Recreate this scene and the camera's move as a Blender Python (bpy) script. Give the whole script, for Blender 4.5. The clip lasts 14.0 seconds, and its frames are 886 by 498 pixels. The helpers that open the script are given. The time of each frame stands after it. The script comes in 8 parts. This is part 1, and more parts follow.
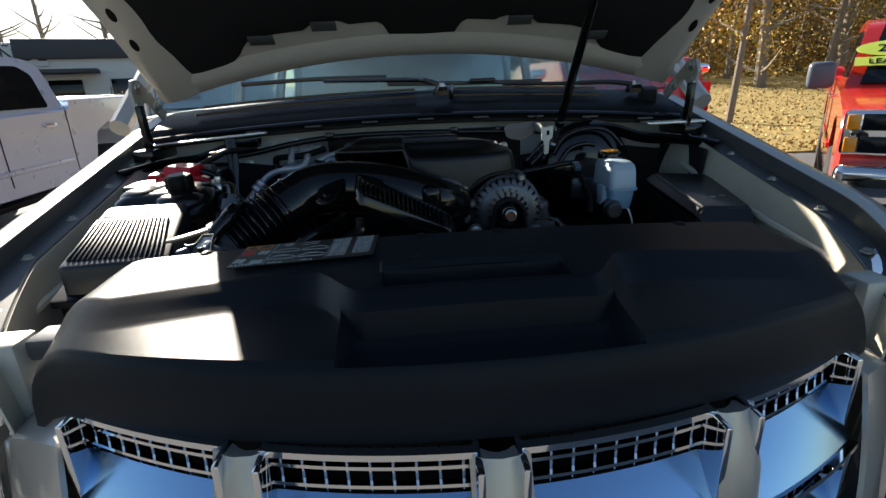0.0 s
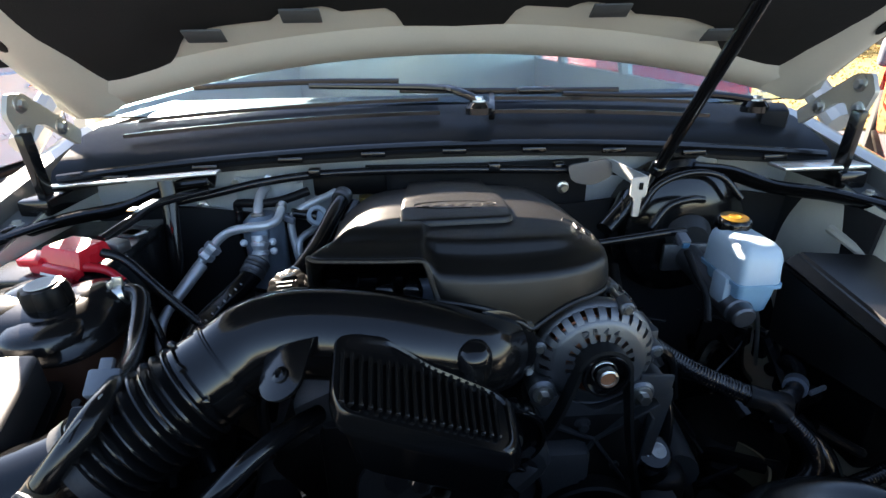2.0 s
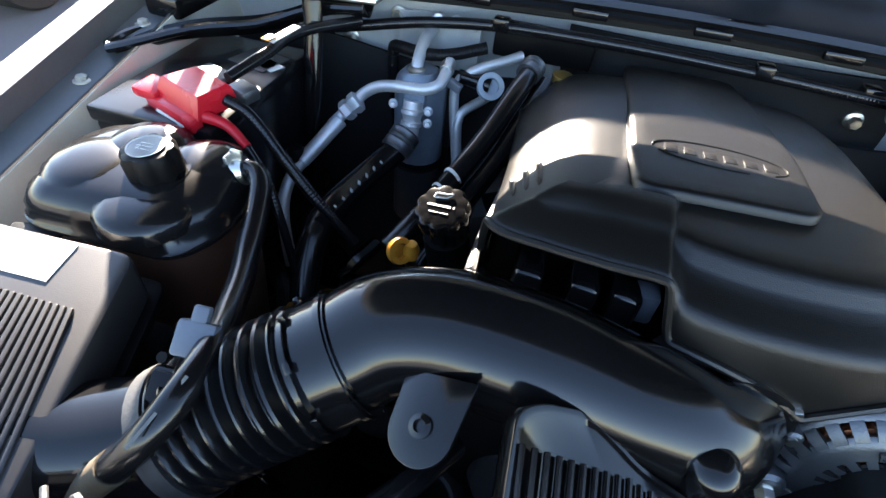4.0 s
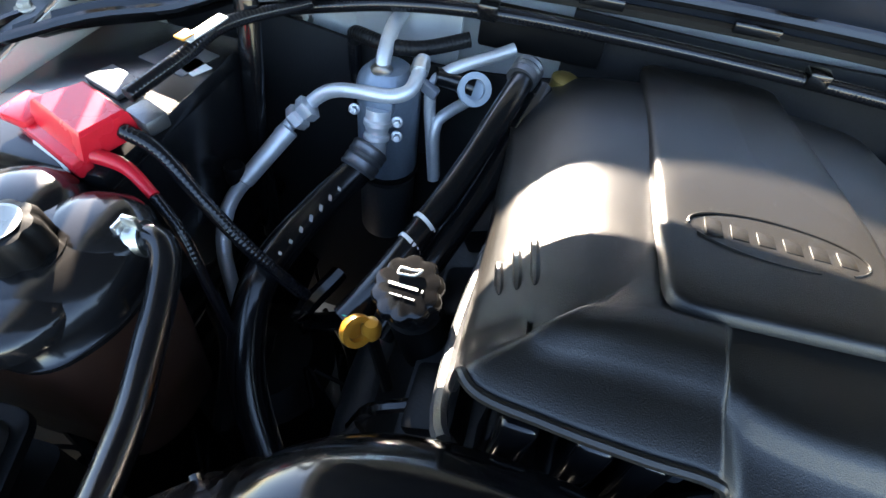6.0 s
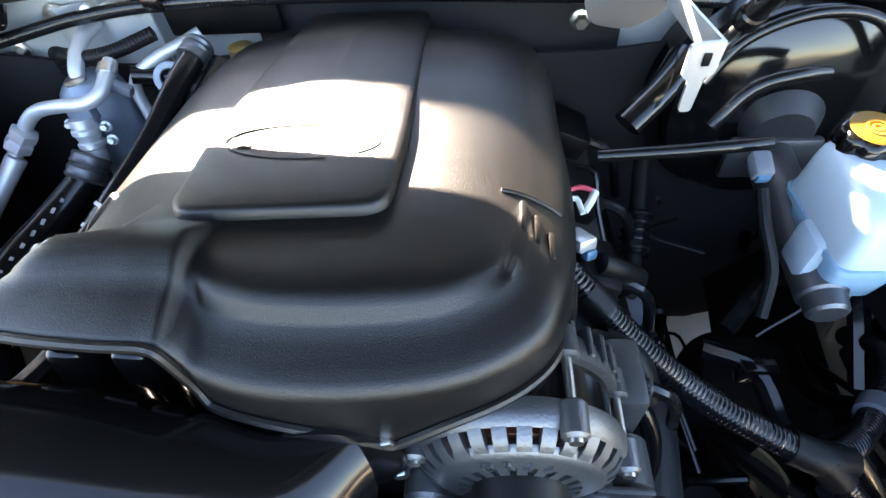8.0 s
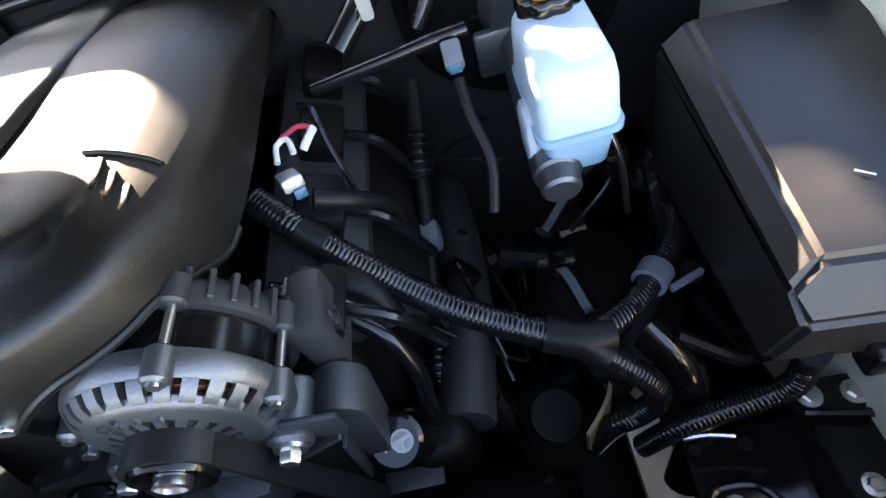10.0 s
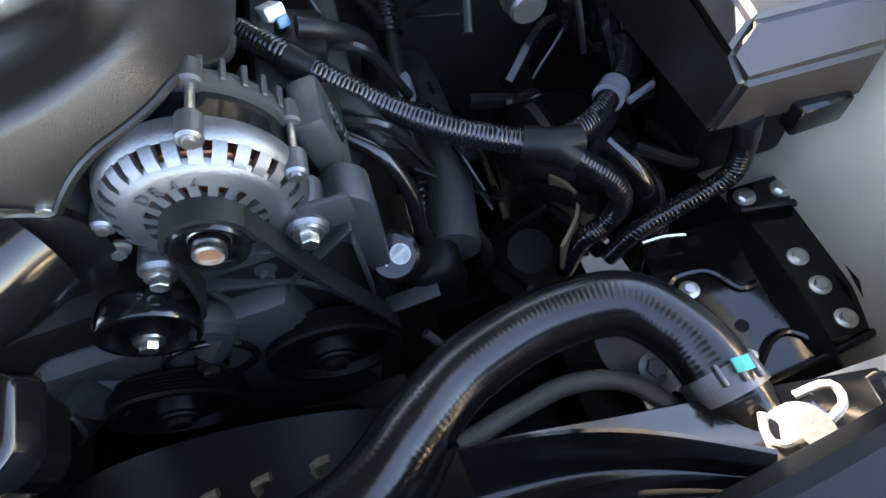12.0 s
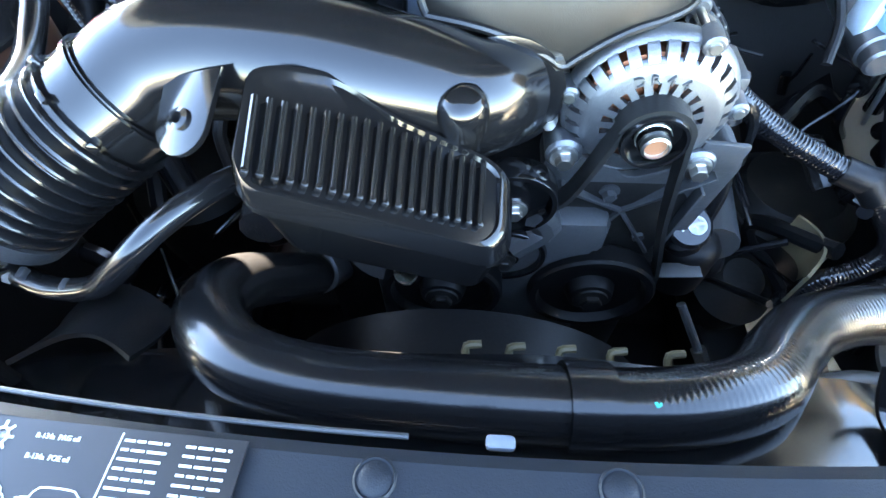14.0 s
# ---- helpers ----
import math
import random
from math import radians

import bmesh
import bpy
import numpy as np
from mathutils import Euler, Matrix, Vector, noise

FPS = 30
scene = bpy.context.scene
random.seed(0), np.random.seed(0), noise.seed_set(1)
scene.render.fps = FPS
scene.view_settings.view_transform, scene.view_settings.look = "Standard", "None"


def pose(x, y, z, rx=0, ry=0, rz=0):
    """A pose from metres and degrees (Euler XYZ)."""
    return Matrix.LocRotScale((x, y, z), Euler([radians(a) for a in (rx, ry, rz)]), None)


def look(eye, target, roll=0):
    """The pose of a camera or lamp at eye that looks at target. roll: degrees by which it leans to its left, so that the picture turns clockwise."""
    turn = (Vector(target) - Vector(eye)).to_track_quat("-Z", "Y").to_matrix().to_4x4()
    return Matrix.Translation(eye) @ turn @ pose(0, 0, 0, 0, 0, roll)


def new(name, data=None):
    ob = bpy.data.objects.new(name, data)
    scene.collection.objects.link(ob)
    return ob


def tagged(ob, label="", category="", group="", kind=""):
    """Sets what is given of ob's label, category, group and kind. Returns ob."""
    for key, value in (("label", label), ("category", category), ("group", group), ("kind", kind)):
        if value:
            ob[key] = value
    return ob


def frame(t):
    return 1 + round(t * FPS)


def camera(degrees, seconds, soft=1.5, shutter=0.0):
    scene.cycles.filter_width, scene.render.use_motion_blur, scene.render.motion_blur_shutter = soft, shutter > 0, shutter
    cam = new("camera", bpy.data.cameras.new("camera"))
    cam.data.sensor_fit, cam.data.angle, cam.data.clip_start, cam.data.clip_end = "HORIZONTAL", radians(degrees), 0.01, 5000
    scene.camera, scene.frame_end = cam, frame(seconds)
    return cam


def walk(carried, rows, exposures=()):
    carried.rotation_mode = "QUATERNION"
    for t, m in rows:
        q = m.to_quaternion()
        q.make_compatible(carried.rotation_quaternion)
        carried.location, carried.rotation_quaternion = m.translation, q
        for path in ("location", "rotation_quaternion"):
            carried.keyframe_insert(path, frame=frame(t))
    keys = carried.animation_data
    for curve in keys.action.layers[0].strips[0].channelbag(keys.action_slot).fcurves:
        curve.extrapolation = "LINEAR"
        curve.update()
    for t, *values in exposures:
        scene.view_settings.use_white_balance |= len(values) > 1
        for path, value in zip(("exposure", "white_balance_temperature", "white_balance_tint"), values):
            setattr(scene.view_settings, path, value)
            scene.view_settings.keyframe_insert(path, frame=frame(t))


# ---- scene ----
cam = camera(82.0, 14.0)
ROWS = [
    (0.0, (-0.0732, -0.5500, 1.3367), (-0.0025, 0.3963, 1.0214), -2.33),
    (0.5, (-0.0592, -0.4325, 1.3590), (0.0147, 0.5134, 1.0429), -2.05),
    (1.0, (-0.0629, -0.3282, 1.3859), (0.0097, 0.6141, 1.0588), -1.67),
    (1.5, (-0.0772, -0.1851, 1.4230), (-0.0095, 0.7548, 1.0885), -1.36),
    (2.0, (-0.0739, -0.0720, 1.4375), (-0.0256, 0.8480, 1.0487), -1.12),
    (2.5, (-0.0788, 0.0040, 1.4457), (-0.0966, 0.8683, 0.9429), 0.63),
    (3.0, (-0.1113, 0.0648, 1.4532), (-0.1891, 0.8573, 0.8483), 4.67),
    (3.5, (-0.1322, 0.1195, 1.4498), (-0.2654, 0.8454, 0.7751), 4.75),
    (4.0, (-0.1717, 0.1649, 1.4462), (-0.3076, 0.8810, 0.7617), 6.38),
    (6.5, (-0.1978, 0.3433, 1.4467), (-0.2791, 0.9772, 0.6776), 8.18),
    (7.0, (-0.1112, 0.3451, 1.4394), (-0.2053, 0.9858, 0.6773), 3.94),
    (7.5, (0.0025, 0.3202, 1.4481), (-0.0756, 0.9530, 0.6777), -0.78),
    (8.0, (0.1037, 0.3064, 1.4428), (0.0289, 0.9470, 0.6785), -5.24),
    (8.5, (0.2147, 0.3090, 1.4117), (0.1073, 0.9507, 0.6523), -12.09),
    (9.0, (0.3099, 0.3172, 1.3920), (0.1538, 0.9340, 0.6205), -19.36),
    (11.5, (0.3768, 0.1905, 1.3606), (0.2935, 0.7583, 0.5416), -26.73),
    (12.0, (0.2985, 0.1657, 1.3544), (0.2437, 0.6690, 0.4921), -23.58),
    (12.5, (0.2233, 0.1302, 1.3601), (0.1770, 0.6384, 0.5002), -18.33),
    (13.0, (0.1390, 0.1194, 1.3632), (0.0923, 0.6350, 0.5076), -12.11),
    (13.5, (0.0514, 0.0985, 1.3831), (-0.0021, 0.6227, 0.5332), -6.58),
    (14.0, (-0.0146, 0.0702, 1.3731), (-0.0685, 0.6414, 0.5540), -2.18),
]
EXPOSURES = [(0.0, 1.70, 6800, 10), (1.0, 2.45, 6900, 10), (2.0, 3.60, 7200, 16), (3.0, 3.90, 7000, 14), (4.0, 4.30, 7000, 15), (6.5, 4.95, 7300, 14), (8.0, 5.20, 7700, 18), (9.0, 5.00, 8100, 22), (11.5, 5.55, 8400, 20), (12.5, 6.10, 7900, 22), (13.5, 6.65, 7400, 14), (14.0, 6.95, 7200, 12)]
walk(cam, [(t, look(eye, target, roll)) for t, eye, target, roll in ROWS], EXPOSURES)

# ---- world, sun, exposure ----
SUN_AZ, SUN_EL = 30.0, 23.4          # degrees from +y towards -x, and above the horizon
SUN_DIR = Vector((-math.sin(radians(SUN_AZ)) * math.cos(radians(SUN_EL)),
                  math.cos(radians(SUN_AZ)) * math.cos(radians(SUN_EL)), math.sin(radians(SUN_EL))))
world = bpy.data.worlds.new("sky_world")
scene.world = world
world.use_nodes = True
wn = world.node_tree.nodes
sky = wn.new("ShaderNodeTexSky")
sky.sky_type = 'NISHITA'
sky.sun_disc = False
sky.sun_elevation = radians(SUN_EL)
sky.sun_rotation = radians(-SUN_AZ)
sky.air_density, sky.dust_density, sky.ozone_density = 1.0, 0.3, 2.5
wn["Background"].inputs["Strength"].default_value = 0.05
world.node_tree.links.new(sky.outputs[0], wn["Background"].inputs["Color"])
sun_data = bpy.data.lights.new("sun", 'SUN')
sun_data.energy, sun_data.angle, sun_data.color = 5.0, radians(0.53), (1.0, 0.93, 0.82)
sun = new("sun", sun_data)
sun.matrix_world = look(SUN_DIR * 30, (0, 0, 0))

# ---- materials ----
def material(name, color, rough=0.5, metal=0.0, bump=0.0, scale=200.0, vary=0.15, rvary=0.1, coat=0.0,
             big=6.0, dust=0.0, bump2=0.0, scale2=20.0, trans=0.0, ior=1.45, flakes=0.0, spec=0.5, sss=0.0):
    m = bpy.data.materials.new(name)
    m.use_nodes = True
    nt = m.node_tree
    n, l = nt.nodes, nt.links
    b = n["Principled BSDF"]
    b.inputs["Metallic"].default_value = metal
    b.inputs["IOR"].default_value = ior
    b.inputs["Specular IOR Level"].default_value = spec
    b.inputs["Coat Weight"].default_value = coat
    b.inputs["Coat Roughness"].default_value = 0.08
    b.inputs["Transmission Weight"].default_value = trans
    if sss:
        b.inputs["Subsurface Weight"].default_value = sss
        b.inputs["Subsurface Radius"].default_value = (0.03, 0.03, 0.03)
        b.inputs["Subsurface Scale"].default_value = 0.5
    tc = n.new("ShaderNodeTexCoord")
    nb = n.new("ShaderNodeTexNoise")
    nb.inputs["Scale"].default_value, nb.inputs["Detail"].default_value = big, 6.0
    l.new(tc.outputs["Object"], nb.inputs["Vector"])
    nf = n.new("ShaderNodeTexNoise")
    nf.inputs["Scale"].default_value, nf.inputs["Detail"].default_value = scale, 3.0
    l.new(tc.outputs["Object"], nf.inputs["Vector"])
    mix = n.new("ShaderNodeMix")
    mix.data_type = 'RGBA'
    c = Vector(color)
    mix.inputs["A"].default_value = (*(c * (1 - vary)), 1)
    mix.inputs["B"].default_value = (*(c * (1 + vary)), 1)
    add = n.new("ShaderNodeMath")
    add.operation = 'MULTIPLY_ADD'
    add.inputs[1].default_value, add.inputs[2].default_value = 0.5, 0.0
    l.new(nf.outputs["Fac"], add.inputs[0])
    add2 = n.new("ShaderNodeMath")
    add2.operation = 'MULTIPLY_ADD'
    add2.inputs[1].default_value = 0.5
    l.new(nb.outputs["Fac"], add2.inputs[0])
    l.new(add.outputs[0], add2.inputs[2])
    l.new(add2.outputs[0], mix.inputs["Factor"])
    out = mix.outputs["Result"]
    if dust:
        dn = n.new("ShaderNodeTexNoise")
        dn.inputs["Scale"].default_value, dn.inputs["Detail"].default_value = 14.0, 8.0
        l.new(tc.outputs["Object"], dn.inputs["Vector"])
        dr = n.new("ShaderNodeMapRange")
        dr.inputs[1].default_value, dr.inputs[2].default_value, dr.inputs[4].default_value = 0.5, 0.75, dust
        l.new(dn.outputs["Fac"], dr.inputs[0])
        dm = n.new("ShaderNodeMix")
        dm.data_type = 'RGBA'
        dm.inputs["B"].default_value = (0.22, 0.19, 0.15, 1)
        l.new(dr.outputs[0], dm.inputs["Factor"])
        l.new(out, dm.inputs["A"])
        out = dm.outputs["Result"]
    l.new(out, b.inputs["Base Color"])
    rr = n.new("ShaderNodeMapRange")
    rr.inputs[3].default_value, rr.inputs[4].default_value = max(0.02, rough - rvary), min(1.0, rough + rvary)
    l.new(nb.outputs["Fac"], rr.inputs[0])
    l.new(rr.outputs[0], b.inputs["Roughness"])
    if bump or bump2:
        bp = n.new("ShaderNodeBump")
        bp.inputs["Strength"].default_value, bp.inputs["Distance"].default_value = bump, 0.001
        l.new(nf.outputs["Fac"], bp.inputs["Height"])
        last = bp
        if bump2:
            n2 = n.new("ShaderNodeTexNoise")
            n2.inputs["Scale"].default_value, n2.inputs["Detail"].default_value = scale2, 4.0
            l.new(tc.outputs["Object"], n2.inputs["Vector"])
            last = n.new("ShaderNodeBump")
            last.inputs["Strength"].default_value, last.inputs["Distance"].default_value = bump2, 0.01
            l.new(n2.outputs["Fac"], last.inputs["Height"])
            l.new(bp.outputs[0], last.inputs["Normal"])
        l.new(last.outputs[0], b.inputs["Normal"])
    return m

M_COVER = material("grained_black_plastic", (0.0065, 0.0060, 0.0054), 0.32, bump=0.32, scale=1250, rvary=0.05, vary=0.2, big=9, spec=0.50)
# Black plastic whose base colour leans blue to stand for sky sheen.
M_SHIELD = material("sky_tinted_dark_plastic", (0.0105, 0.0126, 0.0160), 0.42, bump=0.18, scale=1100, rvary=0.05, dust=0.006, spec=0.12)
M_SMOOTH = material("smooth_black_plastic", (0.004, 0.004, 0.0043), 0.13, bump=0.012, scale=150, rvary=0.05, dust=0.01)
M_BLACK = material("dull_black_plastic", (0.003, 0.003, 0.0032), 0.45, bump=0.2, scale=300, dust=0.01, spec=0.15)
# Grimy metal, its colour taken near black to hold the bay's deep shade.
M_DARK = material("grimy_shaded_metal", (0.006, 0.0058, 0.0055), 0.5, metal=0.0, bump=0.4, scale=120, dust=0.02, bump2=0.1, spec=0.2)
M_RUBBER = material("black_rubber", (0.005, 0.005, 0.0054), 0.19, bump=0.04, scale=400, rvary=0.05, dust=0.01)
M_BELT = material("belt_rubber", (0.005, 0.005, 0.005), 0.5, bump=0.2, scale=300)
M_LOOM = material("loom_plastic", (0.006, 0.006, 0.007), 0.15, bump=0.01, rvary=0.05)
M_TAPE = material("black_cloth_tape", (0.005, 0.005, 0.0054), 0.4, bump=0.3, scale=250, spec=0.2)
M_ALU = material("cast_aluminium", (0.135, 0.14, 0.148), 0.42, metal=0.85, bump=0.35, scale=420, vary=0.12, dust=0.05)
# Darker copy of the cast aluminium; shade low in the bay is in its colour.
M_ALUD = material("darkened_cast_aluminium", (0.045, 0.047, 0.05), 0.5, metal=0.5, bump=0.45, scale=300, vary=0.25, dust=0.05)
M_PIPE = material("aluminium_pipe", (0.56, 0.58, 0.60), 0.46, metal=0.65, bump=0.2, scale=180, vary=0.15)
M_STEEL = material("zinc_plated_steel", (0.62, 0.61, 0.57), 0.3, metal=1.0, bump=0.1, scale=200)
M_CHROME = material("chrome", (0.78, 0.79, 0.80), 0.05, metal=1.0, rvary=0.03, vary=0.03)
M_COPPER = material("copper_windings", (0.20, 0.07, 0.035), 0.4, metal=0.8, bump=0.4, scale=300)
M_PAINT = material("champagne_silver_paint", (0.44, 0.41, 0.36), 0.34, metal=0.35, coat=0.7, vary=0.05, bump=0.02, scale=900)
M_INNER = material("matt_body_primer_paint", (0.52, 0.50, 0.43), 0.42, metal=0.1, vary=0.08, bump=0.05, scale=300, dust=0.06)
M_WALL = material("grey_bay_paint", (0.40, 0.41, 0.40), 0.42, vary=0.1, bump=0.05, scale=200, dust=0.1)
M_APRON = material("dusty_champagne_apron", (0.60, 0.56, 0.46), 0.42, metal=0.1, vary=0.1, bump=0.05, scale=300, dust=0.15)
# Much darker base colour than the fender paint.
M_FLANGE = material("dark_fender_flange", (0.060, 0.064, 0.066), 0.38, vary=0.2, bump=0.05, scale=200, dust=0.1)
M_FELT = material("charcoal_felt", (0.016, 0.016, 0.0165), 0.95, bump=0.6, scale=500, vary=0.3, bump2=0.35, scale2=9, spec=0.2)
M_RED = material("red_terminal_plastic", (0.55, 0.012, 0.022), 0.28, bump=0.05)
M_TANK = material("smoked_tank_plastic", (0.008, 0.0075, 0.0075), 0.17, bump=0.01, rvary=0.06)
M_TANKLOW = material("brown_tank_plastic", (0.05, 0.024, 0.016), 0.35, bump=0.1)
M_RESV = material("milky_white_plastic", (0.40, 0.50, 0.57), 0.30, vary=0.05, sss=0.35)
M_RESVLOW = material("blue_white_fluid_plastic", (0.22, 0.38, 0.50), 0.22, vary=0.12, big=25, sss=0.3)
# Chrome with the blue of the reflected sky put into its colour.
M_BLADE = material("sky_tinted_chrome", (0.33, 0.52, 0.74), 0.20, metal=1.0, rvary=0.04, vary=0.03)
M_YELLOW = material("yellow_plastic", (0.52, 0.22, 0.025), 0.35)
M_GOLD = material("amber_cap_print", (0.20, 0.105, 0.012), 0.35)
M_WHITE = material("white_print", (0.42, 0.43, 0.42), 0.5, vary=0.04)
M_ORANGE = material("orange_print", (0.50, 0.14, 0.015), 0.5, vary=0.05)
M_REDPRINT = material("red_print", (0.55, 0.03, 0.03), 0.5)
M_GREENP = material("green_paint_mark", (0.02, 0.45, 0.34), 0.5)
M_LABEL = material("satin_label_film", (0.008, 0.008, 0.009), 0.3, vary=0.05, spec=0.3)
M_STICK = material("white_sticker_paper", (0.55, 0.55, 0.53), 0.5, vary=0.04)
M_GREYPL = material("grey_connector_plastic", (0.11, 0.125, 0.15), 0.32, bump=0.02)
M_BLUEPL = material("blue_connector_plastic", (0.04, 0.12, 0.20), 0.4)
M_PINK = material("red_wire", (0.5, 0.05, 0.08), 0.4)
M_BRKT = material("pale_zinc_bracket", (0.45, 0.47, 0.47), 0.35, metal=0.6, bump=0.1)
M_BATT = material("black_battery_case", (0.007, 0.007, 0.0075), 0.26)
M_FOAM = material("grey_foam_ring", (0.30, 0.36, 0.42), 0.7)
M_HINGE = material("silver_hinge_paint", (0.42, 0.40, 0.34), 0.36, metal=0.3, coat=0.3, vary=0.1)
M_LENS = material("clear_lamp_glass", (0.95, 0.96, 0.97), 0.03, trans=1.0, vary=0.0, rvary=0.01)
M_GLASS = material("windscreen_glass", (0.62, 0.82, 0.90), 0.02, trans=1.0, vary=0.0, rvary=0.01)
M_DGLASS = material("dark_side_glass", (0.006, 0.008, 0.010), 0.04, rvary=0.01, spec=0.3)
M_AMBER = material("amber_lens", (0.85, 0.30, 0.02), 0.2, coat=0.4)
M_REDPAINT = material("red_car_paint", (0.52, 0.020, 0.012), 0.22, coat=0.9, vary=0.05)
# Silver tinted blue for the skylight on the truck's shaded side.
M_SILVER = material("skylit_silver_paint", (0.56, 0.64, 0.74), 0.30, metal=0.35, coat=0.5, vary=0.04)
M_TYRE = material("tyre_rubber", (0.018, 0.018, 0.018), 0.75, bump=0.3)
M_ALLOY = material("alloy_rim", (0.45, 0.46, 0.47), 0.3, metal=0.9)
M_TAIL = material("red_tail_lens", (0.50, 0.015, 0.02), 0.12, coat=0.6)
M_BUILD = material("white_wall_paint", (0.62, 0.62, 0.60), 0.7, bump=0.1, vary=0.08, big=0.6)
M_ROOFD = material("dark_fascia", (0.045, 0.047, 0.052), 0.6, vary=0.2, big=0.5)
M_YSTICK = material("lime_sticker", (0.60, 0.72, 0.10), 0.5)
M_BARK = material("grey_bark", (0.20, 0.165, 0.13), 0.9, bump=0.8, scale=30, vary=0.4, big=3)
M_GREY = material("grey_mesh_plastic", (0.035, 0.038, 0.042), 0.4)

# ---- mesh helpers ----
def thing(name, at, label, category, group="", kind=""):
    e = new(name)
    e.location = at
    e.empty_display_size = 0.05
    return tagged(e, label, category, group, kind)

def part(name, bm, mat, parent=None, label="", sharp=35):
    bmesh.ops.recalc_face_normals(bm, faces=bm.faces)
    me = bpy.data.meshes.new(name)
    bm.to_mesh(me)
    bm.free()
    me.materials.append(mat)
    me.shade_smooth()
    me.set_sharp_from_angle(angle=radians(sharp))
    ob = new(name, me)
    if parent is not None:
        ob.parent = parent
        if parent.type == 'EMPTY':
            ob.matrix_parent_inverse = Matrix.Translation(-parent.location)
    if label:
        ob["label"] = label
    return ob

def mesh_thing(name, bm, mat, label, category, group="", kind="", sharp=35):
    return tagged(part(name, bm, mat, None, "", sharp), label, category, group, kind)

def nbm(bm):
    return bmesh.new() if bm is None else bm

def rotm(d, up=(0, 0, 1)):
    """Rotation whose z axis runs along d."""
    d = Vector(d).normalized()
    u = Vector(up)
    if abs(d.dot(u.normalized())) > 0.99:
        u = Vector((0, 1, 0))
    x = u.cross(d).normalized()
    y = d.cross(x)
    return Matrix((x, y, d)).transposed().to_4x4()

def box(c, s, bevel=0.004, m=None, bm=None, seg=2):
    bm = nbm(bm)
    t = bmesh.new()
    bmesh.ops.create_cube(t, size=1.0)
    bmesh.ops.scale(t, vec=s, verts=t.verts)
    if bevel:
        bmesh.ops.bevel(t, geom=t.edges[:], offset=min(bevel, 0.45 * min(s)), segments=seg, affect='EDGES', profile=0.5)
    bmesh.ops.transform(t, matrix=Matrix.Translation(c) @ (m or Matrix()), verts=t.verts)
    return merge(bm, t)

def merge(bm, t):
    me = bpy.data.meshes.new("tmp")
    t.to_mesh(me)
    t.free()
    bm.from_mesh(me)
    bpy.data.meshes.remove(me)
    return bm

def lathe(profile, m=None, seg=32, bm=None, a0=0.0, a1=2 * math.pi):
    """Turns (radius, height) pairs about z."""
    bm = nbm(bm)
    full = a1 - a0 > 6.28
    k = seg if full else seg + 1
    rings = []
    for i in range(k):
        a = a0 + (a1 - a0) * i / seg
        rings.append([bm.verts.new((m or Matrix()) @ Vector((r * math.cos(a), r * math.sin(a), h))) for r, h in profile])
    for i in range(seg):
        p, q = rings[i], rings[(i + 1) % k]
        for j in range(len(profile) - 1):
            bm.faces.new((p[j], q[j], q[j + 1], p[j + 1]))
    if full:
        for j in (0, len(profile) - 1):
            if profile[j][0] > 1e-5:
                try:
                    bm.faces.new([r[j] for r in rings])
                except ValueError:
                    pass
    bmesh.ops.remove_doubles(bm, verts=bm.verts, dist=1e-6)
    return bm

def scallop(profile, m, n, depth, seg=64):
    """A turned body whose side is fluted n times."""
    bm = bmesh.new()
    rings = []
    for i in range(seg):
        a = 2 * math.pi * i / seg
        f = 1 - depth * (0.5 + 0.5 * math.cos(n * a)) ** 2
        rings.append([bm.verts.new(m @ Vector((r * f * math.cos(a), r * f * math.sin(a), h))) for r, h in profile])
    for i in range(seg):
        p, q = rings[i], rings[(i + 1) % seg]
        for j in range(len(profile) - 1):
            bm.faces.new((p[j], q[j], q[j + 1], p[j + 1]))
    bmesh.ops.remove_doubles(bm, verts=bm.verts, dist=1e-6)
    return bm

def cyl(p0, p1, r0, r1=None, seg=20, bm=None, bevel=0.0):
    p0, p1 = Vector(p0), Vector(p1)
    r1 = r0 if r1 is None else r1
    h = (p1 - p0).length
    e = min(bevel, 0.4 * h, 0.4 * min(r0, r1)) if bevel else 0
    prof = [(r0 - e, 0), (r0, e), (r1, h - e), (r1 - e, h)] if e else [(r0, 0), (r1, h)]
    return lathe(prof, Matrix.Translation(p0) @ rotm(p1 - p0), seg, bm)

def spline(pts, step=0.01):
    pts = [Vector(p) for p in pts]
    if len(pts) == 2:
        k = max(2, int((pts[1] - pts[0]).length / step))
        return [pts[0].lerp(pts[1], i / k) for i in range(k + 1)]
    ext = [2 * pts[0] - pts[1]] + pts + [2 * pts[-1] - pts[-2]]
    out = []
    for i in range(1, len(ext) - 2):
        a, b, c, d = ext[i - 1:i + 3]
        k = max(2, int((c - b).length / step))
        for j in range(k):
            t = j / k
            out.append(0.5 * ((2 * b) + (c - a) * t + (2 * a - 5 * b + 4 * c - d) * t * t + (3 * b - a - 3 * c + d) * t ** 3))
    out.append(ext[-2])
    return out

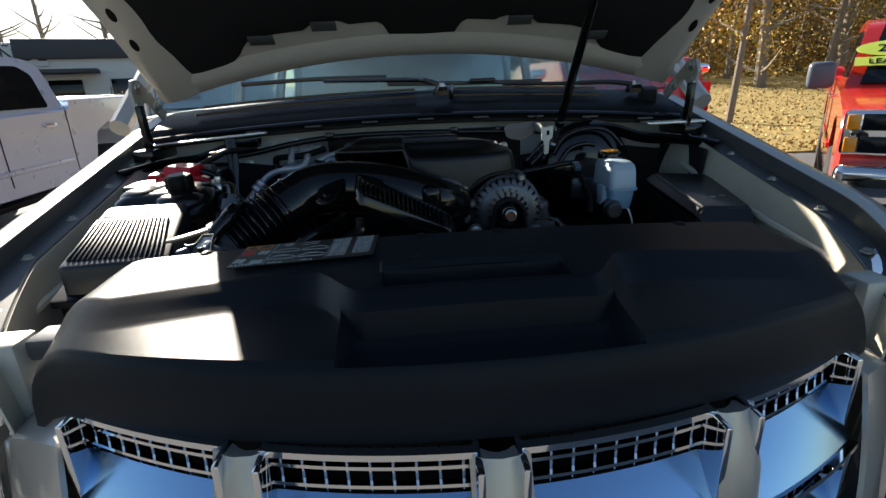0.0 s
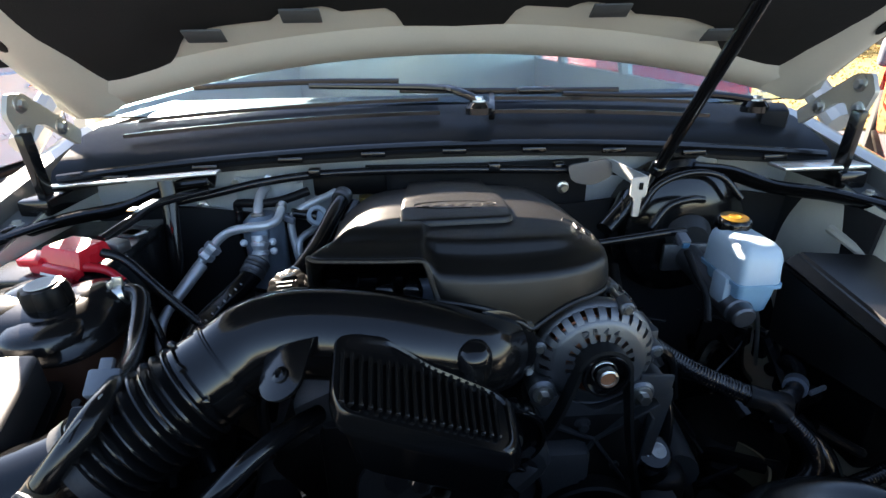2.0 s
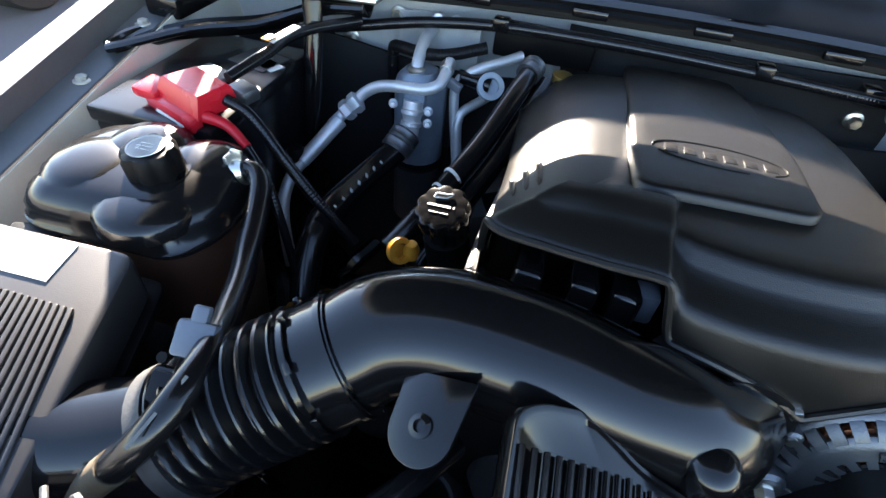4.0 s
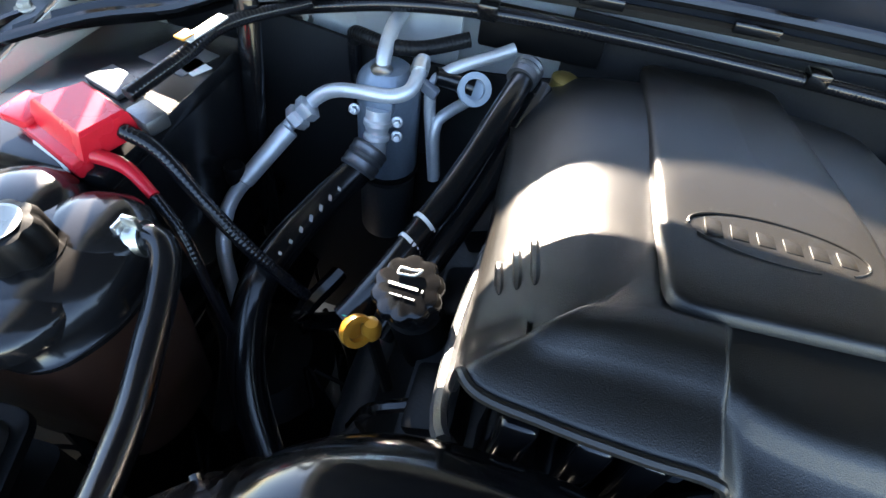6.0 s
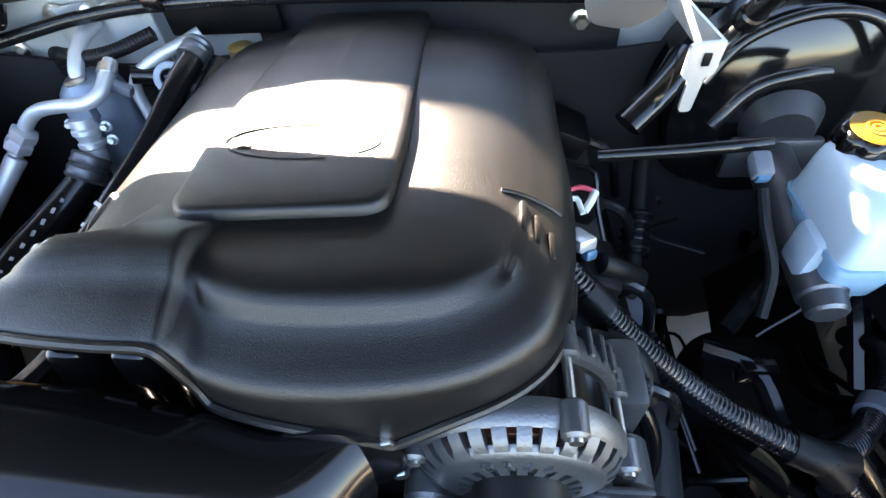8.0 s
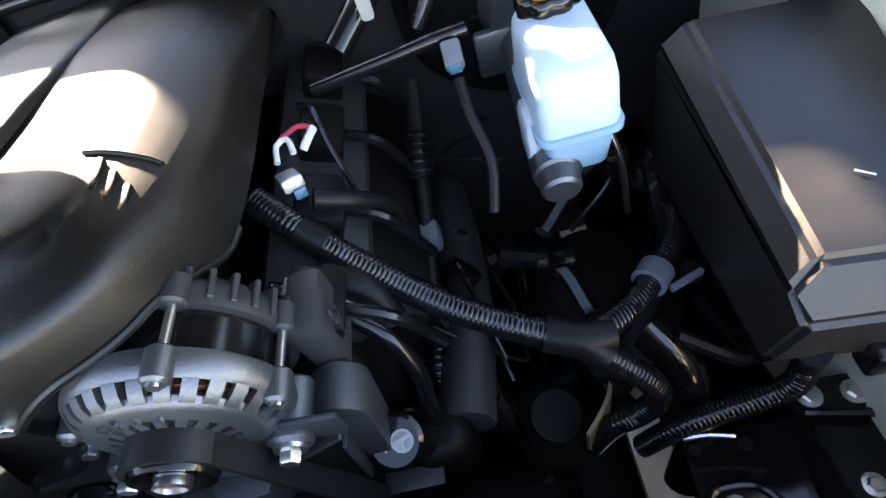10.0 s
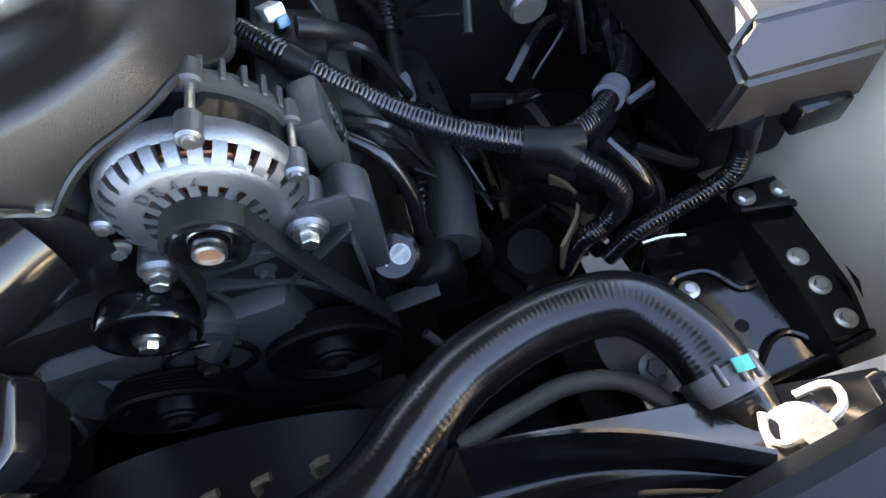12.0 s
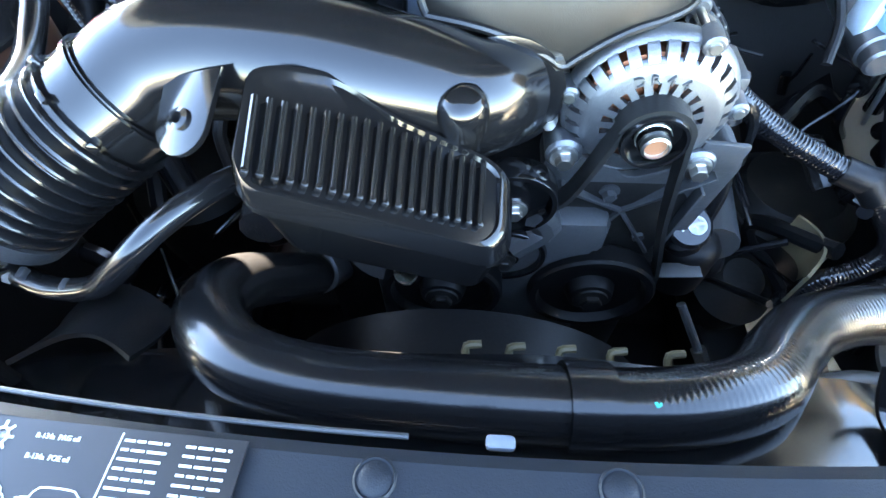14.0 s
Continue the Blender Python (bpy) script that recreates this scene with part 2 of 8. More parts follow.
def tube(pts, r, seg=14, step=0.01, rf=None, bm=None, flat=1.0, caps=True):
    """A tube along a smooth line. rf(s) scales the radius at s metres along it."""
    bm = nbm(bm)
    line = spline(pts, step)
    d = (line[1] - line[0]).normalized()
    u = Vector((0, 0, 1)) if abs(d.z) < 0.9 else Vector((0, 1, 0))
    u = (u - d * u.dot(d)).normalized()
    rings, s = [], 0.0
    for i, p in enumerate(line):
        e = (line[min(i + 1, len(line) - 1)] - line[max(i - 1, 0)]).normalized()
        u = (u - e * u.dot(e)).normalized()
        w = e.cross(u)
        if i:
            s += (p - line[i - 1]).length
        q = r(s) if callable(r) else r
        q *= rf(s) if rf else 1
        rings.append([bm.verts.new(p + q * (math.cos(2 * math.pi * k / seg) * u * flat + math.sin(2 * math.pi * k / seg) * w)) for k in range(seg)])
    for a, b in zip(rings, rings[1:]):
        for k in range(seg):
            bm.faces.new((a[k], a[(k + 1) % seg], b[(k + 1) % seg], b[k]))
    if caps:
        bm.faces.new(rings[0])
        bm.faces.new(rings[-1])
    return bm

def ribbed(pitch, depth):
    return lambda s: 1 - depth * (0.5 + 0.5 * math.cos(2 * math.pi * s / pitch)) ** 2

def loom(pts, r, bm=None, pitch=0.0044):
    return tube(pts, r, 14, pitch / 4.0, ribbed(pitch, 0.065), bm)

def loft(rings, bm=None, closed=True, cap0=True, cap1=True):
    bm = nbm(bm)
    vs = [[bm.verts.new(p) for p in ring] for ring in rings]
    n = len(rings[0])
    for a, b in zip(vs, vs[1:]):
        for k in range(n if closed else n - 1):
            try:
                bm.faces.new((a[k], a[(k + 1) % n], b[(k + 1) % n], b[k]))
            except ValueError:
                pass
    if closed and cap0:
        bm.faces.new(vs[0])
    if closed and cap1:
        bm.faces.new(vs[-1])
    return bm

def sheet(fn, nu, nv, thick=0.003, bm=None, down=None):
    """A curved panel: fn(u, v) over 0..1, given thickness along down or its normals."""
    bm = nbm(bm)
    top = [[Vector(fn(i / nu, j / nv)) for j in range(nv + 1)] for i in range(nu + 1)]
    if thick:
        low = []
        for i in range(nu + 1):
            row = []
            for j in range(nv + 1):
                if down is not None:
                    d = Vector(down)
                else:
                    du = top[min(i + 1, nu)][j] - top[max(i - 1, 0)][j]
                    dv = top[i][min(j + 1, nv)] - top[i][max(j - 1, 0)]
                    d = du.cross(dv)
                    d = d.normalized() if d.length > 1e-9 else Vector((0, 0, 1))
                row.append(top[i][j] - d * thick)
            low.append(row)
    a = [[bm.verts.new(p) for p in row] for row in top]
    for i in range(nu):
        for j in range(nv):
            bm.faces.new((a[i][j], a[i + 1][j], a[i + 1][j + 1], a[i][j + 1]))
    if thick:
        b = [[bm.verts.new(p) for p in row] for row in low]
        for i in range(nu):
            for j in range(nv):
                bm.faces.new((b[i][j], b[i][j + 1], b[i + 1][j + 1], b[i + 1][j]))
        for i in range(nu):
            bm.faces.new((a[i][0], b[i][0], b[i + 1][0], a[i + 1][0]))
            bm.faces.new((a[i][nv], a[i + 1][nv], b[i + 1][nv], b[i][nv]))
        for j in range(nv):
            bm.faces.new((a[0][j], a[0][j + 1], b[0][j + 1], b[0][j]))
            bm.faces.new((a[nu][j], b[nu][j], b[nu][j + 1], a[nu][j + 1]))
    return bm

def rounded(poly, r=0.01, k=4):
    """A 2D outline with its corners rounded."""
    out, n = [], len(poly)
    for i in range(n):
        p, a, b = Vector(poly[i]), Vector(poly[i - 1]), Vector(poly[(i + 1) % n])
        d = min(r, (a - p).length * 0.45, (b - p).length * 0.45)
        s, e = p + (a - p).normalized() * d, p + (b - p).normalized() * d
        for j in range(k + 1):
            t = j / k
            out.append((1 - t) ** 2 * s + 2 * t * (1 - t) * p + t * t * e)
    return out

def plate(poly, z0, z1, m=None, bevel=0.0, bm=None, shrink=None):
    """A 2D outline extruded from z0 to z1, with a rounded top edge."""
    m = m or Matrix()
    c = sum((Vector(p) for p in poly), Vector((0, 0))) / len(poly)
    def ring(z, inset):
        out = []
        for p in poly:
            d = c - Vector(p)
            q = Vector(p) + d.normalized() * min(inset, d.length * 0.6)
            out.append(m @ Vector((q.x, q.y, z)))
        return out
    s = 1 if z1 > z0 else -1
    rings = [ring(z0, 0)]
    if bevel:
        rings += [ring(z1 - s * bevel, 0), ring(z1 - s * bevel * 0.3, bevel * 0.3), ring(z1, bevel)]
    else:
        rings += [ring(z1, 0)]
    return loft(rings, bm)

def bolt(p, d, r=0.008, h=0.008, bm=None, washer=True):
    """A flanged hexagon bolt head at p, facing d."""
    p, d = Vector(p), Vector(d).normalized()
    m = Matrix.Translation(p) @ rotm(d)
    if washer:
        bm = lathe([(r * 1.55, 0), (r * 1.5, h * 0.25), (r * 1.05, h * 0.35), (0, h * 0.35)], m, 20, bm)
    bm = lathe([(r, 0), (r, h * 0.85), (r * 0.85, h), (0, h)], m, 6, bm)
    return bm

def words(name, text, size, m, mat, parent, depth=0.0004, align='LEFT'):
    """Writing as a thin mesh, lying in the xy plane of m."""
    cu = bpy.data.curves.new(name, 'FONT')
    cu.body, cu.size, cu.extrude, cu.align_x = text, size, depth, align
    cu.resolution_u = 2
    tmp = bpy.data.objects.new(name, cu)
    scene.collection.objects.link(tmp)
    dg = bpy.context.evaluated_depsgraph_get()
    dg.update()
    me = bpy.data.meshes.new_from_object(tmp.evaluated_get(dg))
    bpy.data.objects.remove(tmp)
    bpy.data.curves.remove(cu)
    me.transform(m)
    me.materials.clear()
    me.materials.append(mat)
    ob = new(name, me)
    if parent is not None:
        ob.parent = parent
        if parent.type == 'EMPTY':
            ob.matrix_parent_inverse = Matrix.Translation(-parent.location)
    return ob

def bars(rows, size, m, bm=None, seed=1, depth=0.0004):
    """Unreadable lines of print as short plain bars. rows: (x0, x1, y)."""
    rnd = random.Random(seed)
    bm = nbm(bm)
    for x0, x1, y in rows:
        x = x0
        while x < x1:
            w = min(rnd.uniform(1.2, 4.5) * size, x1 - x)
            bm = box(m @ Vector((x + w / 2, y, depth / 2)), (w, size * 0.42, depth), 0, m.to_3x3().to_4x4(), bm)
            x += w + size * 0.5
    return bm

# ---- ground and surroundings ----
GZ = -0.12                            # height of the asphalt

def asphalt():
    m = material("sunlit_asphalt", (0.115, 0.115, 0.118), 0.85, bump=0.8, scale=160, vary=0.35, big=0.7, bump2=0.3, scale2=25)
    return m

def leaf_litter():
    m = material("fallen_leaf_litter", (0.30, 0.215, 0.065), 0.9, bump=0.9, scale=9, vary=0.55, big=1.4, bump2=0.8, scale2=5)
    return m

g = bmesh.new()
bmesh.ops.create_grid(g, x_segments=60, y_segments=60, size=400.0)
for v in g.verts:
    v.co.z = GZ
mesh_thing("ground", g, asphalt(), "grey asphalt parking lot in low autumn sun", "ground", kind="structure")

def verge(u, v):
    x, y = 5.5 + 34 * u, 9.4 + 34 * v - 0.22 * (5.5 + 34 * u)
    return x, y, GZ + 0.012 + 0.35 * v + 0.25 * v * v * 6 + 0.05 * noise.noise(Vector((x * 0.6, y * 0.6, 0)))
mesh_thing("leafy_verge", sheet(verge, 40, 40, 0.5, down=(0, 0, 1)), leaf_litter(), "grassy bank covered with fallen yellow leaves", "ground", kind="structure")

def leaf_stuff(name, count, where, size, mat, label, category, seed, parent=None):
    rnd = random.Random(seed)
    vs, fs = [], []
    for i in range(count):
        p = where(rnd)
        a = Vector((rnd.uniform(-1, 1), rnd.uniform(-1, 1), rnd.uniform(-1, 1))).normalized()
        b = a.orthogonal().normalized()
        c = a.cross(b)
        s = size * rnd.uniform(0.6, 1.5)
        k = len(vs)
        vs += [p + s * b, p + s * 0.6 * c, p - s * b, p - s * 0.6 * c]
        fs.append((k, k + 1, k + 2, k + 3))
    me = bpy.data.meshes.new(name)
    me.from_pydata(vs, [], fs)
    me.materials.append(mat)
    ob = new(name, me)
    if parent is not None:
        ob.parent = parent
        ob.matrix_parent_inverse = Matrix.Translation(-parent.location)
        return ob
    return tagged(ob, label, category, kind="stuff")

def leaf_mat(name, colors):
    m = bpy.data.materials.new(name)
    m.use_nodes = True
    n, l = m.node_tree.nodes, m.node_tree.links
    geo = n.new("ShaderNodeNewGeometry")
    ramp = n.new("ShaderNodeValToRGB")
    ramp.color_ramp.elements[0].color = (*colors[0], 1)
    ramp.color_ramp.elements[1].color = (*colors[-1], 1)
    for i, c in enumerate(colors[1:-1]):
        ramp.color_ramp.elements.new((i + 1) / (len(colors) - 1)).color = (*c, 1)
    l.new(geo.outputs["Random Per Island"], ramp.inputs[0])
    b = n["Principled BSDF"]
    l.new(ramp.outputs[0], b.inputs["Base Color"])
    b.inputs["Roughness"].default_value = 0.7
    b.inputs["Subsurface Weight"].default_value = 0.0
    return m

M_LEAFY = leaf_mat("autumn_yellow_leaves", [(0.50, 0.32, 0.035), (0.58, 0.36, 0.05), (0.28, 0.26, 0.05), (0.45, 0.17, 0.03)])
M_LEAFG = leaf_mat("mixed_autumn_leaves", [(0.075, 0.09, 0.018), (0.26, 0.17, 0.03), (0.26, 0.11, 0.02), (0.04, 0.055, 0.012)])
M_LEAFD = leaf_mat("fallen_leaves", [(0.50, 0.33, 0.09), (0.30, 0.16, 0.04), (0.55, 0.38, 0.12), (0.17, 0.16, 0.045)])

def lie(rnd):
    u, v = rnd.random(), rnd.random() ** 1.5 * 0.6
    x, y, z = verge(u, v)
    return Vector((x, y, z + 0.02))
leaf_stuff("fallen_leaves", 26000, lie, 0.035, M_LEAFD, "dry fallen leaves lying on the bank", "leaves", 5)

def tree(x, y, h, r, crown, mat, count, seed, label, low=0.35, leaf=0.055, z=GZ):
    rnd = random.Random(seed)
    t = thing("tree", (x, y, z), label, "tree", "trees at the edge of the lot")
    base = Vector((x, y, z - 0.2))
    lean = Vector((rnd.uniform(-.06, .06), rnd.uniform(-.06, .06), 1)) * h
    tr = tube([base, base + lean * 0.3 + Vector((rnd.uniform(-.1, .1), 0, 0)), base + lean * 0.65, base + lean], lambda s: r * max(0.15, 1 - 0.85 * s / h), 9, 0.5)
    tips = []
    for i in range(16):
        f = rnd.uniform(low, 0.97)
        a = rnd.uniform(0, 6.28)
        p = base + lean * f
        ln = crown * (1.15 - f) * rnd.uniform(0.7, 1.2)
        q = p + Vector((math.cos(a) * ln, math.sin(a) * ln, ln * rnd.uniform(0.3, 0.8)))
        tr = tube([p, p.lerp(q, 0.5) + Vector((0, 0, -0.05 * ln)), q], lambda s, ln=ln: max(0.006, r * 0.35 * (1 - 0.8 * s / max(ln, .1))), 5, 0.3, bm=tr)
        tips += [q, p.lerp(q, 0.6)]
        for k in range(3):
            w = p.lerp(q, rnd.uniform(0.4, 0.9))
            e = w + Vector((rnd.uniform(-1, 1), rnd.uniform(-1, 1), rnd.uniform(0, 1))) * ln * 0.4
            tr = tube([w, e], lambda s: 0.008, 4, 0.3, bm=tr)
            tips.append(e)
    part("trunk", tr, M_BARK, t)
    if count:
        def at(q):
            c = q.choice(tips)
            return c + Vector((q.gauss(0, 1), q.gauss(0, 1), q.gauss(0, 0.8))) * crown * 0.2
        leaf_stuff("crown", int(count * 1.7), at, leaf, mat, "", "", seed + 1, t)
    return t

TREES = [(8.6, 12.6, 9, 0.10, 1.6, M_LEAFY, 2600), (16.8, 23.0, 11, 0.28, 2.6, M_LEAFY, 1500), (19.5, 22.5, 12, 0.2, 3, M_LEAFG, 2400), (15.0, 27.0, 12, 0.22, 3, M_LEAFG, 2600),
         (22.0, 24.5, 14, 0.25, 3, M_LEAFG, 2400), (21.0, 20.0, 12, 0.18, 3, M_LEAFY, 2000), (18.3, 28.0, 13, 0.2, 3.4, M_LEAFG, 2600), (25.0, 22.0, 13, 0.25, 3.2, M_LEAFY, 2000),
         (14.0, 31.0, 14, 0.25, 3.5, M_LEAFG, 2400), (24.0, 30.0, 15, 0.3, 4, M_LEAFG, 2600), (28.0, 27.0, 14, 0.25, 4, M_LEAFG, 2400), (20.5, 33.0, 15, 0.3, 4, M_LEAFG, 2600)]
for i, (x, y, h, r, c, m, k) in enumerate(TREES):
    tree(x, y, h, r, c, m, k, 20 + i, "autumn woodland tree with thin grey trunk and yellowing leaves" if i else "young roadside tree with bright yellow autumn leaves", 0.12 if i else 0.2)
for i, (x, y) in enumerate(((-22, 44), (-28, 46), (-34, 50), (-17, 48), (-40, 47))):
    tree(x, y, 15, 0.25, 4.0, None, 0, 60 + i, "bare leafless tree behind the dealership building", 0.3)

def thicket(rnd):
    x = rnd.uniform(10, 45)
    y = 34 - 0.35 * x + rnd.uniform(0, 14)
    return Vector((x, y, GZ + abs(rnd.gauss(0, 1)) * 3.2 + 0.4))
leaf_stuff("undergrowth", 60000, thicket, 0.085, M_LEAFG, "dense brown and olive woodland undergrowth behind the lot", "bushes", 9)
leaf_stuff("bright_undergrowth", 26000, thicket, 0.09, M_LEAFY, "yellow and orange autumn bushes at the wood edge", "bushes", 31)
def far_wood(u, v):
    a = 0.25 + 1.12 * u
    return 62 * math.cos(a), 62 * math.sin(a), GZ + v * (24 + 3.5 * noise.noise(Vector((u * 30, 0, 0))))
mesh_thing("backdrop", sheet(far_wood, 80, 6, 0.5), material("distant_woodland", (0.045, 0.036, 0.02), 0.95, vary=0.6, big=0.9, scale=6), "distant brown autumn woodland", "backdrop", kind="structure")

# ---- dealership building ----
bld = thing("dealership_building", (-20.5, 33.5, GZ), "low white dealership building with dark fascia and wall sign", "building")
BM = Matrix.Translation((-20.5, 33.5, GZ)) @ pose(0, 0, 0, 0, 0, 24)
part("wall", box(BM @ Vector((0, 4, 1.9)), (26, 8, 3.8), 0.05, BM.to_3x3().to_4x4()), M_BUILD, bld)
part("fascia", box(BM @ Vector((4.5, 3.9, 4.05)), (12, 8.6, 1.1), 0.05, BM.to_3x3().to_4x4()), M_ROOFD, bld, "dark flat-roof fascia")
part("canopy", box(BM @ Vector((-3.5, -1.2, 2.75)), (12, 2.6, 0.22), 0.03, BM.to_3x3().to_4x4()), M_ROOFD, bld)
part("sign_board", box(BM @ Vector((-3.0, -0.10, 3.75)), (6.0, 0.16, 1.3), 0.03, BM.to_3x3().to_4x4()), M_BUILD, bld, "white sign board")
words("sign_lettering", "ESPAÑOL", 1.05, BM @ Matrix.Translation((0.0, -0.2, 3.4)) @ pose(0, 0, 0, 90, 0, 0), M_ROOFD, bld, 0.02, 'RIGHT')
for i in range(6):
    w = part("window", box(BM @ Vector((-9 + 3.2 * i, -0.06, 1.55)), (1.7, 0.14, 1.5), 0.02, BM.to_3x3().to_4x4()), M_DGLASS, bld)
fence = thing("fence", (-10.5, 22.0, GZ), "dark picket fence beside the dealership building", "fence")
for i in range(26):
    part("picket", box((-12.0 + 0.16 * i, 23.0 + 0.03 * i, GZ + 0.85), (0.03, 0.03, 1.7), 0.004), M_ROOFD, fence)
part("rail", box((-10.0, 23.4, GZ + 1.45), (4.2, 0.04, 0.05), 0.004, pose(0, 0, 0, 0, 0, 10.6)), M_ROOFD, fence)

# ---- parked trucks ----
def wheel(parent, c, axis, r=0.40, w=0.26):
    c, a = Vector(c), Vector(axis).normalized()
    m = Matrix.Translation(c - a * w / 2) @ rotm(a)
    t = part("tyre", lathe([(r * 0.68, 0), (r * 0.95, 0.0), (r, 0.03), (r, w - 0.03), (r * 0.95, w), (r * 0.68, w)], m, 40), M_TYRE, parent)
    rim = lathe([(r * 0.68, 0.01), (r * 0.66, w * 0.6), (r * 0.62, w - 0.02), (r * 0.68, w - 0.005)], m, 40)
    for k in range(6):
        q = m @ Matrix.Translation((0, 0, w - 0.035)) @ pose(0, 0, 0, 0, 0, 60 * k)
        rim = box(q @ Vector((r * 0.33, 0, 0)), (r * 0.62, r * 0.16, 0.03), 0.01, q.to_3x3().to_4x4(), rim)
    rim = lathe([(r * 0.16, w - 0.04), (r * 0.15, w - 0.01), (0, w - 0.01)], m, 20, rim)
    part("rim", rim, M_ALLOY, t)

def pickup(name, m, paint, label):
    """A crew-cab pickup, its nose at the origin of m and its length along +y."""
    car = thing(name, m.translation, label, "pickup truck")
    q = m.to_3x3().to_4x4()
    def V(x, y, z):
        return m @ Vector((x, y, z))
    def side(poly, x0, x1, r, bm=None):
        pts = rounded(poly, r)
        rings = [[V(x, p.x, p.y) for p in pts] for x in (x0, x0 + 0.03, x1 - 0.03, x1)]
        c = Vector((sum(p.x for p in pts) / len(pts), sum(p.y for p in pts) / len(pts)))
        for k in (0, 3):
            rings[k] = [V((x0, x1)[k > 0], c.x + (p.x - c.x) * 0.985, c.y + (p.y - c.y) * 0.96) for p in pts]
        return loft(rings, bm)
    low = [(0.05, 0.55), (0.0, 1.02), (0.12, 1.14), (1.35, 1.24), (3.75, 1.30), (3.80, 1.42), (5.75, 1.42), (5.80, 0.75), (5.1, 0.72),
           (4.95, 1.0), (4.6, 1.12), (4.25, 1.0), (4.1, 0.62), (3.6, 0.45), (1.55, 0.45), (1.4, 0.8), (1.2, 1.0), (0.9, 1.06), (0.6, 0.98), (0.45, 0.62)]
    part("body", side(low, -0.98, 0.98, 0.07), paint, car)
    cab = [(1.40, 1.22), (2.15, 1.80), (2.45, 1.86), (3.35, 1.86), (3.62, 1.78), (3.74, 1.28)]
    b = bmesh.new()
    cabp = rounded(cab, 0.08)
    rings = []
    for x, k in ((-0.95, 0.0), (-0.93, 0.12), (-0.80, 1.0), (0.80, 1.0), (0.93, 0.12), (0.95, 0.0)):
        rings.append([V(x if k in (0.0,) else math.copysign(0.95 - 0.15 * (p.y - 1.22) / 0.64, x), p.x, p.y if k < 1 else p.y) for p in cabp])
    loft([[V(sgn * (0.95 - 0.14 * (p.y - 1.22) / 0.64), p.x, p.y) for p in cabp] for sgn in (-1, 1)], b)
    part("cab", b, paint, car)
    for sgn in (-1, 1):
        def wx(z):
            return sgn * (0.957 - 0.14 * (z - 1.22) / 0.64)
        for poly in ([(1.66, 1.33), (2.18, 1.72), (2.42, 1.76), (2.46, 1.33)], [(2.58, 1.33), (2.56, 1.76), (3.25, 1.77), (3.42, 1.68), (3.46, 1.33)]):
            pts = rounded(poly, 0.05)
            part("side_window", loft([[V(wx(p.y) - sgn * 0.012, p.x, p.y) for p in pts], [V(wx(p.y) + sgn * 0.004, p.x, p.y) for p in pts]]), M_DGLASS, car)
        for y0 in (2.52, 3.66):
            part("panel_gap", box(V(sgn * 0.981, y0, 0.95), (0.006, 0.014, 0.75), 0, q), M_BLACK, car)
        for y0 in (2.38, 3.35):
            part("door_handle", box(V(sgn * 1.0, y0 - 0.05, 1.14), (0.03, 0.2, 0.035), 0.012, q), M_CHROME, car)
        mir = part("mirror", box(V(sgn * 1.13, 1.62, 1.36), (0.22, 0.12, 0.24), 0.05, q, seg=3), M_GREYPL, car, "grey door mirror housing")
        part("side_moulding", box(V(sgn * 0.988, 2.6, 0.72), (0.02, 2.0, 0.05), 0.01, q), paint, car)
        part("running_board", box(V(sgn * 0.93, 2.6, 0.40), (0.16, 2.2, 0.06), 0.02, q), M_BLACK, car)
        hl = part("headlight", box(V(sgn * 0.80, 0.03, 1.0), (0.34, 0.14, 0.30), 0.03, q), M_CHROME, car)
        for dz in (0.075, -0.075):
            part("lamp_glass", box(V(sgn * 0.76, -0.042, 1.0 + dz), (0.22, 0.02, 0.11), 0.01, q), M_DGLASS, hl)
            part("indicator", box(V(sgn * 0.915, -0.04, 1.0 + dz), (0.075, 0.02, 0.10), 0.01, q), M_AMBER, hl)
        for y0 in (0.93, 4.62):
            wheel(car, V(sgn * 0.86, y0, 0.40), q @ Vector((sgn, 0, 0)))
    part("windscreen", loft([[V(x, 1.46 + 0.0, 1.275) for x in (-0.84, 0.84)] + [V(x, 2.13, 1.79) for x in (0.70, -0.70)],
                             [V(x, 1.44, 1.285) for x in (-0.84, 0.84)] + [V(x, 2.11, 1.80) for x in (0.70, -0.70)]]), M_DGLASS, car)
    gr = part("grille", box(V(0, 0.0, 1.0), (1.22, 0.12, 0.32), 0.03, q), M_BLACK, car)
    for k in range(3):
        part("grille_bar", box(V(0, -0.05, 0.88 + 0.12 * k), (1.2, 0.06, 0.035), 0.01, q), M_CHROME, gr)
    part("front_bumper", box(V(0, 0.0, 0.66), (1.96, 0.26, 0.26), 0.06, q, seg=3), M_CHROME, car)
    part("lower_valance", box(V(0, 0.08, 0.47), (1.8, 0.24, 0.16), 0.04, q), M_BLACK, car)
    part("rear_bumper", box(V(0, 5.82, 0.62), (1.9, 0.2, 0.2), 0.04, q), M_CHROME, car)
    part("bed_floor", box(V(0, 4.8, 1.43), (1.6, 1.7, 0.012), 0, q), M_BLACK, car, "black bed cover")
    return car

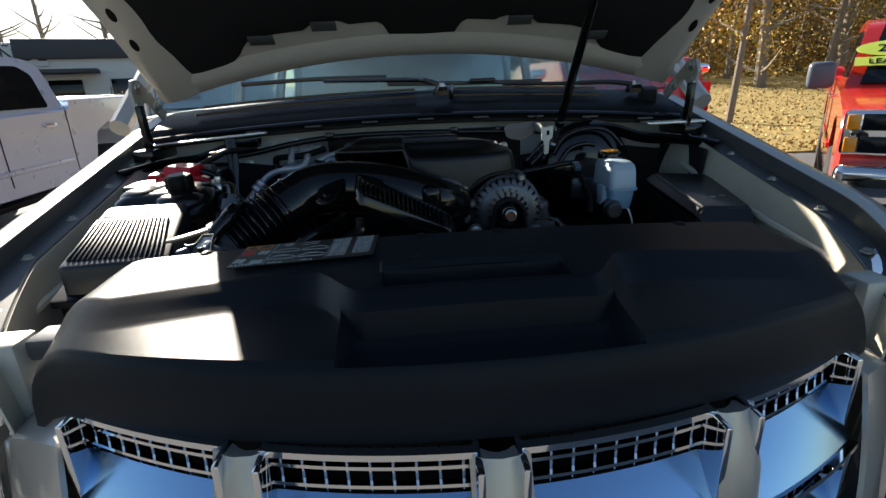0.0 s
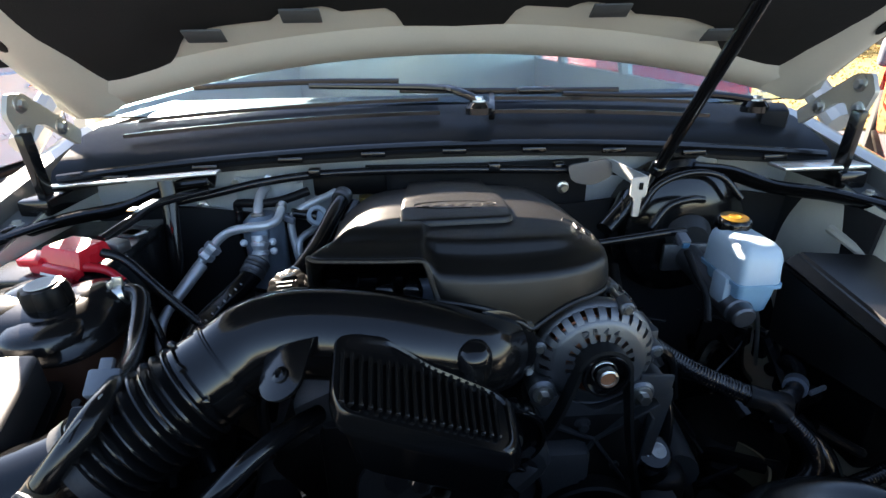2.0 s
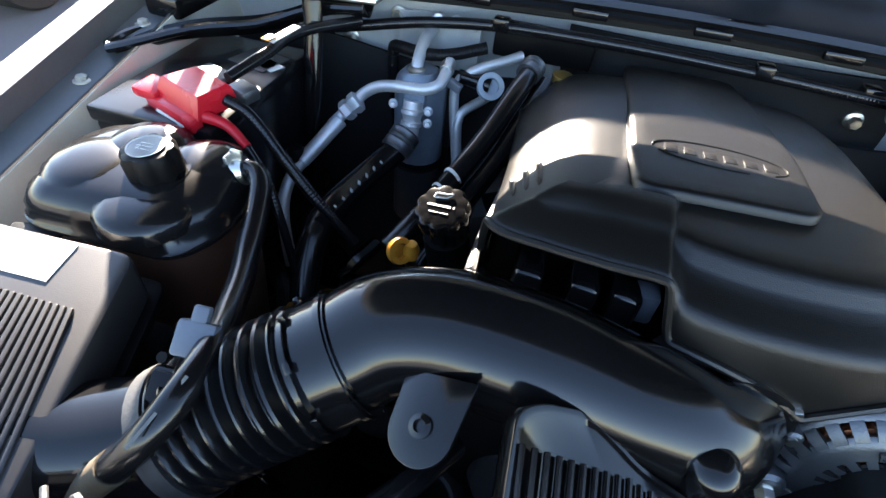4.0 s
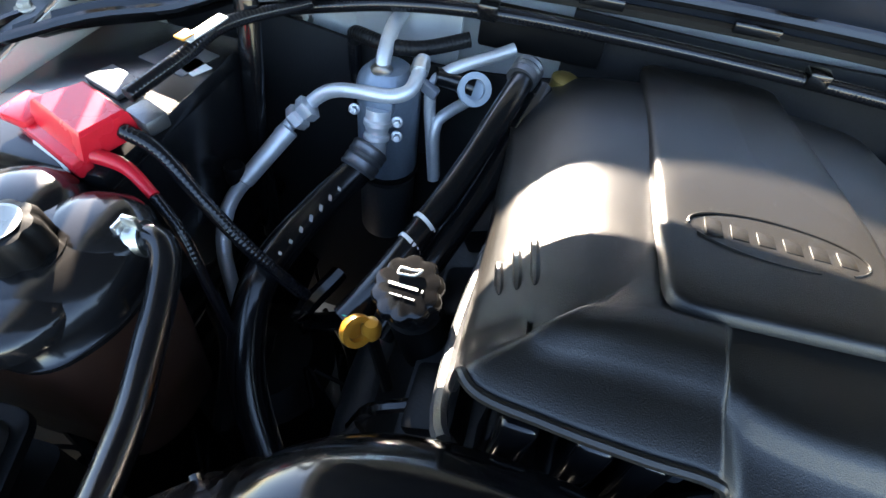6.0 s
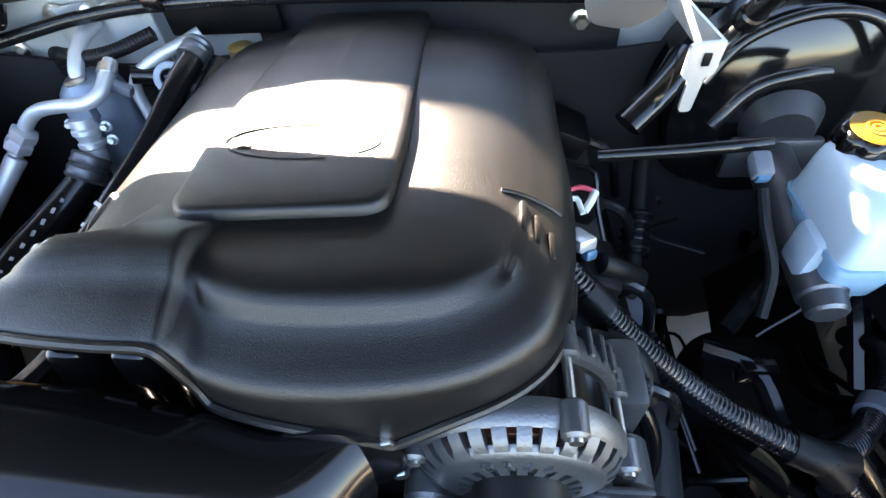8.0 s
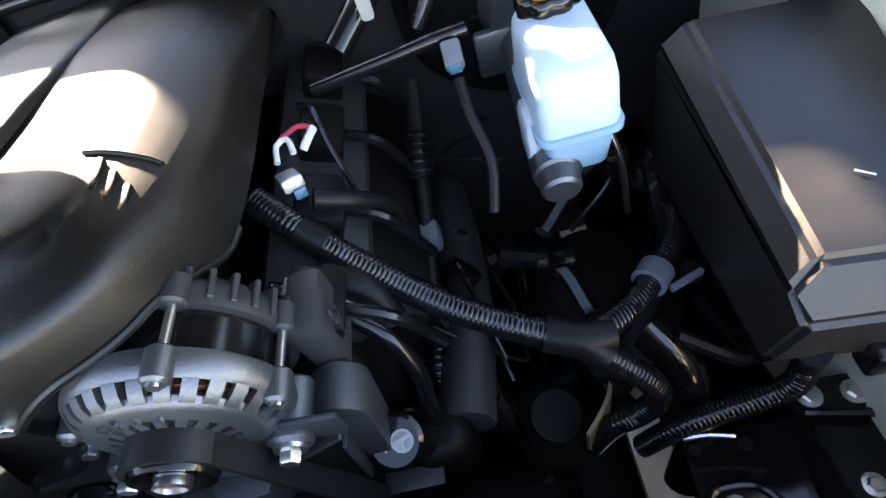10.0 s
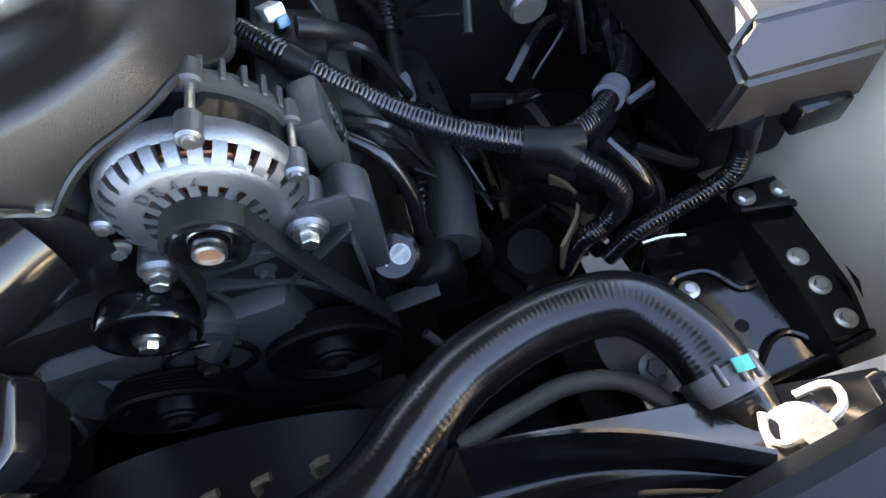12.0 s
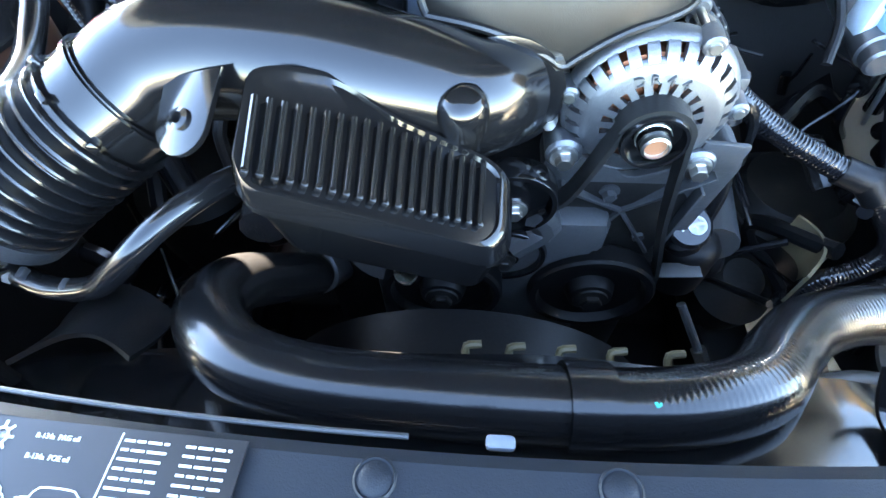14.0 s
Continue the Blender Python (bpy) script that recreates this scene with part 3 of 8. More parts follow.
pickup("pickup_truck", Matrix.Translation((-4.98, 2.40, GZ)), M_SILVER, "silver crew-cab pickup truck parked in its own shade")
redm = Matrix.Translation((3.74, 2.20, GZ)) @ pose(0, 0, 0, 0, 0, -39.5)
red = pickup("pickup_truck", redm, M_REDPAINT, "bright red pickup truck with price sticker on windscreen")
SM = redm @ Matrix.Translation((0.0, 1.66, 1.46)) @ pose(0, 0, 0, 37.5, 0, 0)
part("year_sticker", plate([Vector((0.0 + 0.30 * math.cos(a), 0.08 + 0.11 * math.sin(a))) for a in [6.283 * i / 24 for i in range(24)]], 0.006, 0.012, SM @ Matrix.Translation((-0.60, 0.08, 0.012))), M_YSTICK, red, "lime-yellow oval sticker")
words("year", "2014", 0.15, SM @ Matrix.Translation((-0.60, 0.11, 0.026)), M_BLACK, red, 0.001, 'CENTER')
part("trim_sticker", plate([Vector(p) for p in ((-0.3, -0.06), (0.3, -0.06), (0.3, 0.06), (-0.3, 0.06))], 0.006, 0.012, SM @ Matrix.Translation((-0.60, -0.02, 0.012))), M_YSTICK, red)
words("trim_word", "LEATHER", 0.10, SM @ Matrix.Translation((-0.60, -0.055, 0.026)), M_BLACK, red, 0.001, 'CENTER')

# dark red estate car beyond, tail towards us
suvm = Matrix.Translation((2.82, 5.7, GZ))
suv = thing("estate_car", suvm.translation, "dark red estate car parked with its tail lamp showing", "car")
sp = rounded([(0.0, 0.35), (-0.02, 0.95), (0.12, 1.45), (0.4, 1.62), (2.6, 1.62), (3.4, 1.1), (4.4, 0.98), (4.5, 0.4)], 0.1)
part("body", loft([[suvm @ Vector((x * (1 - 0.12 * max(0, p.y - 1.0)), p.x, p.y)) for p in sp] for x in (-0.92, 0.92)]), M_REDPAINT, suv)
for s in (-1, 1):
    part("tail_lamp", box(suvm @ Vector((s * 0.78, -0.01, 1.14)), (0.28, 0.12, 0.38), 0.04, suvm.to_3x3().to_4x4()), M_TAIL, suv, "red tail lamp")
    part("mirror", box(suvm @ Vector((s * 1.08, 0.5, 1.47)), (0.22, 0.1, 0.12), 0.04, suvm.to_3x3().to_4x4()), M_CHROME, suv)
    for y in (0.8, 3.6):
        wheel(suv, suvm @ Vector((s * 0.82, y, 0.34)), suvm.to_3x3().to_4x4() @ Vector((s, 0, 0)), 0.34, 0.2)
part("rear_window", box(suvm @ Vector((0, 0.13, 1.33)), (1.3, 0.02, 0.34), 0.005, suvm.to_3x3().to_4x4() @ pose(0, 0, 0, -18, 0, 0)), M_DGLASS, suv)
part("bumper", box(suvm @ Vector((0, 0.0, 0.6)), (1.8, 0.2, 0.28), 0.06, suvm.to_3x3().to_4x4()), M_BLACK, suv)

# ---- the car whose bay stands open ----
car = thing("car", (0, 0.9, GZ), "champagne-silver luxury car with its bonnet propped open", "car")

def grille_y(x):
    return -0.178 + 0.72 * x * x

def nose_y(x):
    return -0.178 + 0.60 * x * x

def fender_z(y):
    return 1.03 + 0.225 * y

def edge_x(y):
    """Half width of the bay at its upper flange."""
    return 0.745 - 0.16 * max(0.0, 0.30 - y) ** 1.2 * 3.0

def fender(s):
    prof = [(0.0, 0.0), (0.02, 0.005), (0.045, -0.003), (0.09, -0.035), (0.15, -0.10), (0.20, -0.20), (0.22, -0.38)]
    def fn(u, v):
        y = 0.02 + 1.5 * u
        k = v * (len(prof) - 1)
        i = min(int(k), len(prof) - 2)
        t = k - i
        dx = prof[i][0] * (1 - t) + prof[i + 1][0] * t
        dz = prof[i][1] * (1 - t) + prof[i + 1][1] * t
        return s * (edge_x(y) + dx), y, fender_z(min(y, 1.05)) + dz
    return sheet(fn, 40, 24, 0.003)
for s in (-1, 1):
    part("fender", fender(s), M_PAINT, car)
    def gutter(u, v, s=s):
        y = 0.02 + 1.02 * u
        off = [0.0, 0.006, 0.05, 0.058][min(3, int(v * 3 + 1e-6))]
        dz = [0.0, -0.028, -0.032, -0.022][min(3, int(v * 3 + 1e-6))]
        return s * (edge_x(y) - off), y, fender_z(y) + dz
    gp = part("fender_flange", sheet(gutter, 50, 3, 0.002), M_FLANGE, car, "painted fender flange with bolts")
    for y in (0.18, 0.33, 0.47, 0.62, 0.74):
        part("flange_bolt", bolt((s * (edge_x(y) - 0.028), y, fender_z(y) - 0.030), (0, 0, 1), 0.007, 0.007), M_HINGE, gp)
    def apron(u, v, s=s):
        y = 0.02 + 1.0 * u
        x = edge_x(y) - 0.058 - 0.055 * v ** 2 - 0.02 * math.sin(math.pi * min(1, v * 1.4))
        z = fender_z(y) - 0.024 - 0.62 * v
        return s * x, y, z
    ap = part("inner_apron", sheet(apron, 40, 24, 0.003), M_APRON, car, "painted inner wheel apron")
    part("apron_rib", tube([(s * 0.665, 0.22, 1.01), (s * 0.672, 0.5, 1.05), (s * 0.672, 0.75, 1.10)], 0.008, 8, 0.03), M_APRON, ap)
hole = box((0.668, 0.302, 0.808), (0.012, 0.036, 0.05), 0.006)
part("apron_hole", hole, M_BLACK, car, "dark oval hole in the apron")
part("apron_hole", box((0.672, 0.385, 0.852), (0.012, 0.018, 0.018), 0.005), M_BLACK, car)
part("apron_bead", tube([(0.674, 0.405, 0.878), (0.676, 0.37, 0.915), (0.678, 0.34, 0.95)], 0.008, 8), M_INNER, car)

# firewall, cowl and windscreen
def firewall(u, v):
    x = -0.72 + 1.44 * u
    z = 1.235 - 0.85 * v
    y = 0.925 + 0.02 * math.cos(x * 5) - 0.05 * max(0, v - 0.5) + 0.02 * math.sin(v * 12) * 0.3
    return x, y, z
part("firewall", sheet(firewall, 30, 30, 0.01), M_WALL, car, "grey-painted firewall panel")
part("firewall_mat", sheet(lambda u, v: (-0.17 + 0.44 * u, 0.915 - 0.012 * math.sin(math.pi * u), 1.205 - 0.62 * v), 20, 10, 0.006), M_FELT, car, "black insulation mat")
part("firewall_mat", sheet(lambda u, v: (-0.70 + 1.40 * u, 0.882 - 0.006 * math.sin(12 * u) * v, 1.135 + 0.012 * math.sin(17 * u) - 0.60 * v), 40, 10, 0.006), M_FELT, car, "black insulation mat")
def cowl_lip(x):
    return 0.868 - 0.045 * (x / 0.7) ** 2 + 0.02, 1.252 - 0.03 * (x / 0.7) ** 2
def cowl(u, v):
    x = -0.72 + 1.44 * u
    y0, z0 = cowl_lip(x)
    k = [0.0, 0.012, 0.018, 0.06, 0.13, 0.20][min(5, int(v * 5 + 1e-6))]
    dz = [-0.02, -0.004, 0.004, 0.022, 0.046, 0.055][min(5, int(v * 5 + 1e-6))]
    return x, y0 + k, z0 + dz
cw = part("cowl_panel", sheet(cowl, 48, 5, 0.004), M_SHIELD, car, "black plastic cowl panel")
part("cowl_seal", tube([(x, cowl_lip(x)[0] - 0.004, cowl_lip(x)[1] - 0.006) for x in [-0.70 + 0.1 * i for i in range(15)]], 0.007, 8, 0.03), M_RUBBER, cw)
part("cowl_flange", tube([(x, cowl_lip(x)[0] - 0.012, cowl_lip(x)[1] - 0.022) for x in [-0.70 + 0.1 * i for i in range(15)]], 0.006, 6, 0.03), M_DARK, cw)
for i in range(9):
    x = -0.60 + 0.15 * i
    part("cowl_clip", box((x, cowl_lip(x)[0] - 0.018, cowl_lip(x)[1] - 0.016), (0.045, 0.008, 0.010), 0.002), M_SMOOTH, cw)
for sx0, sx1 in ((0.09, 0.52), (-0.62, -0.02)):
    for k in (0, 4):
        part("vent_slat", sheet(lambda u, v, k=k: (sx0 + (sx1 - sx0) * u, cowl_lip(sx0 + (sx1 - sx0) * u)[0] + 0.075 + 0.017 * k + 0.010 * v, cowl_lip(sx0 + (sx1 - sx0) * u)[1] + 0.045 + 0.0045 * k), 12, 1, 0.007), M_SMOOTH, cw)
part("vent_end", box((0.083, 0.965, 1.304), (0.012, 0.10, 0.022), 0.003, pose(0, 0, 0, 12, 0, -8)), M_SMOOTH, cw)

HEADER_Y, HEADER_Z = 1.80, 1.77
def screen(u, v):
    x = (-0.82 + 1.64 * u)
    bow = 0.12 * (1 - (x / 0.82) ** 2)
    return x * (1 - 0.06 * v), 1.13 - bow + (HEADER_Y - 1.06) * v, 1.285 + (HEADER_Z - 1.285) * v
glass = part("windscreen", sheet(screen, 24, 12, 0.005), M_GLASS, car, "tinted windscreen glass")
glass.visible_shadow = False
SUN_GAP = (-0.45, -0.19, 1.810, 1.940)   # gap added in the unseen roof so sun reaches the fuse box
def roof_z(x, y):
    return 1.775 - 1.2 * max(0, abs(x) - 0.68) ** 2 + 0.04 * math.sin(min(1.5, 0.8 * max(0, y - 1.727))) * (1 - (x / 0.8) ** 4)
def roof_piece(x0, x1, ya, yb):
    def fn(u, v):
        x = x0 + (x1 - x0) * u
        p, q = ya(x), yb(x)
        y = p + (q - p) * v
        return x, y, roof_z(x, y)
    return sheet(fn, 14, 8, 0.03)
# Unseen front edge of the roof, curved to place the sun patches below.
def header_y(x):
    return 1.730 + 0.25 * x * x if abs(x) < 0.55 else 1.806 - 0.16 * (abs(x) - 0.55)
part("roof", roof_piece(-0.86, 0.86, header_y, lambda x: SUN_GAP[2] + 0.06 * max(0, abs(x) - 0.4)), M_PAINT, car)
part("roof", roof_piece(-0.86, SUN_GAP[0], lambda x: SUN_GAP[2] + 0.06 * max(0, abs(x) - 0.4), lambda x: SUN_GAP[3]), M_PAINT, car)
part("roof", roof_piece(SUN_GAP[1], 0.86, lambda x: SUN_GAP[2] + 0.06 * max(0, abs(x) - 0.4), lambda x: SUN_GAP[3]), M_PAINT, car)
part("roof", roof_piece(-0.86, 0.86, lambda x: SUN_GAP[3], lambda x: 4.5), M_PAINT, car)
# Added pane over the light gap; it casts no shadow.
sr = part("roof_gap_pane", roof_piece(SUN_GAP[0], SUN_GAP[1], lambda x: SUN_GAP[2], lambda x: SUN_GAP[3]), M_GLASS, car, "clear pane in the roof gap added for sunlight")
sr.visible_shadow = False
for s in (-1, 1):
    part("pillar", tube([(s * 0.87, 1.02, 1.24), (s * 0.85, 1.45, 1.52), (s * 0.82, 1.90, 1.745)], 0.028, 10, 0.1), M_PAINT, car)
    part("cabin_side", sheet(lambda u, v, s=s: (s * (0.985 - 0.05 * v), 1.35 + 2.9 * u, GZ + 0.35 + 1.02 * v), 12, 8, 0.03), M_PAINT, car)
    for y in (2.40, 3.45, 4.18):
        part("door_pillar", tube([(s * 0.935, y, 1.24), (s * 0.88, y + 0.02, 1.52), (s * 0.81, y + 0.03, 1.74)], 0.035, 8, 0.1), M_PAINT, car)
    sw = part("side_window", sheet(lambda u, v, s=s: (s * (0.935 - 0.115 * v ** 1.3), 1.45 + 0.35 * v + (2.75 - 0.40 * v) * u, 1.25 + 0.47 * v), 8, 6, 0.005), M_GLASS, car)
    sw.visible_shadow = False
part("cabin_rear", box((0, 4.2, 0.95), (1.9, 0.06, 1.7), 0.02), M_PAINT, car)
part("dashboard", sheet(lambda u, v: (-0.72 + 1.44 * u, 1.14 + 0.5 * v, 1.245 + 0.03 * math.sin(v * 3)), 8, 8, 0.04), M_BLACK, car)
part("cabin_floor", box((0, 2.6, 0.35), (1.8, 3.0, 0.05), 0.01), M_BLACK, car)

def wiper(pts, blade, mount):
    w = part("wiper_arm", tube(pts, lambda s: 0.013 - 0.004 * min(1, s / 0.3), 10, 0.02, flat=0.6), M_SMOOTH, car)
    part("wiper_blade", tube(blade, 0.006, 6, 0.04), M_RUBBER, w)
    part("pivot_cap", lathe([(0.026, 0), (0.026, 0.012), (0.018, 0.022), (0, 0.024)], Matrix.Translation(mount), 20), M_SMOOTH, w)
    part("pivot_nut", bolt((mount[0], mount[1], mount[2] + 0.022), (0, 0, 1), 0.008, 0.01), M_STEEL, w)
wiper([(0.055, 0.925, 1.318), (0.015, 0.945, 1.335), (-0.04, 0.985, 1.34), (-0.28, 1.02, 1.345)], [(-0.10, 1.02, 1.350), (-0.30, 1.035, 1.352), (-0.52, 1.05, 1.345)], (0.052, 0.92, 1.296))
wiper([(0.62, 0.96, 1.302), (0.55, 0.985, 1.312), (0.42, 1.01, 1.312), (0.24, 1.02, 1.318)], [(0.36, 1.025, 1.322), (0.12, 1.035, 1.325), (-0.10, 1.045, 1.330)], (0.62, 0.955, 1.28))
part("washer_block", box((0.175, 0.985, 1.330), (0.075, 0.03, 0.014), 0.005), M_SMOOTH, car)

# ---- bonnet ----
HT = radians(35)
HC, HS = math.cos(HT), math.sin(HT)
def hood_pt(x, s, lift=0.0):
    up = max(0.0, s - 0.35)
    y = 0.900 - s * HC + 0.25 * up * up * HS + 0.02 * (x / 0.7) ** 2
    z = 1.406 + s * HS + 0.22 * up * up - 0.21 * x * x * (1 - 0.25 * min(1, s))
    return Vector((x, y + lift * HS, z + lift * HC))
def half(s):
    return 0.708 - 0.05 * max(0.0, s - 0.75)
hood = part("bonnet", sheet(lambda u, v: hood_pt((2 * u - 1) * half(v * 1.12), v * 1.12, 0.035), 40, 40, 0.004), M_PAINT, car, "champagne bonnet seen from beneath")
def lip(u, v):
    x = (2 * u - 1)
    k = v * 4
    s, lift = [(-0.012, 0.035), (-0.016, 0.008), (0.0, 0.0), (0.045, -0.004), (0.075, 0.012)][int(k + 1e-6)]
    return hood_pt(x * (0.690), s, lift)
part("bonnet_rear_rail", sheet(lip, 48, 4, 0.002), M_INNER, hood, "painted inner rail of the bonnet")
part("bonnet_inner_panel", sheet(lambda u, v: hood_pt((2 * u - 1) * (half(v * 1.1) - 0.012), 0.07 + v * 1.03, 0.012 - 0.004 * math.cos(v * 20)), 40, 30, 0.002), M_INNER, hood)
for s in (-1, 1):
    rail = part("bonnet_side_rail", sheet(lambda u, v: hood_pt(s * (half(u * 1.1) - 0.015 - 0.11 * v), u * 1.1, 0.012 - 0.022 * math.sin(math.pi * v) ** 0.5), 30, 8, 0.002), M_INNER, hood)
    for k in (0.215, 0.305, 0.44):
        pts = [hood_pt(s * (0.652 + 0.0075 * math.sin(a)), k + 0.018 * math.cos(a), -0.0125) for a in [6.283 * i / 16 for i in range(16)]]
        part("rail_slot", loft([pts, [p + Vector((0, 0, 0.006)) for p in pts]]), M_BLACK, rail, "dark oval slot")
LINER = [(0.0, 0.066), (0.087, 0.072), (0.10, 0.118), (0.18, 0.118), (0.20, 0.135), (0.27, 0.135), (0.285, 0.118), (0.38, 0.125), (0.43, 0.115), (0.46, 0.075), (0.50, 0.045), (0.56, 0.038), (0.60, 0.06), (0.625, 0.12)]
def liner_s(x):
    x = abs(x)
    for (a, b), (c, d) in zip(LINER, LINER[1:]):
        if a <= x <= c:
            return b + (d - b) * (x - a) / (c - a)
    return LINER[-1][1]
def liner(u, v):
    x = (2 * u - 1) * 0.62
    s0 = liner_s(x)
    puff = 0.014 * math.sin(math.pi * min(1, v * 6) / 2) * (1 + 0.3 * noise.noise(Vector((x * 6, v * 8, 0))))
    return hood_pt(x, s0 + (1.0 - s0) * v, 0.006 - puff)
part("bonnet_liner", sheet(liner, 90, 30, 0.004), M_FELT, hood, "charcoal felt sound-deadening liner")
for x in (-0.385, -0.235, 0.235, 0.43):
    a = hood_pt(x, liner_s(x) + 0.012, -0.016)
    part("liner_tab", box(a, (0.06, 0.030, 0.004), 0.002, rotm((0, HS, HC))), M_FLANGE, hood)

# hinges and gas strut
for s in (-1, 1):
    hx = s * 0.70
    h = part("hinge", plate(rounded([(0.752, 1.296), (0.736, 1.345), (0.752, 1.374), (0.785, 1.372), (0.906, 1.294), (0.892, 1.268), (0.815, 1.318), (0.792, 1.322), (0.776, 1.300)], 0.007), -0.004, 0.004, Matrix(((0, 0, 1, hx), (1, 0, 0, 0.03), (0, 1, 0, -0.01), (0, 0, 0, 1)))), M_HINGE, car, "silver-painted bonnet hinge")
    part("hinge_leg", box((hx - s * 0.008, 0.785, 1.238), (0.014, 0.026, 0.135), 0.004, pose(0, 0, 0, 4, 0, 0)), M_SMOOTH, h)
    for y, z in ((0.800, 1.346), (0.880, 1.298), (0.790, 1.304)):
        part("hinge_bolt", bolt((hx - s * 0.004, y, z), (-s, 0, 0), 0.009, 0.009), M_STEEL, h)
    part("hinge_base", box((hx, 0.84, 1.185), (0.05, 0.16, 0.03), 0.006), M_SMOOTH, car)
part("apron_liner", sheet(lambda u, v: (0.672 + 0.012 * math.sin(3 * u) - 0.03 * v, 0.655 + 0.225 * u, 1.150 - 0.30 * v), 10, 8, 0.006), M_FELT, car, "black felt liner on the apron")
part("cowl_end_cap", box((0.660, 0.955, 1.262), (0.050, 0.060, 0.060), 0.008, pose(0, 0, 0, 10, 0, -25)), M_SHIELD, car)
part("strut_bracket", box((0.66, 0.80, 1.205), (0.16, 0.05, 0.008), 0.003), M_STEEL, car)
part("strut_bracket", box((-0.56, 0.82, 1.215), (0.30, 0.022, 0.006), 0.003, pose(0, 0, 0, 0, -4, -4)), M_STEEL, car, "bright steel bracket")
st_a, st_b = Vector((0.335, 0.80, 1.16)), Vector((0.335, 0.555, 1.475))
d = (st_b - st_a)
strut = part("gas_strut", cyl(st_a + d * 0.20, st_b + d * 0.6, 0.0100, seg=20, bevel=0.003), M_SMOOTH, car, "black gas strut holding the bonnet")
part("strut_rod", cyl(st_a, st_a + d * 0.22, 0.005, seg=14), M_STEEL, strut)
part("strut_collar", cyl(st_a + d * 0.17, st_a + d * 0.22, 0.012, seg=20, bevel=0.002), M_SMOOTH, strut)
part("strut_ball", lathe([(0, -0.012), (0.009, -0.008), (0.012, 0), (0.009, 0.008), (0, 0.012)], Matrix.Translation(st_a), 16), M_STEEL, strut)
# cross-brace at the battery corner and drain channels under the hinges
part("brace_rod", tube([(-0.500, 0.80, 1.215), (-0.497, 0.79, 1.17), (-0.495, 0.76, 1.05), (-0.49, 0.74, 0.90)], 0.014, 12, 0.02, flat=0.6), M_SMOOTH, car, "glossy black brace rod")
for s in (-1, 1):
    ch = part("drain_channel", sheet(lambda u, v: (s * (0.44 + 0.27 * u), 0.85 - 0.16 * u ** 2 + 0.045 * (v - 0.5), 1.205 - 0.045 * u - 0.018 * math.sin(math.pi * v) + 0.006 * math.sin(u * 9)), 20, 8, 0.004), M_SMOOTH, car, "glossy black drain channel")
    part("channel_lip", tube([(s * (0.44 + 0.27 * u), 0.85 - 0.16 * u * u - 0.024, 1.206 - 0.045 * u + 0.006 * math.sin(u * 9)) for u in (0, 0.25, 0.5, 0.75, 1)] + [(s * 0.725, 0.705, 1.162), (s * 0.715, 0.735, 1.163)], 0.006, 8, 0.02), M_SMOOTH, ch)

# ---- grille, lamps, bumper ----
def gp3(x, z, out=0.0):
    return Vector((x, grille_y(x) - out - 0.12 * (0.99 - z), z - 0.10 * x * x))
CELLS = [(-0.452, -0.256), (-0.217, -0.023), (0.016, 0.214), (0.256, 0.452)]
grille = part("grille_back", sheet(lambda u, v: gp3(-0.5 + u, 1.0 - 0.45 * v, -0.06), 20, 6, 0.01), M_BLACK, car)
for row in range(3):
    zt = 1.022 - 0.118 * row
    for a, b in CELLS:
        n = 9
        top = part("grille_trim", sheet(lambda u, v: gp3(a + (b - a) * u, zt + 0.004 - 0.006 * v, 0.002), 14, 1, 0.012), M_CHROME, grille, "chrome trim edge")
        for k in range(n):
            x = a + (b - a) * (k + 0.5) / n
            part("grille_bar", box(gp3(x, zt - 0.030, -0.012), (0.0030, 0.009, 0.050), 0.0008), M_CHROME, grille)
        for k in range(2):
            part("grille_wire", sheet(lambda u, v: gp3(a + (b - a) * u, zt - 0.018 - 0.019 * k - 0.0035 * v, -0.008), 12, 1, 0.008), M_CHROME, grille)
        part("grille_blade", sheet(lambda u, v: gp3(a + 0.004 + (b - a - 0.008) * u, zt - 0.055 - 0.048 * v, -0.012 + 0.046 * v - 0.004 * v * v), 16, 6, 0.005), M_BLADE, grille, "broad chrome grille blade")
        part("grille_sill", sheet(lambda u, v: gp3(a + (b - a) * u, zt - 0.103 - 0.006 * v, 0.032), 14, 1, 0.012), M_CHROME, grille, "chrome sill edge")
        for x in (a, b):
            part("grille_edge", box(gp3(x, zt - 0.046, 0.008), (0.007, 0.050, 0.098), 0.002), M_CHROME, grille)
for x in (-0.236, -0.003, 0.235):
    part("grille_pillar", sheet(lambda u, v: gp3(x - 0.016 + 0.032 * u, 1.018 - 0.453 * v, 0.004 + 0.018 * min(1, 8 * v) - 0.008 * (2 * u - 1) ** 2), 4, 16, 0.02), M_PAINT, grille, "painted grille pillar")
part("grille_badge", lathe([(0.045, 0), (0.045, 0.010), (0.035, 0.014), (0, 0.015)], Matrix.Translation(gp3(0, 0.80, 0.02)) @ rotm((0, -1, 0)), 28), M_CHROME, grille, "plain round chrome badge")
def surround(s):
    def fn(u, v):
        x = 0.462 + 0.21 * u
        k = v * 10
        top = 1.000 - 0.10 * x * x - 0.10 * u * u
        y = nose_y(x) - 0.012 + 0.03 * u * u
        if k < 1:
            return s * x, y + 0.06 * (1 - k), top + 0.004
        z = top - 0.60 * (k - 1) / 9
        return s * x, y - 0.012 * math.sin(min(1, (k - 1) / 2) * 1.57) - 0.12 * (top - z), z
    return sheet(fn, 12, 20, 0.006)
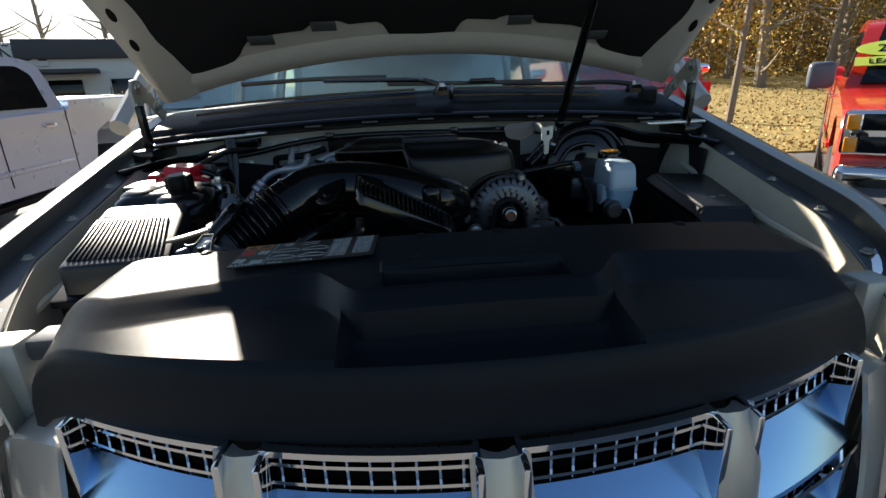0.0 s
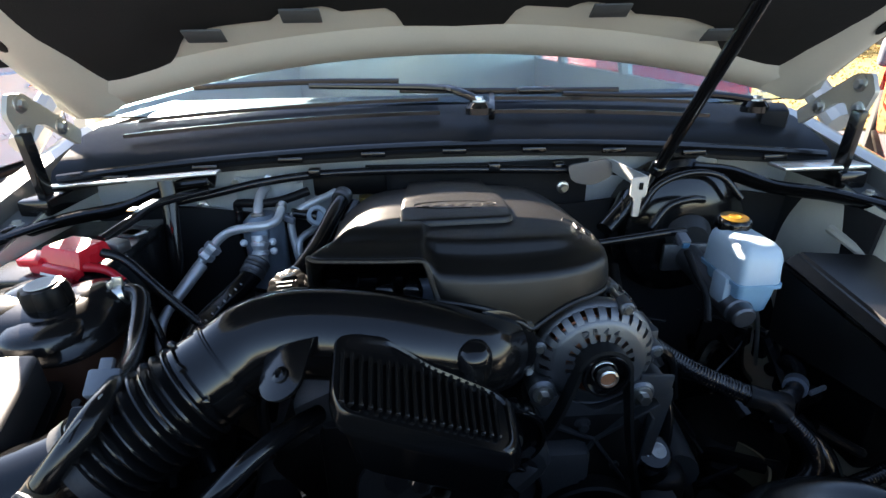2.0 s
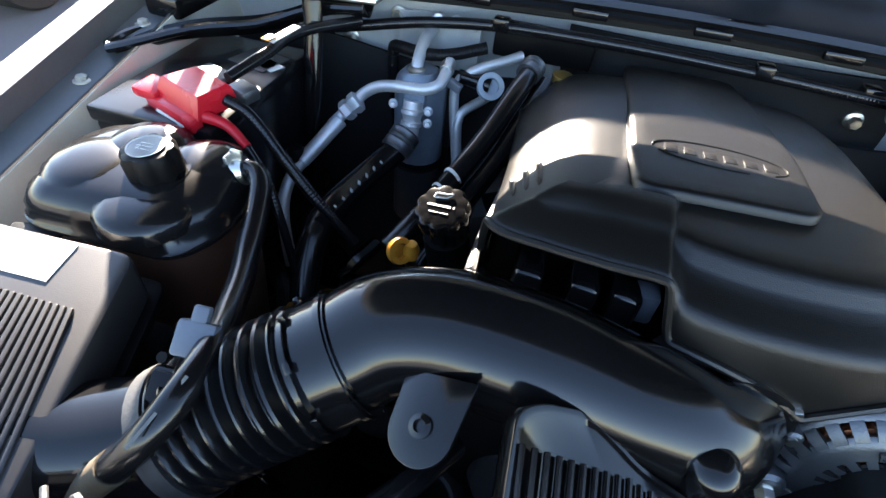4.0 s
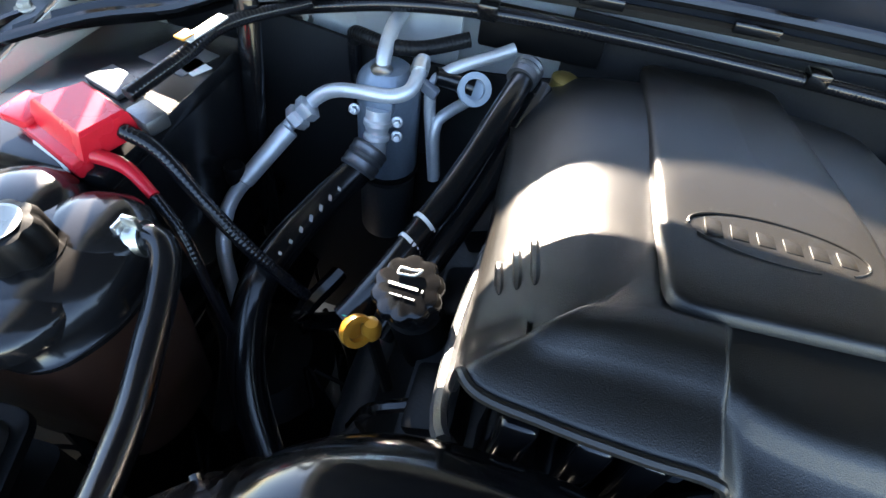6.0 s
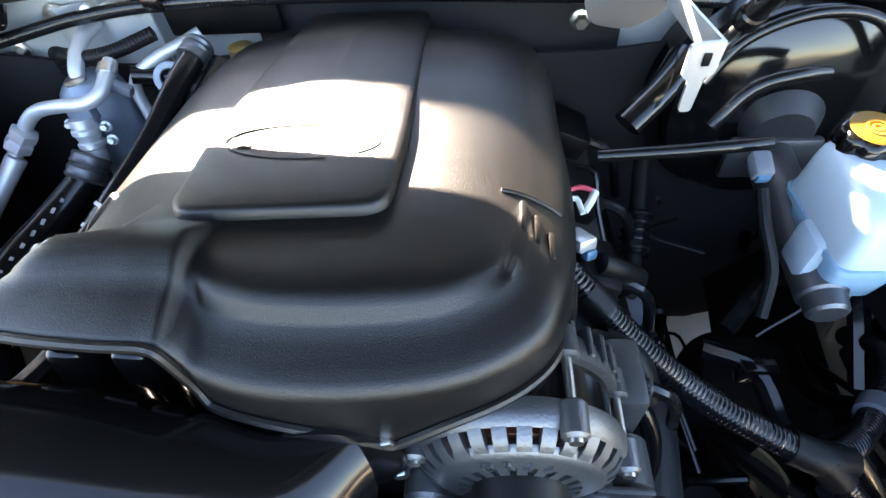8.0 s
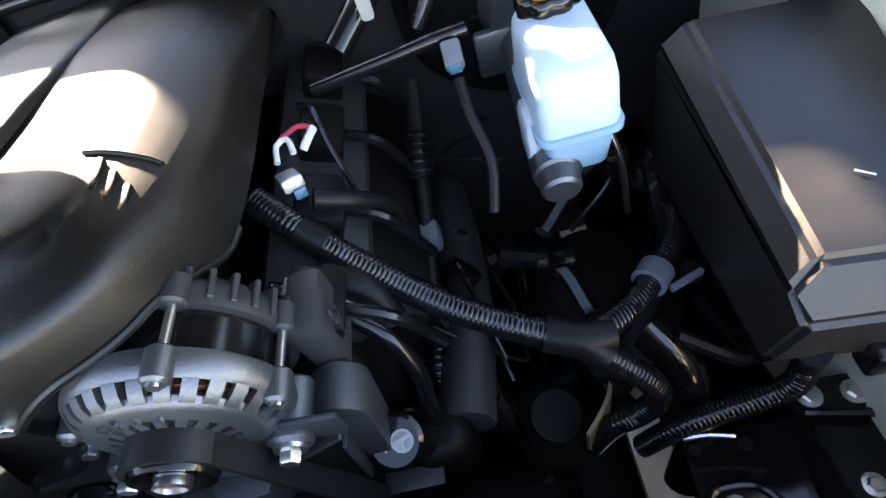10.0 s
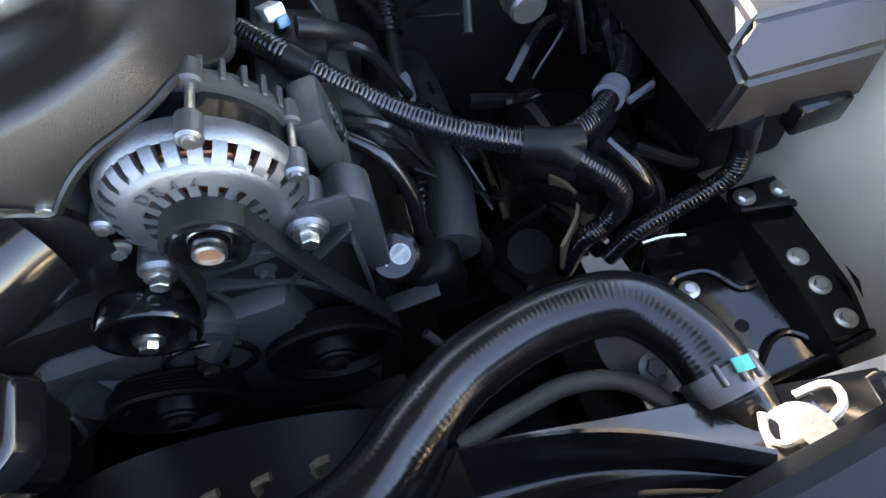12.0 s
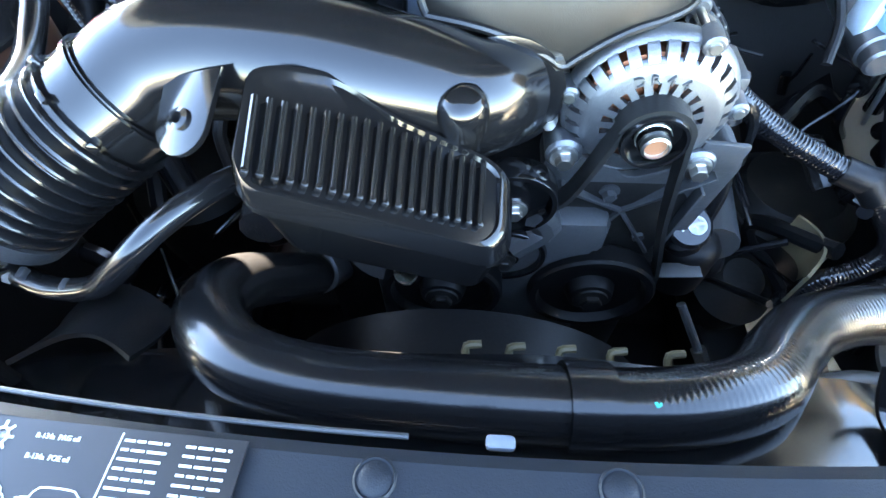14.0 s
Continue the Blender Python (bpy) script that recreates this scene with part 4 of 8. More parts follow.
for s in (-1, 1):
    part("grille_surround", surround(s), M_PAINT, car)
    def lamp_pt(u, v, depth=0.0, s=s):
        x = 0.60 + 0.21 * u
        z = 1.02 + 0.05 * u - (0.36) * v
        y = 0.045 + 0.36 * u ** 1.6 - 0.10 * v * (1 - u) - 0.03 * math.sin(math.pi * v) + depth
        return s * x, y, z
    hl = part("headlight", sheet(lambda u, v: lamp_pt(u, v, 0.055), 10, 10, 0.012), M_CHROME, car, "clear-lens headlamp with chrome inside")
    part("lens", sheet(lambda u, v: lamp_pt(u, v, 0.0), 16, 14, 0.004), M_LENS, hl)
    for k in range(3):
        c = Vector(lamp_pt(0.25 + 0.15 * k, 0.22 + 0.27 * k, 0.04))
        part("projector", lathe([(0.0, 0.03), (0.022, 0.026), (0.035, 0.012), (0.045, -0.01), (0.047, 0.02), (0.05, 0.02)], Matrix.Translation(c) @ rotm((s * 0.2, -1, 0)), 24), M_CHROME, hl)
    part("lamp_edge", tube([lamp_pt(u, 0, -0.004) for u in (0, 0.25, 0.5, 0.75, 1)], 0.006, 8, 0.03), M_SMOOTH, hl)
def bumper(u, v):
    x = -0.98 + 1.96 * u
    return x, nose_y(min(abs(x), 0.6)) - 0.10 + 0.5 * max(0, abs(x) - 0.6) ** 1.3 * 1.6 - 0.05 * math.sin(math.pi * v), 0.60 - 0.35 * v
part("front_bumper", sheet(bumper, 30, 10, 0.01), M_PAINT, car)
for s in (-1, 1):
    wheel(car, (s * 0.86, 0.42, GZ + 0.40), (s, 0, 0), 0.40, 0.27)
    wheel(car, (s * 0.86, 3.35, GZ + 0.40), (s, 0, 0), 0.40, 0.27)
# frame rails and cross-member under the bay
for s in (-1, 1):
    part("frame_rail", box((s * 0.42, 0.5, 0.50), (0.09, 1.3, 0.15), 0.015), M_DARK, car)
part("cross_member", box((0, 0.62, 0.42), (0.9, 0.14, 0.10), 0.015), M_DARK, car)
# Dark plates added to hide the sunlit ground below, with narrow slots left open.
for x0, x1, y0, y1 in ((-0.40, 0.40, 0.16, 0.385), (-0.40, 0.40, 0.425, 0.56), (-0.28, 0.16, 0.388, 0.422), (0.27, 0.40, 0.388, 0.422), (0.26, 0.40, 0.56, 0.90), (-0.62, -0.40, 0.44, 0.66)):
    part("dark_underside", box(((x0 + x1) / 2, (y0 + y1) / 2, 0.45), (x1 - x0, y1 - y0, 0.008), 0.002), M_BLACK, car)
# One more added plate, closing the left gap onto bright ground.
part("dark_underside", box((-0.462, 0.475, 0.62), (0.17, 0.27, 0.008), 0.002, pose(0, 0, 0, 0, 8, 0)), M_BLACK, car)
part("lower_valance", sheet(lambda u, v: (-0.46 + 0.92 * u, 0.06 + 0.40 * v, 0.40 + 0.06 * v), 8, 6, 0.005), M_BLACK, car)
part("cross_member", box((0, 0.02, 0.46), (1.2, 0.10, 0.14), 0.015), M_DARK, car)

# ---- radiator sight shield ----
def shield_back(x):
    return 0.130 + 0.22 * x * x
def step_y(x):
    """Where the upper deck of the shield steps down."""
    ax = abs(x)
    t = min(1, max(0, (0.19 - ax) / 0.07))
    return 0.022 - 0.078 * t * t * (3 - 2 * t) - 0.9 * max(0, ax - 0.40)
def shield_knots(x):
    yb, yg = shield_back(x), nose_y(min(abs(x), 0.52)) + 0.010
    z0 = 1.137 - 0.02 * (x / 0.4) ** 2
    zs = z0 - 0.025
    s_ = max(step_y(x), yg + 0.085)
    return [(yb, 1.085), (yb - 0.004, z0 - 0.004), (yb - 0.010, z0), (s_, z0 - 0.003), (s_ - 0.010, z0 - 0.008), (s_ - 0.030, zs + 0.006), (s_ - 0.042, zs), (yg + 0.020, zs - 0.010), (yg + 0.012, zs - 0.018), (yg + 0.005, zs - 0.038), (yg, 1.029 - 0.10 * x * x)]
def lower_ends(x, y, z):
    ax = abs(x)
    if ax > 0.445:                    # ends fall away towards the lamps
        z -= 6.0 * (ax - 0.445) ** 1.9
    return Vector((x, y, z))
def shield_pt(x, f):
    """A point of the upper deck; f runs from the back edge (0) forwards."""
    yb, yg = shield_back(x), nose_y(min(abs(x), 0.52)) + 0.010
    return lower_ends(x, yb + (yg - yb) * f, 1.137 - 0.02 * (x / 0.4) ** 2 - 0.002)
SEG = [1, 2, 34, 3, 4, 3, 12, 3, 3, 3]
VS = [k + q / n for k, n in enumerate(SEG) for q in range(n)] + [len(SEG)]
XS = sorted(set([-0.52 + 0.02 * i for i in range(53)] + [-0.51, 0.51] + [s * v for s in (-1, 1) for v in (0.099, 0.1025, 0.106, 0.112, 0.126, 0.134, 0.145, 0.15, 0.17)]))
def shield_uv(u, v):
    x, w = XS[round(u * (len(XS) - 1))], VS[round(v * (len(VS) - 1))]
    K = shield_knots(x)
    k = min(int(w), len(K) - 2)
    t = w - k
    y, z = K[k][0] + (K[k + 1][0] - K[k][0]) * t, K[k][1] + (K[k + 1][1] - K[k][1]) * t
    ax = abs(x)
    if ax < 0.101 and -0.048 < y < -0.010:
        z -= 0.030                    # latch slot
    if ax < 0.104 and -0.004 < y < 0.022:
        z += 0.006                    # raised bar behind the slot
    if ax < 0.145 and k >= 5 and y > K[7][0] - 0.004:
        z -= 0.026 * min(1, (0.145 - ax) / 0.012)
    return lower_ends(x, y, z)
shield = thing("radiator_sight_shield", (0, 0.0, 0.95), "textured black plastic sight shield over the radiator", "shield")
part("panel", sheet(shield_uv, len(XS) - 1, len(VS) - 1, 0.004, down=(0, 0, 1)), M_SHIELD, shield, sharp=28)
for x, f in ((-0.348, 0.05), (-0.052, 0.06), (0.053, 0.055), (0.326, 0.065)):
    c = shield_pt(x, f)
    clip = part("push_clip", lathe([(0.0145, 0), (0.0145, 0.0022), (0.013, 0.0035), (0.0118, 0.0022), (0.0105, 0.0028), (0.007, 0.0050), (0, 0.0054)], Matrix.Translation(c + Vector((0, 0, 0.0012))) @ Matrix.Scale(0.66, 4), 28), M_SHIELD, shield, "glossy black push clip")
part("edge_strip", tube([shield_pt(x, 0.0) + Vector((0, 0.003, -0.006)) for x in [-0.52 + 0.04 * i for i in range(13)]], 0.0015, 8, 0.02), M_ALUD, shield, "worn metal edge strip")
part("latch_hook", tube([(0.060, -0.078, 1.060), (0.0, -0.082, 1.060)], 0.0009, 6, 0.01, bm=tube([(0.094, -0.143, 1.046), (0.060, -0.078, 1.060)], 0.0012, 6, 0.01, bm=tube([(0.094, -0.143, 1.046), (0.118, -0.135, 1.046)], 0.0012, 6, 0.01))), M_STEEL, shield, "thin steel latch rod")
part("latch_plate", box((-0.045, -0.125, 1.045), (0.022, 0.006, 0.003), 0.001), M_STEEL, shield)

# warning label on the shield
LZ = 1.1375
LM = Matrix.Translation((-0.294, 0.050, LZ - 0.0085)) @ pose(0, 0, 0, 0, -2.9, -3.0)
label = part("warning_label", plate([Vector(p) for p in ((0, 0), (0.180, 0), (0.180, 0.084), (0.0, 0.084))], 0.0, 0.0008, LM), M_LABEL, shield, "black warning label with white print")
words("label_word", "AUTO", 0.010, LM @ Matrix.Translation((0.002, 0.003, 0.001)), M_WHITE, label)
part("label_orange", box(LM @ Vector((0.020, 0.074, 0.0009)), (0.036, 0.017, 0.0006), 0, LM.to_3x3().to_4x4()), M_ORANGE, label)
tri = [LM @ Vector(p) for p in ((0.005, 0.068, 0.0014), (0.019, 0.068, 0.0014), (0.012, 0.081, 0.0014))]
part("label_triangle", loft([tri, [p + Vector((0, 0, 0.0003)) for p in tri]]), M_LABEL, label)
part("label_book", box(LM @ Vector((0.029, 0.074, 0.0013)), (0.013, 0.010, 0.0004), 0, LM.to_3x3().to_4x4()), M_LABEL, label)
for i in range(8):
    a = 6.283 * i / 8
    bm_ = box(LM @ Vector((0.060 + 0.0054 * math.cos(a), 0.075 + 0.0054 * math.sin(a), 0.001)), (0.0036, 0.0012, 0.0005), 0, pose(0, 0, 0, 0, 0, math.degrees(a) - 1.5), None if i == 0 else bm_)
lathe([(0.0045, 0.0008), (0.0045, 0.0013), (0.0034, 0.0013), (0.0034, 0.0008)], LM @ Matrix.Translation((0.060, 0.075, 0)), 16, bm_)
part("label_snowflake", bm_, M_WHITE, label)
words("label_word", "R-134a  PAG oil", 0.0034, LM @ Matrix.Translation((0.078, 0.076, 0.001)), M_WHITE, label)
words("label_word", "R-134a  POE oil", 0.0034, LM @ Matrix.Translation((0.078, 0.067, 0.001)), M_WHITE, label)
words("label_word", "0.720 kg", 0.005, LM @ Matrix.Translation((0.050, 0.030, 0.001)), M_WHITE, label)
words("label_word", "1.130 kg", 0.005, LM @ Matrix.Translation((0.088, 0.030, 0.001)), M_WHITE, label)
words("label_word", "0.720 kg", 0.005, LM @ Matrix.Translation((0.050, 0.004, 0.001)), M_WHITE, label)
words("label_word", "1.300 kg", 0.005, LM @ Matrix.Translation((0.088, 0.004, 0.001)), M_WHITE, label)
rows_ = [(0.122, 0.144, 0.079 - 0.0040 * i) for i in range(18)] + [(0.152, 0.174, 0.079 - 0.0040 * i) for i in range(17)]
part("label_print", bars(rows_, 0.0026, LM @ Matrix.Translation((0, 0, 0.0008)), seed=4), M_WHITE, label)
part("label_ring", lathe([(0.0085, 0.0008), (0.0085, 0.0013), (0.0065, 0.0013), (0.0065, 0.0008)], LM @ Matrix.Translation((0.012, 0.052, 0)), 20), M_REDPRINT, label)
for cx, cy in ((0.033, 0.050), (0.010, 0.022)):
    f_ = None
    for i in range(4):
        a = 6.283 * i / 4 + 0.6
        f_ = lathe([(0.0035, 0.0008), (0.0035, 0.0013), (0, 0.0013)], LM @ Matrix.Translation((cx + 0.005 * math.cos(a), cy + 0.005 * math.sin(a), 0)), 10, f_)
    part("label_fan", f_, M_WHITE, label)
part("label_manual", box(LM @ Vector((0.033, 0.014, 0.001)), (0.016, 0.013, 0.0005), 0, LM.to_3x3().to_4x4()), M_WHITE, label)
for cx, cy in ((0.062, 0.045), (0.100, 0.045), (0.062, 0.018), (0.100, 0.018)):
    o = [(-0.016, 0), (-0.016, 0.006), (-0.010, 0.007), (-0.007, 0.011), (0.010, 0.011), (0.014, 0.007), (0.016, 0.006), (0.016, 0)]
    part("label_car", tube([LM @ Vector((cx + a, cy + b, 0.001)) for a, b in o + o[:1]], 0.0004, 5, 0.004), M_WHITE, label)
for x in (0.044, 0.120):
    part("label_rule", box(LM @ Vector((x, 0.042, 0.001)), (0.0006, 0.08, 0.0004), 0, LM.to_3x3().to_4x4()), M_WHITE, label)

# ---- radiator, shroud and front structure behind the shield ----
rad = thing("radiator", (0, 0.10, 0.55), "black radiator core with plastic end tanks", "radiator")
part("core", box((0, 0.085, 0.80), (0.86, 0.04, 0.50), 0.004), M_DARK, rad)
for s in (-1, 1):
    part("end_tank", box((s * 0.47, 0.09, 0.80), (0.08, 0.06, 0.54), 0.015), M_BLACK, rad)
shroud = thing("fan_shroud", (0, 0.16, 0.6), "black plastic fan shroud behind the radiator", "shroud")
def shroud_rim(u, v):
    x = -0.56 + 1.12 * u
    y = 0.122 + 0.093 * v + 0.015 * math.cos(x * 4) * v
    return x, y, 1.045 - 0.04 * v - 0.30 * max(0, abs(x) - 0.27) + 0.004 * math.sin(x * 30) * (v > 0.5)
part("top_rim", sheet(shroud_rim, 48, 6, 0.006), M_SMOOTH, shroud)
part("top_wall", sheet(lambda u, v: (-0.46 + 0.92 * u, 0.218 + 0.004 * v, 1.004 - 0.42 * max(0, abs(-0.46 + 0.92 * u) - 0.27) - 0.08 * v), 40, 3, 0.004), M_BLACK, shroud)
part("fan_ring", lathe([(0.215, 0), (0.222, 0.0), (0.222, 0.10), (0.215, 0.10)], Matrix.Translation((-0.02, 0.21, 0.705)) @ rotm((0, 1, 0)), 48), M_BLACK, shroud)
fan = part("fan_hub", lathe([(0.07, 0), (0.07, 0.05), (0.05, 0.065), (0, 0.066)], Matrix.Translation((-0.02, 0.19, 0.78)) @ rotm((0, 1, 0)), 32), M_BLACK, shroud)
for k in range(7):
    a = 6.283 * k / 7
    q = Matrix.Translation((-0.02, 0.215, 0.78)) @ pose(0, 0, 0, 0, math.degrees(a), 0)
    part("fan_blade", sheet(lambda u, v: q @ Vector((0.065 + 0.14 * u, -0.02 + 0.04 * v, -0.03 + 0.06 * v + 0.02 * u)), 5, 4, 0.003), M_BLACK, fan)
def scoop(x0, x1, y0, h, s):
    return sheet(lambda u, v: (x0 + (x1 - x0) * u, y0 + 0.02 * math.sin(math.pi * u) - 0.05 * v, 1.035 + h * math.sin(math.pi * 0.5 * (1 - v)) * (0.45 + 0.55 * abs(2 * u - 1) ** 2) - 0.02 * u * s), 16, 8, 0.004)
part("rim_scoop", scoop(-0.34, -0.24, 0.240, -0.030, -1), M_BLACK, shroud)
def wing(u, v):
    x = 0.255 + 0.165 * u
    return x, 0.215 - 0.045 * u + 0.012 * math.sin(3.1 * u) - 0.052 * v * (1 - 0.5 * u), 1.052 - 0.02 * u - 0.016 * math.sin(math.pi * v) - 0.012 * v
part("rim_wing", sheet(wing, 18, 8, 0.003), M_SMOOTH, shroud, "glossy black shroud wing")

for x in (-0.015, 0.02, 0.06, 0.10, 0.145):
    part("rim_hook", tube([(x, 0.236, 0.985), (x, 0.242, 0.992), (x + 0.012, 0.244, 0.992)], 0.0034, 8, 0.004), material("yellowed_plastic", (0.07, 0.056, 0.028), 0.5), shroud, "yellowed clip")
part("edge_clip", box((0.003, 0.134, 1.124), (0.014, 0.007, 0.006), 0.002), M_GREYPL, shroud)
sup = thing("radiator_support", (0, 0.08, 0.9), "painted steel radiator support bar", "support")
part("bar", box((0, 0.10, 1.025), (1.14, 0.05, 0.03), 0.006), M_FLANGE, sup)
for s in (-1, 1):
    part("end_bracket", box((s * 0.585, 0.12, 0.965), (0.14, 0.10, 0.012), 0.003, pose(0, 0, 0, 0, s * 10, 0)), M_WALL, sup)
    part("down_leg", box((s * 0.60, 0.09, 0.76), (0.05, 0.05, 0.56), 0.006), M_INNER, sup)
    part("bumper_stop", lathe([(0.016, 0), (0.018, 0.012), (0.014, 0.03), (0, 0.032)], Matrix.Translation((s * 0.60, 0.10, 0.99)), 18), M_RUBBER, sup)
    part("support_bolt", bolt((s * 0.545, 0.14, 0.99), (0, 0, 1), 0.010, 0.010), M_STEEL, sup)
part("hose_clip", tube([(0.445, 0.150, 1.02), (0.475, 0.145, 1.02), (0.485, 0.165, 1.03), (0.480, 0.19, 1.045)], 0.005, 6, 0.01), M_ALUD, sup)
part("mount_stud", lathe([(0.019, 0), (0.019, 0.012), (0.010, 0.014), (0.010, 0.03), (0, 0.03)], Matrix.Translation((0.452, 0.175, 0.985)), 20), M_ALUD, sup)

# ---- engine block and hidden mass ----
eng = thing("engine_block", (0, 0.6, 0.45), "grimy engine block coloured near black for the bay's deep shade", "engine")
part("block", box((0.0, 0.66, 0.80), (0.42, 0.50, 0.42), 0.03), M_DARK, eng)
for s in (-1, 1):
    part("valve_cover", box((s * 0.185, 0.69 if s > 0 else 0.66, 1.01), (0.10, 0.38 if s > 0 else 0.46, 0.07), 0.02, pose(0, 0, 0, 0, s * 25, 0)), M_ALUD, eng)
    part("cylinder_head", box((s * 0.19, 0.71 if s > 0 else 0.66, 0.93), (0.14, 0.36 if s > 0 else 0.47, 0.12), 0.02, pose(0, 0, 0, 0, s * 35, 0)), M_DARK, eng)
    for k in range(4):
        part("coil_pack", box((s * 0.205, 0.50 + 0.105 * k, 1.055), (0.045, 0.06, 0.035), 0.006, pose(0, 0, 0, 0, s * 25, 0)), M_BLACK, eng)
        part("plug_lead", tube([(s * 0.215, 0.50 + 0.105 * k, 1.05), (s * 0.26, 0.49 + 0.105 * k, 1.03), (s * 0.285, 0.50 + 0.105 * k, 0.95)], 0.006, 8), M_RUBBER, eng)
    part("exhaust_manifold", tube([(s * 0.28, 0.45, 0.86), (s * 0.30, 0.6, 0.85), (s * 0.29, 0.8, 0.82), (s * 0.26, 0.88, 0.68)], 0.03, 12, 0.03), M_ALUD, eng, "dull heat-stained manifold")
part("intake_manifold", box((0, 0.66, 1.09), (0.24, 0.40, 0.11), 0.03), M_BLACK, eng)
for x in (-0.160, -0.117, -0.085):
    part("intake_runner", box((x, 0.464, 1.128), (0.024, 0.050, 0.092), 0.007, pose(0, 0, 0, -6, 4, 0), seg=3), M_SMOOTH, eng)
part("intake_shelf", box((-0.12, 0.520, 1.130), (0.15, 0.05, 0.07), 0.012), M_BLACK, eng)
part("knock_sensor_lead", tube([(-0.262, 0.47, 1.04), (-0.275, 0.45, 1.02), (-0.27, 0.43, 0.95)], 0.007, 10), M_TAPE, eng)
part("fuel_rail_block", box((-0.069, 0.462, 1.158), (0.024, 0.02, 0.030), 0.004), M_GREYPL, eng, "slate-blue fuel connector")
part("timing_cover", box((0.0, 0.415, 0.82), (0.26, 0.06, 0.30), 0.02), M_ALUD, eng)
part("oil_pan", box((0, 0.6, 0.54), (0.30, 0.5, 0.16), 0.03), M_DARK, eng)
def pulley(name, c, r, w=0.026, mat=M_SMOOTH, ribs=True):
    m = Matrix.Translation(Vector(c) + Vector((0, w / 2, 0))) @ rotm((0, -1, 0))
    prof = [(r * 0.4, 0), (r * 0.96, 0), (r, 0.003)]
    if ribs:
        for k in range(5):
            prof += [(r, 0.004 + (w - 0.008) * k / 5), (r * 0.95, 0.004 + (w - 0.008) * (k + 0.5) / 5)]
    prof += [(r, w - 0.003), (r * 0.96, w), (r * 0.86, w), (r * 0.80, w * 0.6), (r * 0.40, w * 0.55), (r * 0.34, w * 1.05), (r * 0.30, w * 1.1), (0, w * 1.1)]
    p = part(name, lathe(prof, m, 40), mat, eng)
    part("pulley_bolt", bolt(Vector(c) - Vector((0, w * 0.6, 0)), (0, -1, 0), max(0.008, r * 0.18), 0.010), M_STEEL if name == "idler_pulley" else M_DARK, p)
    return p
pulley("idler_pulley", (0.024, 0.388, 1.008), 0.041, 0.026, M_SMOOTH, False)
pulley("power_steering_pulley", (0.125, 0.385, 0.855), 0.072, 0.026, M_BLACK)
pulley("water_pump_pulley", (-0.045, 0.370, 0.87), 0.068, 0.026, M_BLACK)
pulley("crank_pulley", (0.0, 0.35, 0.68), 0.095, 0.026, M_BLACK)
pulley("tensioner_pulley", (0.022, 0.392, 0.918), 0.045, 0.026, M_SMOOTH, False)
part("water_pump", lathe([(0.06, 0), (0.06, 0.04), (0.045, 0.06), (0, 0.06)], Matrix.Translation((-0.10, 0.44, 0.90)) @ rotm((-0.3, -1, 0.4)), 28), M_ALUD, eng)
part("thermostat_housing", cyl((-0.190, 0.43, 0.83), (-0.201, 0.388, 0.858), 0.034, 0.030, 24, None, 0.004), M_ALUD, eng)
part("tensioner_arm", tube([(0.045, 0.392, 0.985), (0.06, 0.395, 0.96), (0.03, 0.39, 0.93)], 0.018, 10), M_ALUD, eng)
# serpentine belt
def belt(path, w, y):
    line = spline([(a, y, b) for a, b in path], 0.006)
    b = bmesh.new()
    rings = []
    for i, p in enumerate(line):
        d = (line[min(i + 1, len(line) - 1)] - line[max(i - 1, 0)]).normalized()
        nrm = Vector((d.z, 0, -d.x)) * 0.0022
        rings.append([p + nrm + Vector((0, w / 2, 0)), p + nrm - Vector((0, w / 2, 0)), p - nrm - Vector((0, w / 2, 0)), p - nrm + Vector((0, w / 2, 0))])
    return loft(rings, b)
AC = Vector((0.128, 0.0, 1.086))     # alternator axis
path = [(0.050, 0.990), (0.075, 1.012), (AC.x - 0.026, AC.z + 0.006)] + [(AC.x + 0.0295 * math.cos(a), AC.z + 0.0295 * math.sin(a)) for a in [radians(d) for d in (165, 140, 115, 90, 65, 40, 15, -5)]] + [(0.172, 0.98), (0.190, 0.90), (0.197, 0.85)]
part("serpentine_belt", belt(path, 0.021, 0.392), M_BELT, eng, "ribbed black drive belt")

# ---- alternator ----
alt = thing("alternator", (AC.x, 0.44, 1.0), "cast aluminium alternator with slotted housing", "alternator")
AB = 0.011                            # set-back of the housing
AX = Matrix.Translation((AC.x, 0.40 + AB, AC.z)) @ Matrix(((1, 0, 0, 0), (0, 0, -0.70, 0), (0, 1, 0, 0), (0, 0, 0, 1))) @ Matrix.Translation((0, 0, 0.40))  # local z runs to the front (-y)
def AY(r, a, y):
    return Vector((AC.x + r * math.cos(a), 0.40 + (y - 0.40) * 0.70 + AB, AC.z + r * math.sin(a)))
part("coil_core", lathe([(0.050, -0.505), (0.058, -0.50), (0.058, -0.408), (0.046, -0.398), (0.02, -0.398)], AX, 32), M_COPPER, alt, "copper windings inside")
part("stator", lathe([(0.064, -0.475), (0.0655, -0.474), (0.0655, -0.432), (0.064, -0.431), (0.055, -0.431)], AX, 48), M_SMOOTH, alt, "black laminated stator ring")
part("front_housing", lathe([(0.0565, -0.4030), (0.0580, -0.3990), (0.0560, -0.3935), (0.0500, -0.3905), (0.0455, -0.3890), (0.0405, -0.3875), (0.0395, -0.3905), (0.044, -0.3965), (0.0565, -0.4030)], AX, 56), M_ALU, alt, sharp=50)
